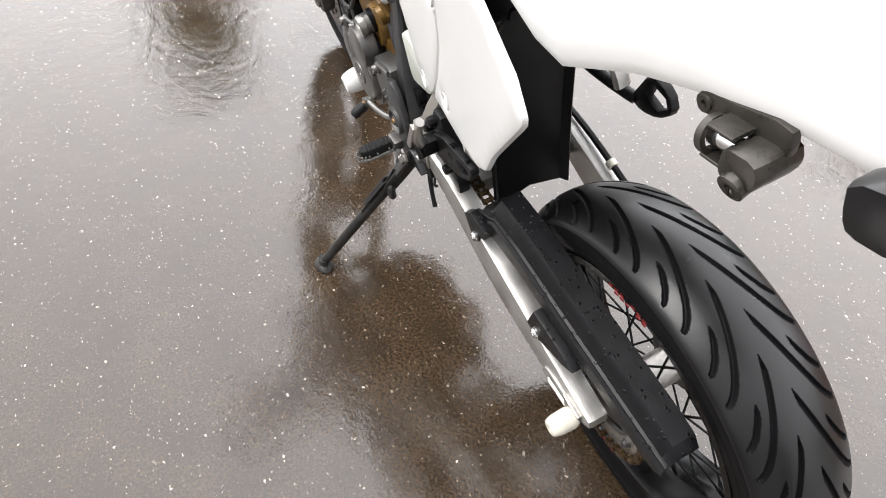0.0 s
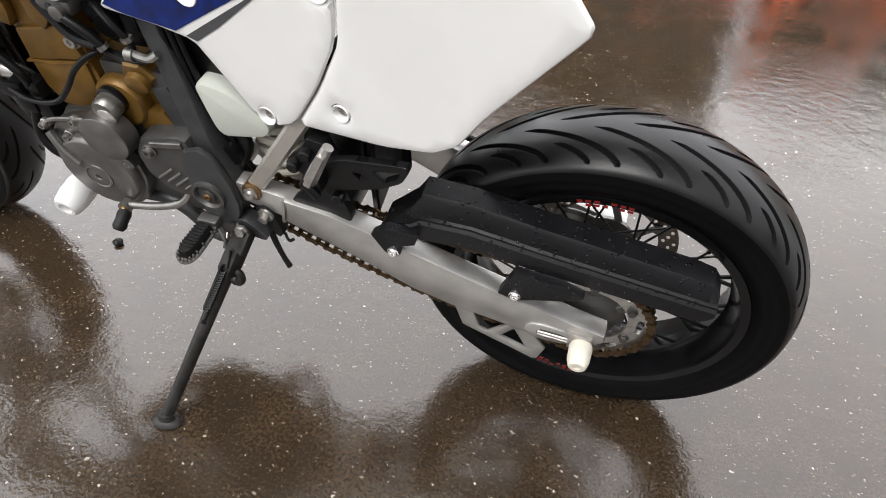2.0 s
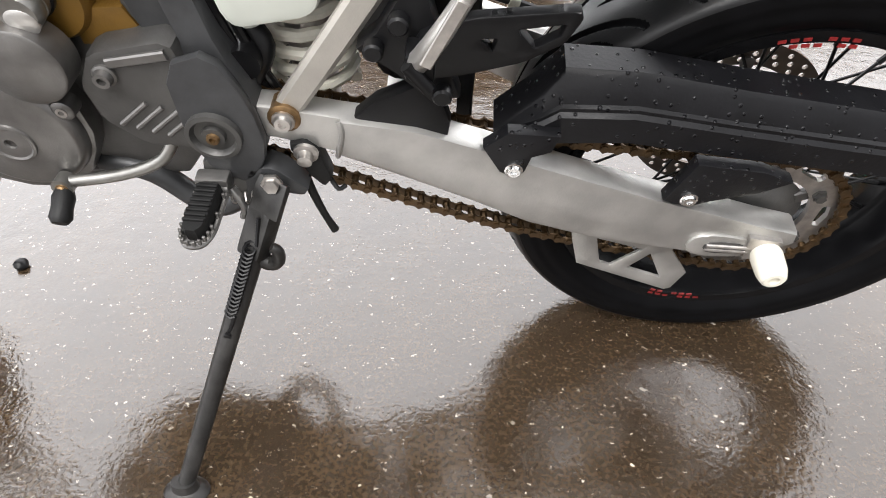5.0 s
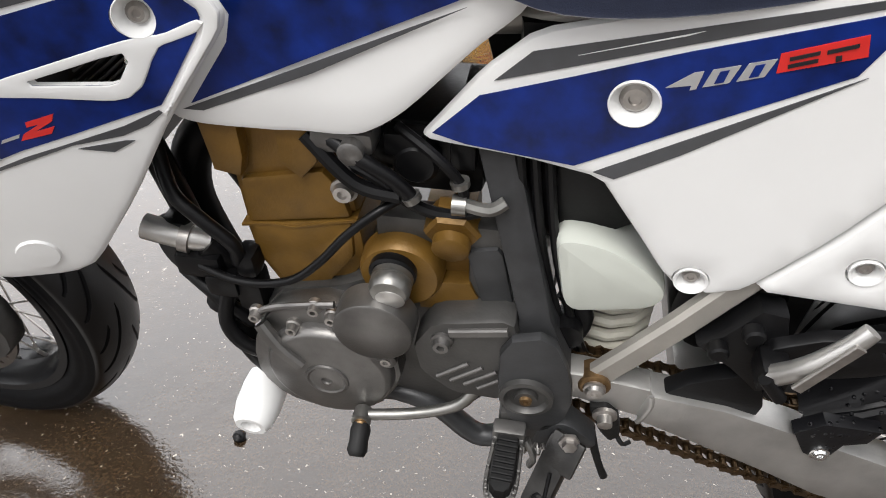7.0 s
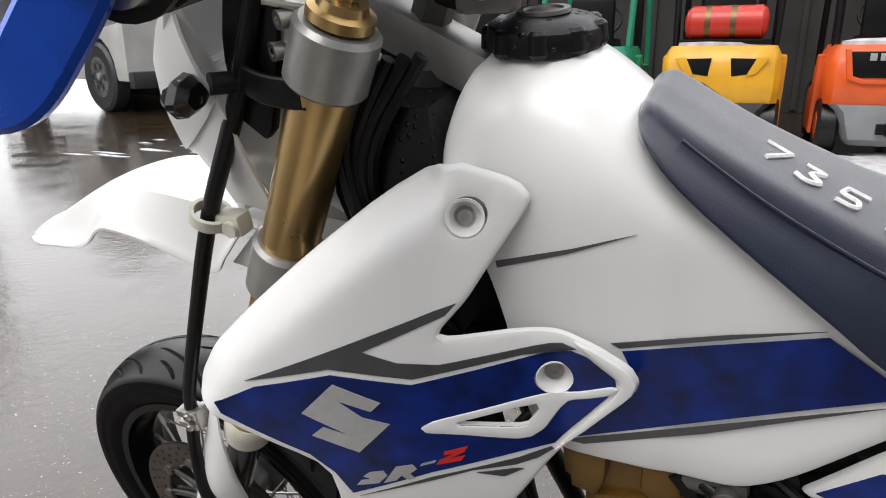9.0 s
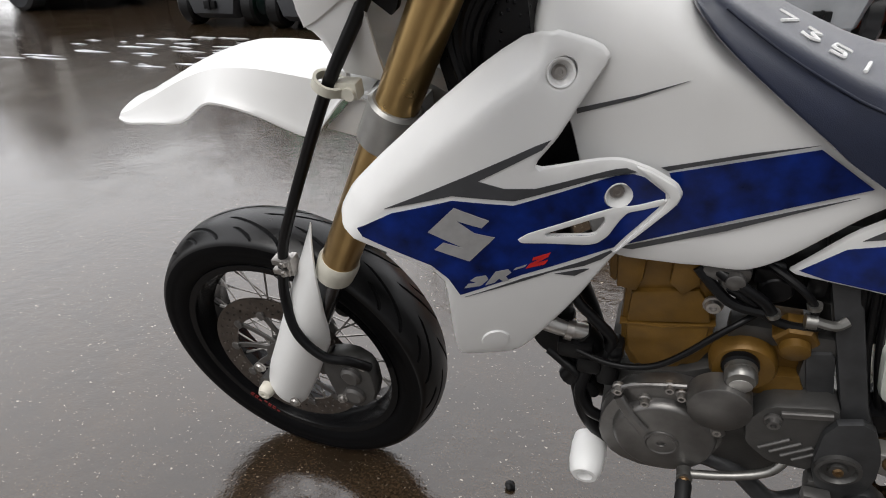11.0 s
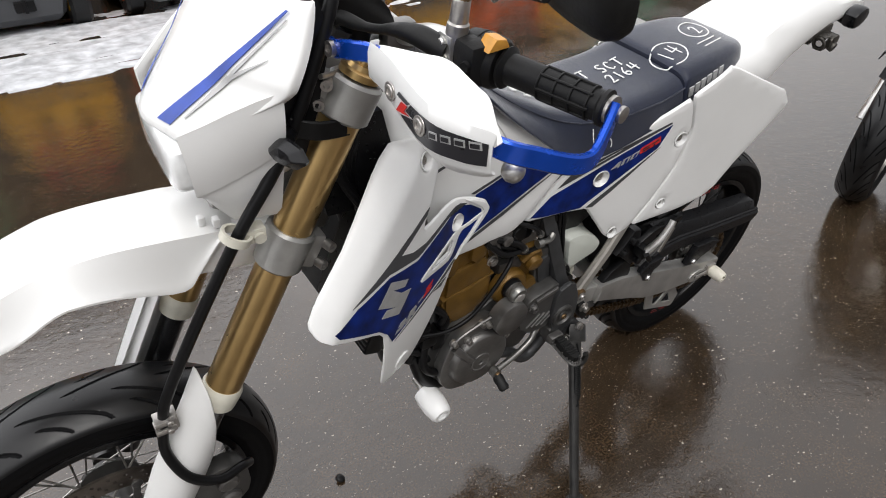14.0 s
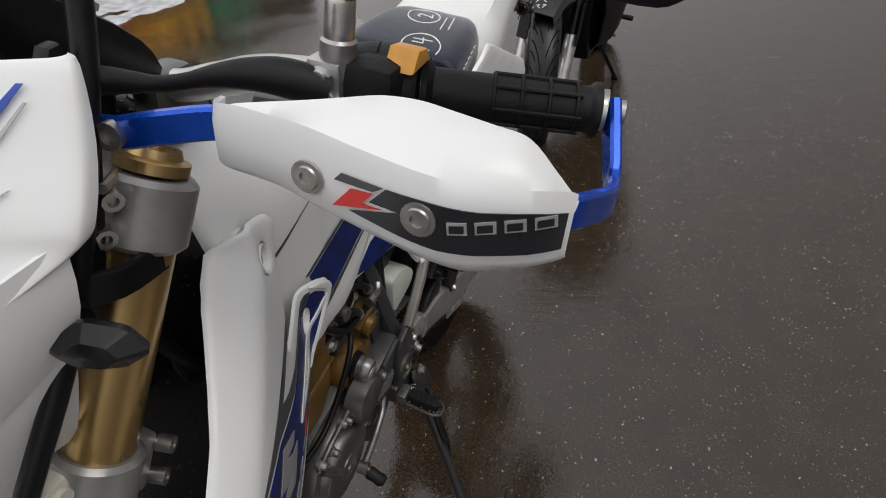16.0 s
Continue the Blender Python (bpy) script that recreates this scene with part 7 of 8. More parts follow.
part("headlight_lens", G().loft([[(-1.246 - k, y * q, 0.994 + (z - 0.994) * q) for y, z in lens_o] for k, q in ((-0.012, 1.03), (0.0, 1.03), (0.005, 1.01), (0.009, 0.96), (0.012, 0.85), (0.014, 0.5), (0.0145, 0.15))]).moved(ST), GLASSY, mask, "clear headlight lens")


def indicator(s):
    """A rounded diamond lamp on a short stalk."""
    o = chaikin([(-0.034, -0.002), (-0.008, 0.018), (0.020, 0.012), (0.033, -0.004), (0.014, -0.017), (-0.016, -0.014)], 1, 0.12)
    u, v, n = Vector((0.35, s * 0.93, 0.10)).normalized(), Vector((0.10, -s * 0.06, 0.99)).normalized(), Vector((-0.93, s * 0.35, 0.10)).normalized()
    c = Vector((-1.147, s * 0.160, 1.036))
    return G().loft([[c + u * a * q + v * b * q + n * k for a, b in o] for k, q in ((-0.012, 0.60), (-0.006, 0.94), (0.0, 1.0), (0.010, 0.55), (0.012, 0.12))])


for s in (-1, 1):
    ind = fp("front_indicator", indicator(s), SMOKE, "faceted black front indicator", None, 18)
    part("indicator_stalk", G().rod((-1.118, s * 0.105, 1.035), (-1.138, s * 0.140, 1.040), 0.009).moved(ST), BLACK, ind)
for s in (-1, 1):
    plate = chaikin([(-1.083, 1.195), (-1.118, 1.135), (-1.142, 1.06), (-1.140, 1.005), (-1.112, 0.985), (-1.088, 1.05), (-1.066, 1.14)], 1, 0.15)
    fp("wiring_cover", G().prism(plate, min(s * 0.104, s * 0.116), max(s * 0.104, s * 0.116), 0.003), BLACK, "black rubber cover over the headlight wiring")
    fp("cowl_bracket", G().bar([(-1.055, s * 0.128, 1.03), (-1.095, s * 0.130, 1.035), (-1.128, s * 0.120, 1.045)], 0.024, 0.006), BLACK, "black cowl bracket on the fork")

# handlebar and controls
def bar_line(s):
    return [(-0.936, 0, 1.096), (-0.938, s * 0.055, 1.097), (-0.946, s * 0.105, 1.116), (-0.956, s * 0.165, 1.138), (-0.946, s * 0.260, 1.145), (-0.904, s * 0.388, 1.143)]


bars = fp("handlebar", G().tube(bar_line(-1), 0.0135, 14, 6).tube(bar_line(1), 0.0135, 14, 6), ALU, "grey aluminium handlebar")
for s in (-1, 1):
    g = G().box((-0.940, s * 0.042, 1.092), (0.046, 0.028, 0.038), 0.007).rod((-0.953, s * 0.042, 1.105), (-0.953, s * 0.042, 1.118), 0.006, seg=10)
    part("bar_clamp", g.moved(ST), CASE, bars, "cast bar clamp")


def grip(s):
    a, b = Vector((-0.944, s * 0.272, 1.1455)), Vector((-0.907, s * 0.380, 1.143))
    g = G().lathe([(0, 0.021), (0.004, 0.0225), (0.008, 0.0165), (0.112, 0.0155), (0.115, 0.0185), (0.119, 0.0185), (0.120, 0.014)], a, b - a, 24)
    return g


grp = fp("grip", grip(-1), GRIP, "ribbed black rubber handlebar grip")
ga, gb = Vector((-0.944, -0.272, 1.1455)), Vector((-0.907, -0.380, 1.143))
for k in range(4):
    part("grip_ring", G().lathe([(-0.0012, 0.0150), (-0.0012, 0.0172), (-0.0008, 0.0178), (0.0008, 0.0178), (0.0012, 0.0172), (0.0012, 0.0150)], ga.lerp(gb, 0.42 + 0.16 * k), gb - ga, 24).moved(ST), GRIP, grp)
for k in range(7):
    gx = (gb - ga).normalized().cross(Vector((0, 0, 1)))
    off = 0.0166 * (math.cos(2 * math.pi * k / 7) * gx + math.sin(2 * math.pi * k / 7) * Vector((0, 0, 1)))
    part("grip_rib", G().bar([ga.lerp(gb, 0.42) + off, ga.lerp(gb, 0.93) + off], 0.003, 0.003, off).moved(ST), GRIP, grp)
fp("far_grip", grip(1), GRIP, "black throttle grip on the far side")
sa = (gb - ga).normalized()
hous = G().lathe([(-0.052, 0.014), (-0.051, 0.022), (-0.046, 0.0262), (-0.030, 0.0285), (-0.029, 0.0272), (-0.027, 0.0285), (-0.008, 0.0275), (-0.003, 0.024), (-0.001, 0.017)], ga, sa, 32).box((-0.968, -0.250, 1.148), (0.036, 0.040, 0.048), 0.012)
sw = fp("switch_housing", hous, GRIP, "black handlebar switch housing")
part("lamp_switch", G().prism([(-0.971, 1.166), (-0.962, 1.179), (-0.949, 1.177), (-0.944, 1.168)], -0.277, -0.256, 0.002).moved(ST), ORANGE, sw, "amber switch")
part("switch_button", G().lathe([(0, 0.006), (0.004, 0.005)], (-0.986, -0.262, 1.150), (-1, -0.3, 0), 12).moved(ST), BLACK, sw)
lv = fp("clutch_lever", G().tube([(-0.985, -0.205, 1.135), (-0.998, -0.235, 1.138), (-1.003, -0.29, 1.133), (-1.000, -0.34, 1.119), (-1.005, -0.372, 1.105)], [0.008, 0.008, 0.006, 0.0055, 0.005], 10, 5), ALU, "silver clutch lever with a ball end")
part("lever_ball", G().lathe([(-0.0115, 0.003), (-0.009, 0.0075), (-0.004, 0.0112), (0.001, 0.0118), (0.006, 0.0102), (0.010, 0.006), (0.0118, 0.001)], (-1.008, -0.380, 1.101), (-0.1, -1, 0), 20).moved(ST), ALU, lv)
part("perch_plate", G().box((-0.972, -0.222, 1.145), (0.034, 0.026, 0.050), 0.006).plus(bolt(0, 0, 0, 0.0075, 0.007, -1).moved(Matrix.Translation((-0.989, -0.224, 1.142)) @ Matrix.Rotation(radians(-90), 4, "Z"))).plus(bolt(0, 0, 0, 0.0055, 0.005, -1).moved(Matrix.Translation((-0.989, -0.222, 1.160)) @ Matrix.Rotation(radians(-90), 4, "Z"))).moved(ST), ALU, lv, "silver perch plate under the mirror stem")
part("lever_perch", G().box((-0.972, -0.212, 1.140), (0.034, 0.030, 0.028), 0.006).lathe([(0, 0.008), (0.03, 0.007)], (-0.985, -0.17, 1.13), (0, -1, 0), 12).moved(ST), CASE, lv, "cast lever perch")
part("clutch_cable_boot", G().tube([(-0.985, -0.225, 1.150), (-1.000, -0.195, 1.158), (-1.012, -0.165, 1.156), (-1.022, -0.130, 1.146), (-1.030, -0.105, 1.144), (-1.040, -0.075, 1.142), (-1.050, -0.050, 1.120)], [0.013, 0.0125, 0.0095, 0.0055, 0.0055, 0.0085, 0.0085, 0.005], 12).moved(ST), GRIP, lv, "black rubber cable boot")

# hand guards
hgb = [(-1.064, -0.110, 1.126), (-1.066, -0.128, 1.130), (-1.064, -0.160, 1.141), (-1.054, -0.198, 1.149), (-1.050, -0.235, 1.146), (-1.054, -0.30, 1.143), (-1.040, -0.385, 1.141), (-1.000, -0.405, 1.126), (-0.962, -0.411, 1.112), (-0.937, -0.408, 1.110), (-0.919, -0.401, 1.126), (-0.901, -0.392, 1.149)]
hb = fp("hand_guard", G().bar(hgb, 0.021, 0.008, (0, 0, 1), 6), BLUEA, "blue anodised hand guard bar with white shield")
fp("far_hand_guard", G().bar([(x, -y, z) for x, y, z in hgb], 0.021, 0.008, (0, 0, 1), 6), BLUEA, "blue anodised hand guard bar on the far side")
part("end_washer", G().lathe([(0, 0.0085), (0.004, 0.0085), (0.005, 0.006)], (-0.901, -0.398, 1.143), (0.2, -1, 0), 20).plus(G().lathe([(-0.012, 0.014), (0.002, 0.014)], (-0.903, -0.388, 1.143), (0.2, -1, 0), 20)).moved(ST), STEEL, hb, "steel bar end washer")
part("mount_bolt", G().lathe([(0, 0.009), (0.007, 0.009), (0.007, 0.005), (0.003, 0.0045)], (-1.070, -0.127, 1.131), (-1, -0.15, 0.1), 16).moved(ST), STEEL, hb, "socket bolt of the guard bar")


def shield_row(y, zt, zm, zl, x, back):
    return [(x + back, y, zt), (x + back * 0.45, y, zt - 0.002), (x + 0.003, y, zm + 0.010), (x, y, zm), (x, y, (zm + zl) / 2), (x + 0.001, y, zl), (x + 0.3 * min(0.034, back), y, zl - 0.3 * min(0.04, back)), (x + 0.6 * min(0.036, back), y, zl - 0.5 * min(0.04, back))]


SH = [(-0.1925, 1.1560, 1.1530, 1.1290, -1.0520, 0.004), (-0.1945, 1.1580, 1.1540, 1.1280, -1.0610, 0.008), (-0.201, 1.160, 1.1555, 1.1285, -1.0650, 0.016), (-0.215, 1.162, 1.158, 1.130, -1.067, 0.024), (-0.235, 1.165, 1.159, 1.131, -1.069, 0.033), (-0.260, 1.171, 1.160, 1.129, -1.072, 0.040), (-0.285, 1.178, 1.159, 1.127, -1.076, 0.045), (-0.308, 1.181, 1.158, 1.125, -1.079, 0.047), (-0.330, 1.181, 1.157, 1.123, -1.081, 0.046), (-0.352, 1.180, 1.156, 1.121, -1.079, 0.042), (-0.371, 1.178, 1.155, 1.122, -1.072, 0.034), (-0.388, 1.166, 1.155, 1.124, -1.064, 0.022), (-0.398, 1.157, 1.154, 1.1255, -1.057, 0.014), (-0.402, 1.154, 1.152, 1.1270, -1.054, 0.010)]
SH = [(*a, *b) for a, b in zip(smooth_line([r[:3] for r in SH], 4), smooth_line([r[3:] for r in SH], 4))]
shd = part("shield", G().sheet([shield_row(*r) for r in SH], 0.003).moved(ST), WHITE, hb, "white plastic hand shield")


def on_shield(y):
    for a, b in zip(SH, SH[1:]):
        if b[0] <= y <= a[0]:
            t = (y - a[0]) / (b[0] - a[0])
            return [p + (q - p) * t for p, q in zip(a, b)]
    return list(SH[-1])


def on_front(y, z, lift):
    """A place on the shield's front face."""
    _, zt, zm, zl, x, back = on_shield(y)
    return (x - lift, y, z)


def sticker(name, pts, material, label, lift=0.0018):
    """A flat sticker whose outline (y, z) is laid on the shield."""
    g = G().panel([(y, z) for y, z in pts], lambda y, z: 0.0, 0.0007, 0, 0.008)
    g.v = [(on_shield(y)[4] - lift + d, y, z) for y, d, z in g.v]
    part(name, g.moved(ST), material, hb, label)


sticker("black_band", [(-0.3033, 1.1432), (-0.3129, 1.1540), (-0.330, 1.1545), (-0.362, 1.1535), (-0.385, 1.1545), (-0.400, 1.1540), (-0.400, 1.1325), (-0.385, 1.1300), (-0.362, 1.1280), (-0.342, 1.1275), (-0.318, 1.1300), (-0.291, 1.1335), (-0.3218, 1.1432)], BLACKF, "black sticker band")
sticker("red_flash", [(-0.2800, 1.1325), (-0.2917, 1.1467), (-0.3055, 1.1486), (-0.2984, 1.1400), (-0.3107, 1.1412)], REDF, "red sticker flash")
sticker("grey_flash", [(-0.2816, 1.1488), (-0.2862, 1.1540), (-0.3114, 1.1540), (-0.3055, 1.1500)], GREYF, "grey sticker flash")
# outlined lettering that stays a row of plain bars
for i in range(4):
    y0, z0 = -0.3465 - i * 0.0132, 1.1395 + i * 0.0022
    sticker("sticker_lettering", [(y0, z0 + 0.0065), (y0 - 0.0095, z0 + 0.0080), (y0 - 0.0105, z0 + 0.0010), (y0 - 0.0010, z0 - 0.0005)], SILVERF, "pale bars of lettering", 0.0026)
    sticker("letter_core", [(y0 - 0.0016, z0 + 0.0052), (y0 - 0.0085, z0 + 0.0064), (y0 - 0.0090, z0 + 0.0022), (y0 - 0.0020, z0 + 0.0010)], BLACKF, "black core of the lettering bars", 0.0033)
for y in (-0.264, -0.332):
    _, zt, zm, zl, x, back = on_shield(y)
    part("shield_bolt", G().lathe([(0, 0.0098), (0.0010, 0.0096), (0.0012, 0.0072), (0.0024, 0.0066), (0.0026, 0.0038), (0.0010, 0.0034)], (x - 0.0018, y, 1.1435), (-1, 0, 0), 18).moved(ST), STEEL, hb, "flat steel shield bolt")

# mirror
def mirror_ring(k, q):
    c, u, v, n = Vector((-0.955, -0.372, 1.268)), Vector((-0.06, -1.0, -0.03)).normalized(), Vector((-0.25, 0.0, 0.97)).normalized(), Vector((-0.95, 0.05, -0.25)).normalized()
    o = chaikin([(-0.058, -0.005), (-0.052, 0.026), (-0.020, 0.038), (0.035, 0.038), (0.058, 0.022), (0.061, -0.005), (0.052, -0.036), (0.020, -0.040), (-0.045, -0.032)], 2)
    return [c + u * a * q + v * b * q + n * k for a, b in o]


mir = fp("mirror", G().loft([mirror_ring(*q) for q in ((-0.010, 0.90), (-0.006, 0.98), (0.004, 1.0), (0.014, 0.93), (0.022, 0.72), (0.026, 0.35))]), GRIP, "black mirror on a chrome arm")
g = G().lathe([(0, 0.010), (0.012, 0.012), (0.022, 0.008)], (-0.969, -0.226, 1.210), (0, 0, 1), 16).bar([(-0.972, -0.222, 1.230), (-0.984, -0.260, 1.240), (-0.993, -0.304, 1.239)], 0.020, 0.007, (-0.3, 0.1, 1), 4).tube([(-0.990, -0.300, 1.241), (-0.984, -0.318, 1.248), (-0.981, -0.336, 1.254)], 0.0085, 14, 4).lathe([(-0.004, 0.0115), (0.004, 0.0115)], (-0.985, -0.315, 1.247), (0.2, -1, 0.25), 16).bar([(-0.984, -0.328, 1.253), (-0.983, -0.360, 1.258)], 0.022, 0.010, (0, 0, 1), 2)
part("mirror_arm", g.moved(ST), CHROME, mir, "chromed mirror arm")
g = G().lathe([(0, 0.0125), (0.022, 0.0118), (0.024, 0.0100), (0.046, 0.0096), (0.048, 0.0088), (0.054, 0.0040), (0.074, 0.0040)], (-0.976, -0.226, 1.158), (0.05, -0.05, 1), 18)
part("mirror_stem", g.moved(ST), STEEL, mir, "dull steel mirror stem")
part("stem_nut", G().lathe([(0, 0.0088), (0.018, 0.0084), (0.019, 0.006)], (-0.9735, -0.2285, 1.200), (0.05, -0.05, 1), 14).moved(ST), COPPER, mir, "rusty stem nut")
def in_profile(pts, w, bev):
    return G().prism(pts, -w, w, bev)


met = fp("instrument", in_profile(chaikin([(-1.085, 1.195), (-1.060, 1.208), (-0.992, 1.166), (-0.962, 1.140), (-0.950, 1.112), (-0.985, 1.104), (-1.070, 1.140)], 1), 0.062, 0.010), BLACK, "black instrument housing behind the cowl")
gm = Matrix.Translation((-1.026, 0, 1.192)) @ Matrix.Rotation(radians(31.5), 4, "Y")
part("instrument_glass", G().box((0, 0, 0), (0.078, 0.104, 0.006), 0.002, gm).moved(ST), CLEARG, met, "speckled grey instrument glass")
part("glass_marks", G().box((-0.022, -0.028, 0.0036), (0.004, 0.020, 0.0008), 0, gm).moved(ST), SILVERF, met, "pale bars on the instrument glass")
part("ignition_lock", G().lathe([(0, 0.022), (0.03, 0.022), (0.034, 0.018)], (-0.985, -0.0, 1.075), (0.3, 0, 1), 20).moved(ST), BLACK, met)
for s in (-1, 1):
    part("cowl_stay", G().tube([(-1.035, s * 0.085, 1.085), (-1.06, s * 0.105, 1.090), (-1.085, s * 0.122, 1.098)], 0.0035, 8).moved(ST), STEEL, met, "bent wire cowl stay")

# ---- things on the ground near the motorcycle ----
g = G()
bm = bmesh.new()
bmesh.ops.create_icosphere(bm, subdivisions=2, radius=0.011)
for v in bm.verts:
    v.co *= 1 + 0.35 * noise.noise(v.co * 90)
    v.co.z *= 0.8
g.add(*raw(bm), Matrix.Translation((-1.013, 0.024, 0.007)))
tagged(part("stone", g, BLACK), "small dark stone lying on the wet asphalt", "stone")

# ---- second motorcycle, parked behind ----
second = tagged(new("motorcycle"), "dark grey faired motorcycle on its side stand, front wheel turned", "motorcycle")
second.matrix_basis = pose(1.22, 0.035, 0.0, 9, 0, -2)


def sp_(name, g, material, label="", parent=None, sharp=38):
    return part(name, g, material, parent or second, label, sharp)


rim2 = sp_("front_wheel", G().lathe([(-0.045, 0.225), (-0.048, 0.212), (-0.02, 0.203), (0.02, 0.203), (0.048, 0.212), (0.045, 0.225), (0, 0.212)], (0, 0, 0), (0, 1, 0), 64, close=True), STEEL, "grey cast front wheel")
rim2.matrix_basis = Matrix.Translation((0.07, 0, 0.300)) @ Matrix.Rotation(radians(15), 4, "Z")
tread, walls = tyre(0.300, 0.222, 0.060, 18, 0.0006)
part("sidewall", walls, SIDEWALL, rim2)
part("tyre", tread, RUBBER, rim2, "black road tyre")
g = G().lathe([(-0.05, 0.03), (0.05, 0.03)], (0, 0, 0), (0, 1, 0), 24)
for k in range(5):
    a = 2 * math.pi * k / 5
    g.bar([(0.028 * math.cos(a), 0, 0.028 * math.sin(a)), (0.205 * math.cos(a), 0, 0.205 * math.sin(a))], 0.028, 0.022, (0, 1, 0))
part("wheel_spider", g, STEEL, rim2)
for s in (-1, 1):
    part("brake_disc", G().panel(circle(0, 0, 0.130, 48), lambda x, z: s * 0.066, 0.004, 0, 0.04, [circle(0, 0, 0.09, 36)]), STEEL, rim2, "steel brake disc")
    fk = sp_("fork_leg", G().rod((0.075, s * 0.095, 0.275), (0.155, s * 0.095, 0.46), 0.026, 0.028, seg=20, bev=0.004), ALU, "silver lower fork leg")
    part("fork_cover", G().loft([[(x + a * 0.036, s * 0.100 + b * 0.022, z) for a, b in ((-1, -1), (-0.3, 1.2 * s), (1, 1), (1, -1))] for x, z in ((0.13, 0.43), (0.165, 0.50), (0.195, 0.585))]), BLACKP, fk, "dark fork cover")
    part("fork_tube", G().rod((0.15, s * 0.095, 0.45), (0.30, s * 0.095, 0.80), 0.021, seg=18), BLACK, fk, "dark upper fork tube")
    part("fork_collar", G().lathe([(0, 0.031), (0.020, 0.031)], (0.21, s * 0.095, 0.585), (0.4, 0, 1), 18), ALU, fk, "silver fork collar")
rows = []
for i in range(9):
    a = radians(62 + i * 11)
    r = 0.335
    c = (0.07 - r * math.cos(a) * 1.0, r * math.sin(a) + 0.30)
    w = 0.084 - 0.004 * abs(i - 4)
    rows.append([(c[0], -w, c[1] - 0.035), (c[0], -w * 0.9, c[1] - 0.008), (c[0], 0, c[1]), (c[0], w * 0.9, c[1] - 0.008), (c[0], w, c[1] - 0.035)])
mud = sp_("front_fender", G().sheet(rows, 0.004), FRAME, "dark grey front mudguard with chalk marks")
mm = Matrix.Translation((-0.048, 0.012, 0.612)) @ Matrix.Rotation(radians(-28), 4, "Y") @ Matrix.Rotation(radians(-80), 4, "Z")
for i, (x, y, k) in enumerate(((-0.045, 0.010, 0), (-0.022, 0.012, 1), (0.002, 0.014, 0), (0.026, 0.016, 1), (0.004, -0.016, 1), (0.028, -0.014, 0))):
    st_ = [(x - 0.007, y + 0.007, 0.009), (x + 0.006, y + 0.008, 0.009), (x - 0.002, y, 0.009), (x + (0.008 if k else -0.006), y - 0.007, 0.009)]
    part("chalk_mark", G().tube(st_, 0.0016, 6, 3).moved(mm), CHALK, mud, "smudged chalk strokes")
for s in (-1, 1):
    fair = [[(0.30, s * 0.10, 0.86), (0.30, s * 0.15, 0.70), (0.34, s * 0.19, 0.52), (0.42, s * 0.17, 0.36), (0.50, s * 0.12, 0.28)],
            [(0.42, s * 0.15, 0.95), (0.42, s * 0.22, 0.74), (0.48, s * 0.24, 0.54), (0.56, s * 0.20, 0.34), (0.62, s * 0.12, 0.26)],
            [(0.62, s * 0.17, 0.97), (0.64, s * 0.24, 0.76), (0.70, s * 0.24, 0.56), (0.76, s * 0.20, 0.34), (0.78, s * 0.12, 0.26)],
            [(0.86, s * 0.14, 0.92), (0.88, s * 0.20, 0.74), (0.90, s * 0.18, 0.58), (0.92, s * 0.14, 0.40), (0.92, s * 0.10, 0.30)]]
    sp_("side_fairing", G().sheet(fair, 0.006 * -s), GRIP, "dark grey side fairing")
nose = [[(0.16, y, 0.80 - abs(y) * 0.35) for y in (-0.13, -0.07, 0, 0.07, 0.13)], [(0.19, y, 0.90 - abs(y) * 0.2) for y in (-0.16, -0.08, 0, 0.08, 0.16)], [(0.27, y, 1.00 - abs(y) * 0.2) for y in (-0.17, -0.08, 0, 0.08, 0.17)], [(0.40, y, 1.08 - abs(y) * 0.4) for y in (-0.17, -0.08, 0, 0.08, 0.17)]]
nf = sp_("nose_fairing", G().sheet(nose, 0.005), BLACK, "black nose fairing")
part("headlight_lens", G().sheet([[(x - 0.012, y * 0.72, z + 0.004) for x, y, z in r] for r in nose[:3]], 0.006), CLEARG, nf, "clear headlight lens")
part("chin", G().prism([(0.16, 0.80), (0.34, 0.84), (0.36, 0.62), (0.26, 0.62), (0.20, 0.70)], -0.12, 0.12, 0.01), BLACK, nf, "black inner fairing")
sp_("engine_block", G().prism([(0.36, 0.62), (0.80, 0.62), (0.92, 0.40), (0.80, 0.26), (0.46, 0.26), (0.36, 0.40)], -0.13, 0.13, 0.02), BLACK, "dark engine block")
sp_("fuel_tank", G().loft([ring(x, a, b, w, 0.05, 0.4) for x, a, b, w in ((0.40, 0.80, 0.95, 0.10), (0.52, 0.78, 1.04, 0.15), (0.70, 0.78, 1.02, 0.15), (0.86, 0.78, 0.90, 0.10))]), CASE_D, "grey fuel tank")
sp_("seat", G().loft([ring(x, a, b, w, 0.02, 0.6) for x, a, b, w in ((0.84, 0.76, 0.86, 0.10), (1.0, 0.74, 0.84, 0.14), (1.3, 0.80, 0.90, 0.12), (1.5, 0.86, 0.93, 0.08))]), VINYL, "black seat")
rim3 = sp_("rear_wheel", G().lathe([(-0.06, 0.225), (-0.063, 0.212), (-0.02, 0.203), (0.02, 0.203), (0.063, 0.212), (0.06, 0.225), (0, 0.212)], (0, 0, 0), (0, 1, 0), 64, close=True), STEEL, "grey cast rear wheel")
rim3.matrix_basis = Matrix.Translation((1.46, 0, 0.305))
tread, walls = tyre(0.305, 0.222, 0.075, 18, 0.002, False)
part("sidewall", walls, SIDEWALL, rim3)
part("tyre", tread, RUBBER, rim3, "black road tyre")
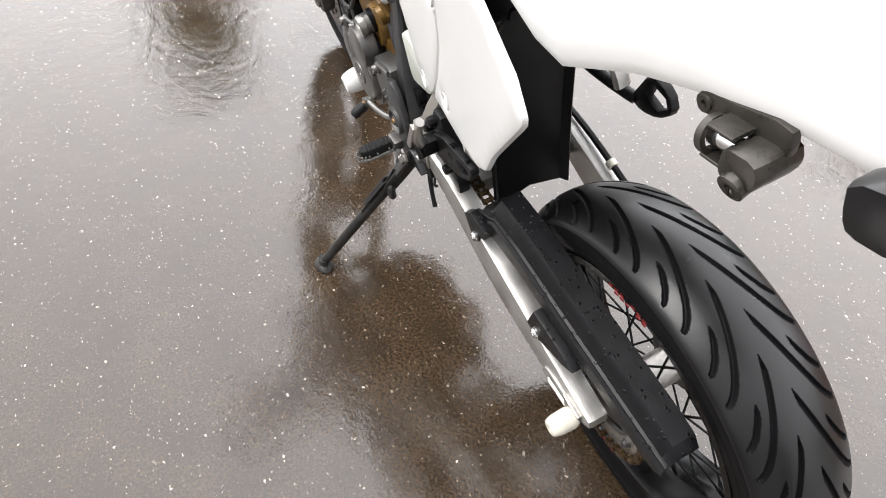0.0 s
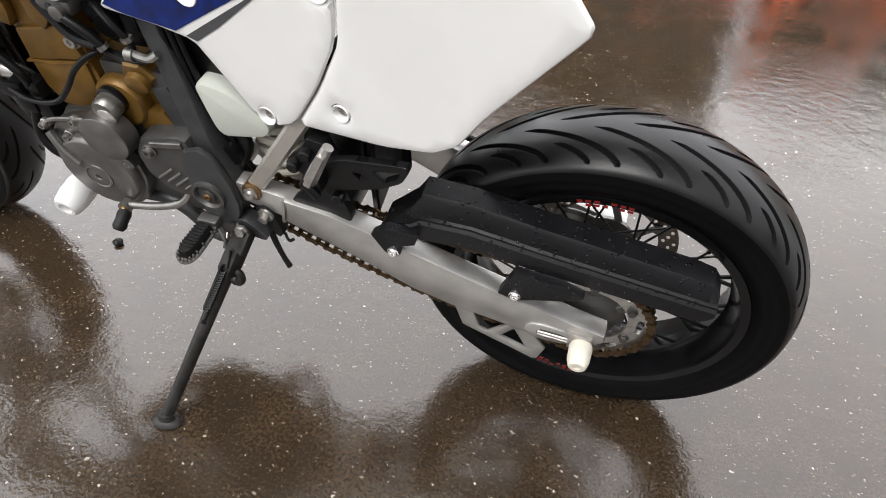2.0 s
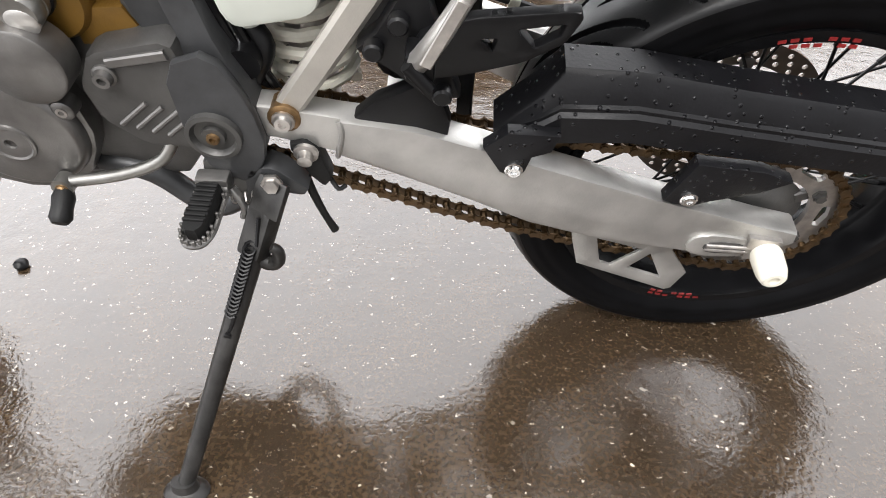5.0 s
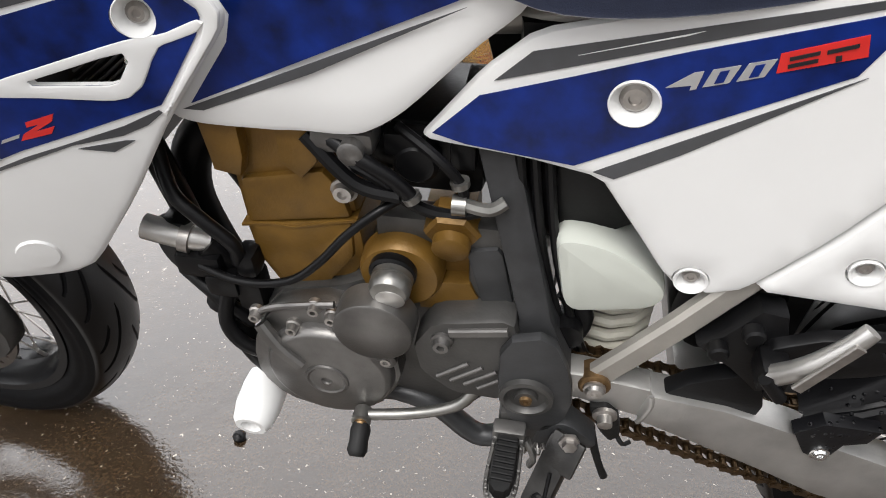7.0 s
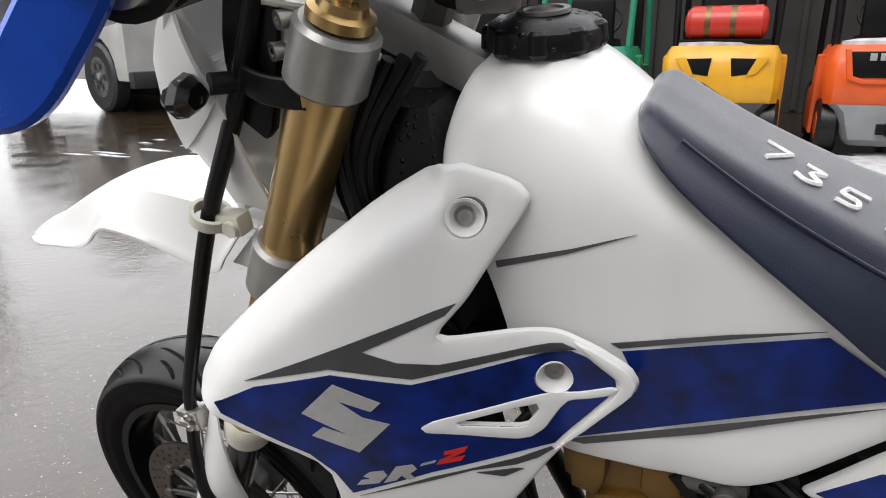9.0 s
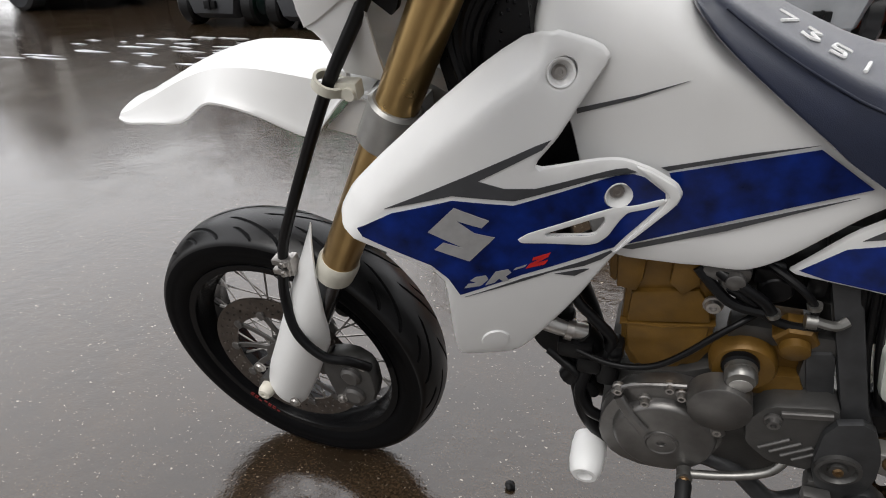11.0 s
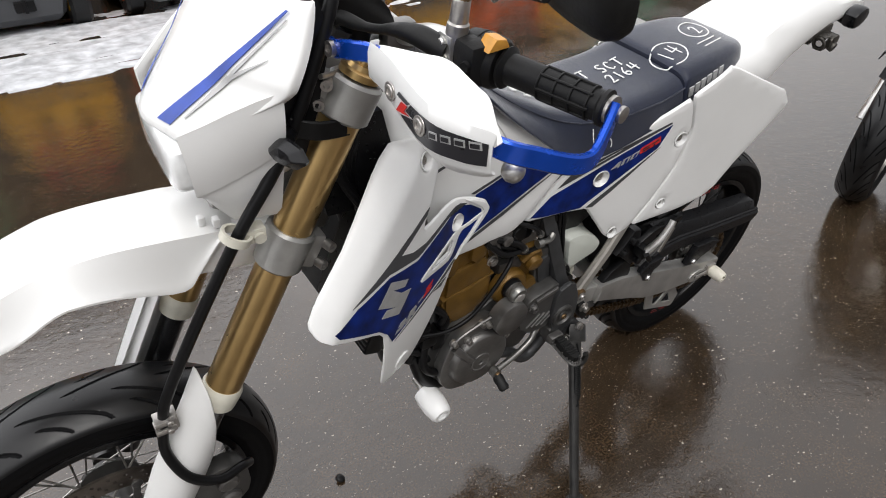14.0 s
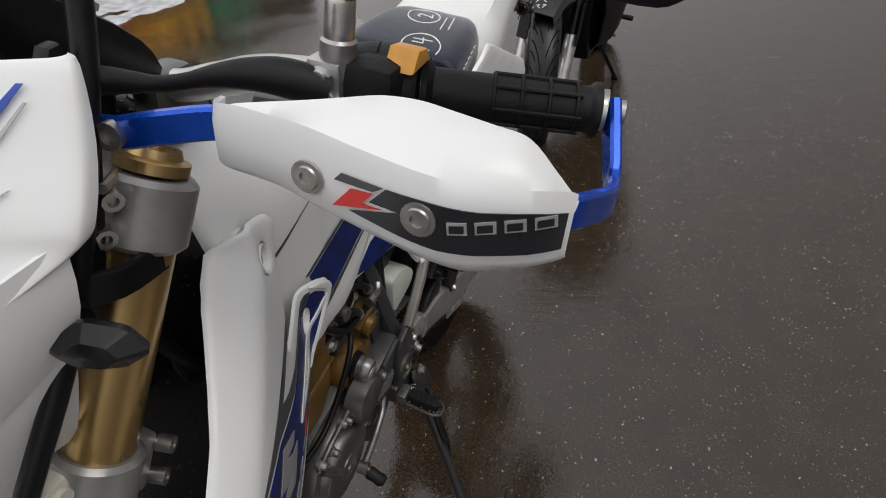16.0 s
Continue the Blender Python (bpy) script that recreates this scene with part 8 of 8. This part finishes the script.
part("hub", G().lathe([(-0.08, 0.04), (0.08, 0.04)], (0, 0, 0), (0, 1, 0), 24).bar([(-0.205, 0, 0), (0.205, 0, 0)], 0.03, 0.03, (0, 1, 0)).bar([(0, 0, -0.205), (0, 0, 0.205)], 0.03, 0.03, (0, 1, 0)), STEEL, rim3)
sp_("swing_arm", G().bar([(0.90, -0.10, 0.42), (1.46, -0.11, 0.305)], 0.06, 0.03).bar([(0.90, 0.10, 0.42), (1.46, 0.11, 0.305)], 0.06, 0.03), BLACK, "black swing arm")
inv2 = second.matrix_basis.inverted()
f2, t2 = inv2 @ Vector((2.10, -0.215, 0.010)), inv2 @ Vector((1.99, -0.125, 0.27))
st2 = sp_("side_stand", G().tube([t2, t2.lerp(f2, 0.5), f2], 0.010, 10), BLACK, "black side stand")
part("stand_foot", G().box(f2, (0.05, 0.035, 0.012), 0.003, Matrix.Rotation(radians(-9), 4, "X")), BLACK, st2)
pg2 = sp_("foot_peg", G().rod((0.86, -0.14, 0.36), (0.86, -0.25, 0.355), 0.012, bev=0.003), GRIP, "black foot peg")
part("gear_pedal", G().tube([(0.84, -0.15, 0.33), (0.74, -0.17, 0.31), (0.70, -0.20, 0.31)], 0.007), STEEL, pg2)
bar2 = sp_("handlebar", G().tube([(0.40, 0, 1.02), (0.40, -0.10, 1.03), (0.46, -0.24, 1.04), (0.52, -0.36, 1.03)], 0.012).tube([(0.40, 0, 1.02), (0.40, 0.10, 1.03), (0.46, 0.24, 1.04), (0.52, 0.36, 1.03)], 0.012), BLACK, "black handlebar")
for s in (-1, 1):
    part("mirror", G().tube([(0.42, s * 0.18, 1.05), (0.38, s * 0.24, 1.14), (0.38, s * 0.28, 1.18)], 0.006).box((0.37, s * 0.30, 1.19), (0.03, 0.12, 0.08), 0.012), BLACK, bar2, "black mirror")

# ---- row of forklift trucks along the yard ----
YEL, ORG, GRN, RED, DGREY, LGREY = paint("yellow_paint", (0.72, 0.36, 0.012)), paint("orange_paint", (0.70, 0.10, 0.014)), paint("green_paint", (0.012, 0.24, 0.13)), paint("red_paint", (0.55, 0.03, 0.018)), paint("dark_grey_paint", (0.045, 0.047, 0.052)), paint("light_grey_paint", (0.23, 0.24, 0.25))


def forklift(x, y, body_m, low_m, post_m, label, grille=False, gas=False, snow=False):
    """Seen from behind: counterweight towards -y, mast at the far end."""
    fk = tagged(new("forklift"), label, "forklift", "forklifts in a row")
    fk.matrix_basis = pose(x, y, 0)

    def p(name, g, m, lb="", par=None):
        return part(name, g, m, par or fk, lb)

    rings = []
    for z, w, f in ((0.46, 0.50, 0.02), (0.56, 0.51, -0.03), (0.78, 0.51, -0.03), (0.90, 0.49, 0.02), (0.965, 0.455, 0.08)):
        rings.append([(-w, f + 0.10, z), (-w * 0.88, f + 0.02, z), (-w * 0.6, f, z), (w * 0.6, f, z), (w * 0.88, f + 0.02, z), (w, f + 0.10, z), (w, 0.95, z), (-w, 0.95, z)])
    cw = p("counterweight", G().loft(rings), body_m)
    lowr = []
    for z, w, f in ((0.10, 0.27, 0.10), (0.16, 0.32, 0.03), (0.40, 0.40, 0.0), (0.462, 0.47, 0.01)):
        lowr.append([(-w, f + 0.08, z), (-w * 0.85, f, z), (w * 0.85, f, z), (w, f + 0.08, z), (w, 0.5, z), (-w, 0.5, z)])
    p("lower_counterweight", G().loft(lowr), low_m)
    if grille:
        p("grille", G().box((0, -0.012, 0.80), (0.72, 0.06, 0.22), 0.02), BLACK, "black grille with a name plate")
        g = G()
        for i in range(6):
            g.box((-0.19 + i * 0.076, -0.048, 0.865), (0.052, 0.012, 0.06), 0.004)
        p("name_bars", g, SILVERF, "pale bars of lettering")
        p("trim", G().prism([(-0.40, 0.93), (-0.36, 0.68), (-0.24, 0.64), (0.24, 0.64), (0.36, 0.68), (0.40, 0.93), (0.36, 0.93), (0.32, 0.71), (0.22, 0.675), (-0.22, 0.675), (-0.32, 0.71), (-0.36, 0.93)], -0.055, 0.03, 0.008), body_m)
    else:
        for s in (-1, 1):
            g = G().prism([(s * 0.08, 0.86), (s * 0.30, 0.855), (s * 0.35, 0.82), (s * 0.24, 0.72), (s * 0.10, 0.70)], -0.036, 0.0, 0.004)
            p("air_vent", g, BLACK, "dark air opening")
            p("vent_lip", G().prism([(s * 0.30, 0.87), (s * 0.40, 0.86), (s * 0.30, 0.72), (s * 0.22, 0.70)], -0.050, -0.01, 0.01), body_m)
    p("tow_hitch", G().box((0, -0.005, 0.26), (0.16, 0.05, 0.09), 0.01).box((0, -0.02, 0.26), (0.03, 0.05, 0.11), 0.006), BLACK, "black tow pin recess")
    for s in (-1, 1):
        for yy, r in ((0.30, 0.25), (1.55, 0.30)):
            w = p("wheel", G().lathe([(-0.08, r * 0.55), (-0.09, r * 0.9), (-0.06, r), (0.06, r), (0.09, r * 0.9), (0.08, r * 0.55)], (s * 0.44, yy, r), (1, 0, 0), 32), RUBBER, "black solid tyre")
            part("rim", G().lathe([(-0.085, r * 0.5), (0.085, r * 0.5), (0.085, r * 0.2)], (s * 0.44, yy, r), (1, 0, 0), 20), body_m, w)
    p("chassis", G().box((0, 1.15, 0.55), (0.98, 1.10, 0.42), 0.04), body_m)
    for s in (-1, 1):
        fl_ = G().prism([(0.58, 0.14), (0.56, 0.42), (0.50, 0.60), (0.46, 0.86), (0.62, 0.88), (0.80, 0.60), (1.20, 0.52), (1.20, 0.16)], min(s * 0.46, s * 0.56), max(s * 0.46, s * 0.56), 0.02)
        fl_.v = [(b, a, c) for a, b, c in fl_.v]
        p("side_flank", fl_, body_m, "painted flank behind the rear wheel")
    for s in (-1, 1):
        p("post", G().bar([(s * 0.44, 0.42, 0.95), (s * 0.46, 0.50, 1.6), (s * 0.46, 0.62, 2.08)], 0.06, 0.07, (1, 0, 0), 3), post_m)
        p("front_post", G().bar([(s * 0.46, 1.70, 0.75), (s * 0.46, 1.50, 2.08)], 0.06, 0.07, (1, 0, 0), 2), post_m)
        p("mast_rail", G().box((s * 0.30, 1.95, 1.15), (0.08, 0.12, 2.1), 0.01), BLACK)
    roof = p("overhead_guard", G().box((0, 0.62, 2.10), (0.98, 0.08, 0.06), 0.01).box((0, 1.50, 2.10), (0.98, 0.08, 0.06), 0.01), post_m)
    for i in range(7):
        part("roof_bar", G().box((-0.42 + i * 0.14, 1.06, 2.11), (0.03, 0.90, 0.03), 0.005), post_m, roof)
    seat_ = p("seat", G().box((0, 0.95, 0.98), (0.48, 0.46, 0.14), 0.05), BLACK, "black seat")
    part("backrest", G().box((0, 0.72, 1.22), (0.46, 0.12, 0.46), 0.05), BLACK, seat_)
    p("steering_wheel", G().tube([(0.19 * math.cos(a), 1.36 + 0.10 * math.sin(a), 1.24 + 0.16 * math.sin(a)) for a in [2 * math.pi * i / 16 for i in range(17)]], 0.015), BLACK)
    if gas:
        tk = p("gas_cylinder", G().lathe([(0, 0.06), (0.02, 0.12), (0.06, 0.152), (0.66, 0.152), (0.70, 0.12), (0.72, 0.06)], (-0.36, 0.30, 1.17), (1, 0, 0), 28), RED, "red gas cylinder strapped on top")
        for xx in (-0.16, 0.06):
            part("strap", G().lathe([(-0.025, 0.156), (0.025, 0.156)], (xx, 0.30, 1.17), (1, 0, 0), 28), COPPER, tk)
        part("cradle", G().box((0, 0.30, 1.00), (0.80, 0.26, 0.05), 0.01), BLACK, tk)
    if snow:
        g = G().loft([[(a * 0.40 * q, 0.32 + b * 0.16 * q, 0.965 + h) for a, b in ((-1, -1), (-0.4, -1.1), (0.5, -0.95), (1, -0.8), (1, 1), (0, 1.1), (-1, 1))] for q, h in ((1.0, -0.01), (0.97, 0.03), (0.7, 0.05), (0.2, 0.055))])
        p("snow_cap", g, SNOW, "thin cap of snow")
    return fk


ROW = ((-6.10, DGREY, DGREY, BLACK, "dark grey forklift parked in the row", True, False, False), (-4.80, GRN, DGREY, GRN, "green forklift with green roof posts", False, False, False), (-3.55, ORG, DGREY, GRN, "orange forklift between green ones", True, False, False), (-2.30, GRN, DGREY, GRN, "green forklift with a grey lower body", False, False, False), (-0.97, YEL, DGREY, BLACK, "yellow forklift with a red gas cylinder", False, True, True), (0.41, ORG, LGREY, BLACK, "orange forklift with grey lower body and snow cap", True, False, True), (1.70, ORG, DGREY, ORG, "orange forklift with orange roof posts", True, False, False), (3.30, YEL, DGREY, BLACK, "yellow forklift with dark lower body", False, False, True), (4.60, ORG, LGREY, BLACK, "orange forklift parked in the row", True, False, False), (5.95, YEL, DGREY, BLACK, "yellow forklift parked in the row", False, False, False), (7.30, GRN, DGREY, GRN, "green forklift parked in the row", False, False, False))
for x, a, b, c, lb, gr_, gs, sn in ROW:
    forklift(x, 6.0 + 0.08 * math.sin(x * 3), a, b, c, lb, gr_, gs, sn)

# dark shed behind the trucks
wall_ = tagged(part("wall_north", G().box((-1.55, 10.2, 2.35), (6.1, 0.3, 4.7), 0.02), TIMBER), "dark sheet-clad shed wall behind the forklifts", "wall", kind="structure")
for i in range(6):
    part("rib", G().box((-4.1 + i, 10.03, 2.35), (0.08, 0.05, 4.6), 0.01), TIMBER, wall_)
# added dark screens: their height limits the sky mirrored in the wet ground
for x0, n_rib, hh in ((-4.6, 9, 2.8), (16.0, 14, 3.6)):
    wide_ = n_rib + 0.4
    screen_ = tagged(part("reflection_screen_north", G().box((x0 - wide_ / 2, 10.2, hh / 2), (wide_, 0.1, hh), 0.02), TIMBER), "plain dark screen added behind the forklifts to darken ground reflections", "fence", kind="structure")
    for i in range(n_rib):
        part("rib", G().box((x0 - 0.6 - i, 10.13, hh / 2), (0.08, 0.05, hh - 0.1), 0.01), TIMBER, screen_)
# unseen dark wall, added to darken the low reflections towards -x
west_ = tagged(part("reflection_wall_west", G().box((-19.0, 5.2, 3.4), (0.4, 9.0, 6.8), 0.02), TIMBER), "plain dark wall added out of view, for its reflection in the ground", "wall", kind="structure")
for i in range(9):
    part("rib", G().box((-18.77, 1.2 + i, 3.4), (0.06, 0.08, 6.6), 0.01), TIMBER, west_)
# added block, sized only to mirror as a narrow dark patch
part("tall_reflection_block", G().box((-19.3, 1.6, 5.3), (1.6, 2.2, 10.6), 0.03), TIMBER, west_, "taller dark block added for a narrow dark reflection in the ground")
tagged(part("roof_trim", G().box((-1.55, 9.9, 4.76), (6.5, 1.2, 0.12), 0.02), TIMBER), "dark shed eaves", "roof", kind="structure")

# ---- dirty snow along the trucks ----
cell, vs_, fs_, idx = 0.055, [], [], {}
nx_, ny_ = int(16 / cell), int(2.6 / cell)
def snow_h(x, y):
    q = Vector((x * 0.9, y * 2.6, 0.3))
    n = noise.fractal(q, 1.0, 2.0, 5) * 0.5 + 0.12 * noise.noise(Vector((x * 6, y * 14, 1.7)))
    near, far = (y - 4.30 - 0.25 * math.sin(x * 0.8) - 0.18 * noise.noise(Vector((x * 1.7, 0, 5)))) / 0.5, (6.6 - y) / 0.4
    return min(0.55, near, far) * 0.5 + n * 0.85 - 0.075 - 0.42 * max(0.0, -1.55 - x)
for i in range(nx_):
    for j in range(ny_):
        x, y = -8.0 + i * cell, 4.1 + j * cell
        hs_ = [snow_h(x + a * cell, y + b * cell) for a, b in ((0, 0), (1, 0), (1, 1), (0, 1))]
        if max(hs_) > 0:
            f = []
            for (a, b), h in zip(((0, 0), (1, 0), (1, 1), (0, 1)), hs_):
                k = (i + a, j + b)
                if k not in idx:
                    idx[k] = len(vs_)
                    vs_.append((x + a * cell, y + b * cell, 0.003 + max(-0.004, min(0.055, 0.09 * h))))
                f.append(idx[k])
            fs_.append(tuple(f))
g = G()
g.v, g.f = vs_, fs_
tagged(part("snow", g, SNOW, None, "", 80), "strip of trampled dirty snow on the asphalt", "snow", kind="stuff")
vs_, fs_ = [], []
random.seed(5)
for i in range(90):
    cx, cy, r = random.uniform(-6.8, -1.6), random.uniform(3.7, 5.4), random.uniform(0.02, 0.10)
    k = len(vs_)
    n = 9
    for a in range(n):
        t = 2 * math.pi * a / n
        q = r * random.uniform(0.6, 1.2)
        vs_.append((cx + 2.6 * q * math.cos(t), cy + 0.42 * q * math.sin(t), 0.002))
    vs_.append((cx, cy, 0.012))
    fs_ += [(k + a, k + (a + 1) % n, k + n) for a in range(n)]
g = G()
g.v, g.f = vs_, fs_
tagged(part("snow_scraps", g, SNOW, None, "", 80), "thin scraps of melting snow", "snow", kind="stuff")

# ---- a truck standing far off ----
truck = tagged(new("truck"), "pale small truck with pierced steel wheels standing far off", "truck")
truck.matrix_basis = pose(-10.1, 8.04, 0, 0, 0, -16)
arch = [(0.58 * math.cos(a), 0.56 + 0.62 * math.sin(a)) for a in [math.pi * k / 8 for k in range(9)]]
side_o = [(0.95, 0.50)] + [(0.62, 0.50)] + arch + [(-0.62, 0.50), (-1.9, 0.50), (-1.9, 2.1), (-1.2, 2.4), (0.3, 2.4), (0.75, 1.7), (1.0, 1.45)]
part("cab", G().prism(side_o, -0.95, 0.95, 0.03), VANP, truck, "pale painted cab")
part("bumper", G().box((1.0, 0, 0.52), (0.16, 1.86, 0.26), 0.03), DGREY, truck, "dark bumper")
part("windscreen", G().bar([(0.36, 0, 2.30), (0.80, 0, 1.62)], 1.6, 0.02, (0, 1, 0), 1), CLEARG, truck, "windscreen")
part("side_window", G().prism([(-0.9, 1.5), (0.55, 1.5), (0.30, 2.15), (-0.9, 2.15)], -0.965, -0.945, 0.004), CLEARG, truck, "side window")
part("load_bed", G().box((-3.6, 0, 1.35), (3.2, 1.9, 1.1), 0.03), LGREY, truck, "grey load bed")
part("chassis", G().box((-2.0, 0, 0.62), (5.6, 0.8, 0.2), 0.03), BLACK, truck)
for x in (0.0, -3.6):
    for s in (-1, 1):
        w = part("wheel", G().lathe([(-0.13, 0.32), (-0.14, 0.50), (-0.10, 0.55), (0.10, 0.55), (0.14, 0.50), (0.13, 0.32)], (x, s * 0.84, 0.55), (0, 1, 0), 36), DGREY, truck, "dusty truck tyre")
        holes = [circle(x + 0.185 * math.cos(a), 0.55 + 0.185 * math.sin(a), 0.045, 12) for a in [math.pi * k / 3 for k in range(6)]]
        rim_ = G().panel(circle(x, 0.55, 0.33, 32), lambda u, v: -0.97, 0.02, 0.006, 0.06, holes)
        part("rim", rim_ if s < 0 else rim_.mirrored(), SILVERF, w, "silver steel rim with round holes")
        part("hub_cap", G().lathe([(0, 0.08), (0.03, 0.075), (0.05, 0.04)], (x, s * 0.97, 0.55), (0, s, 0), 16), STEEL, w)
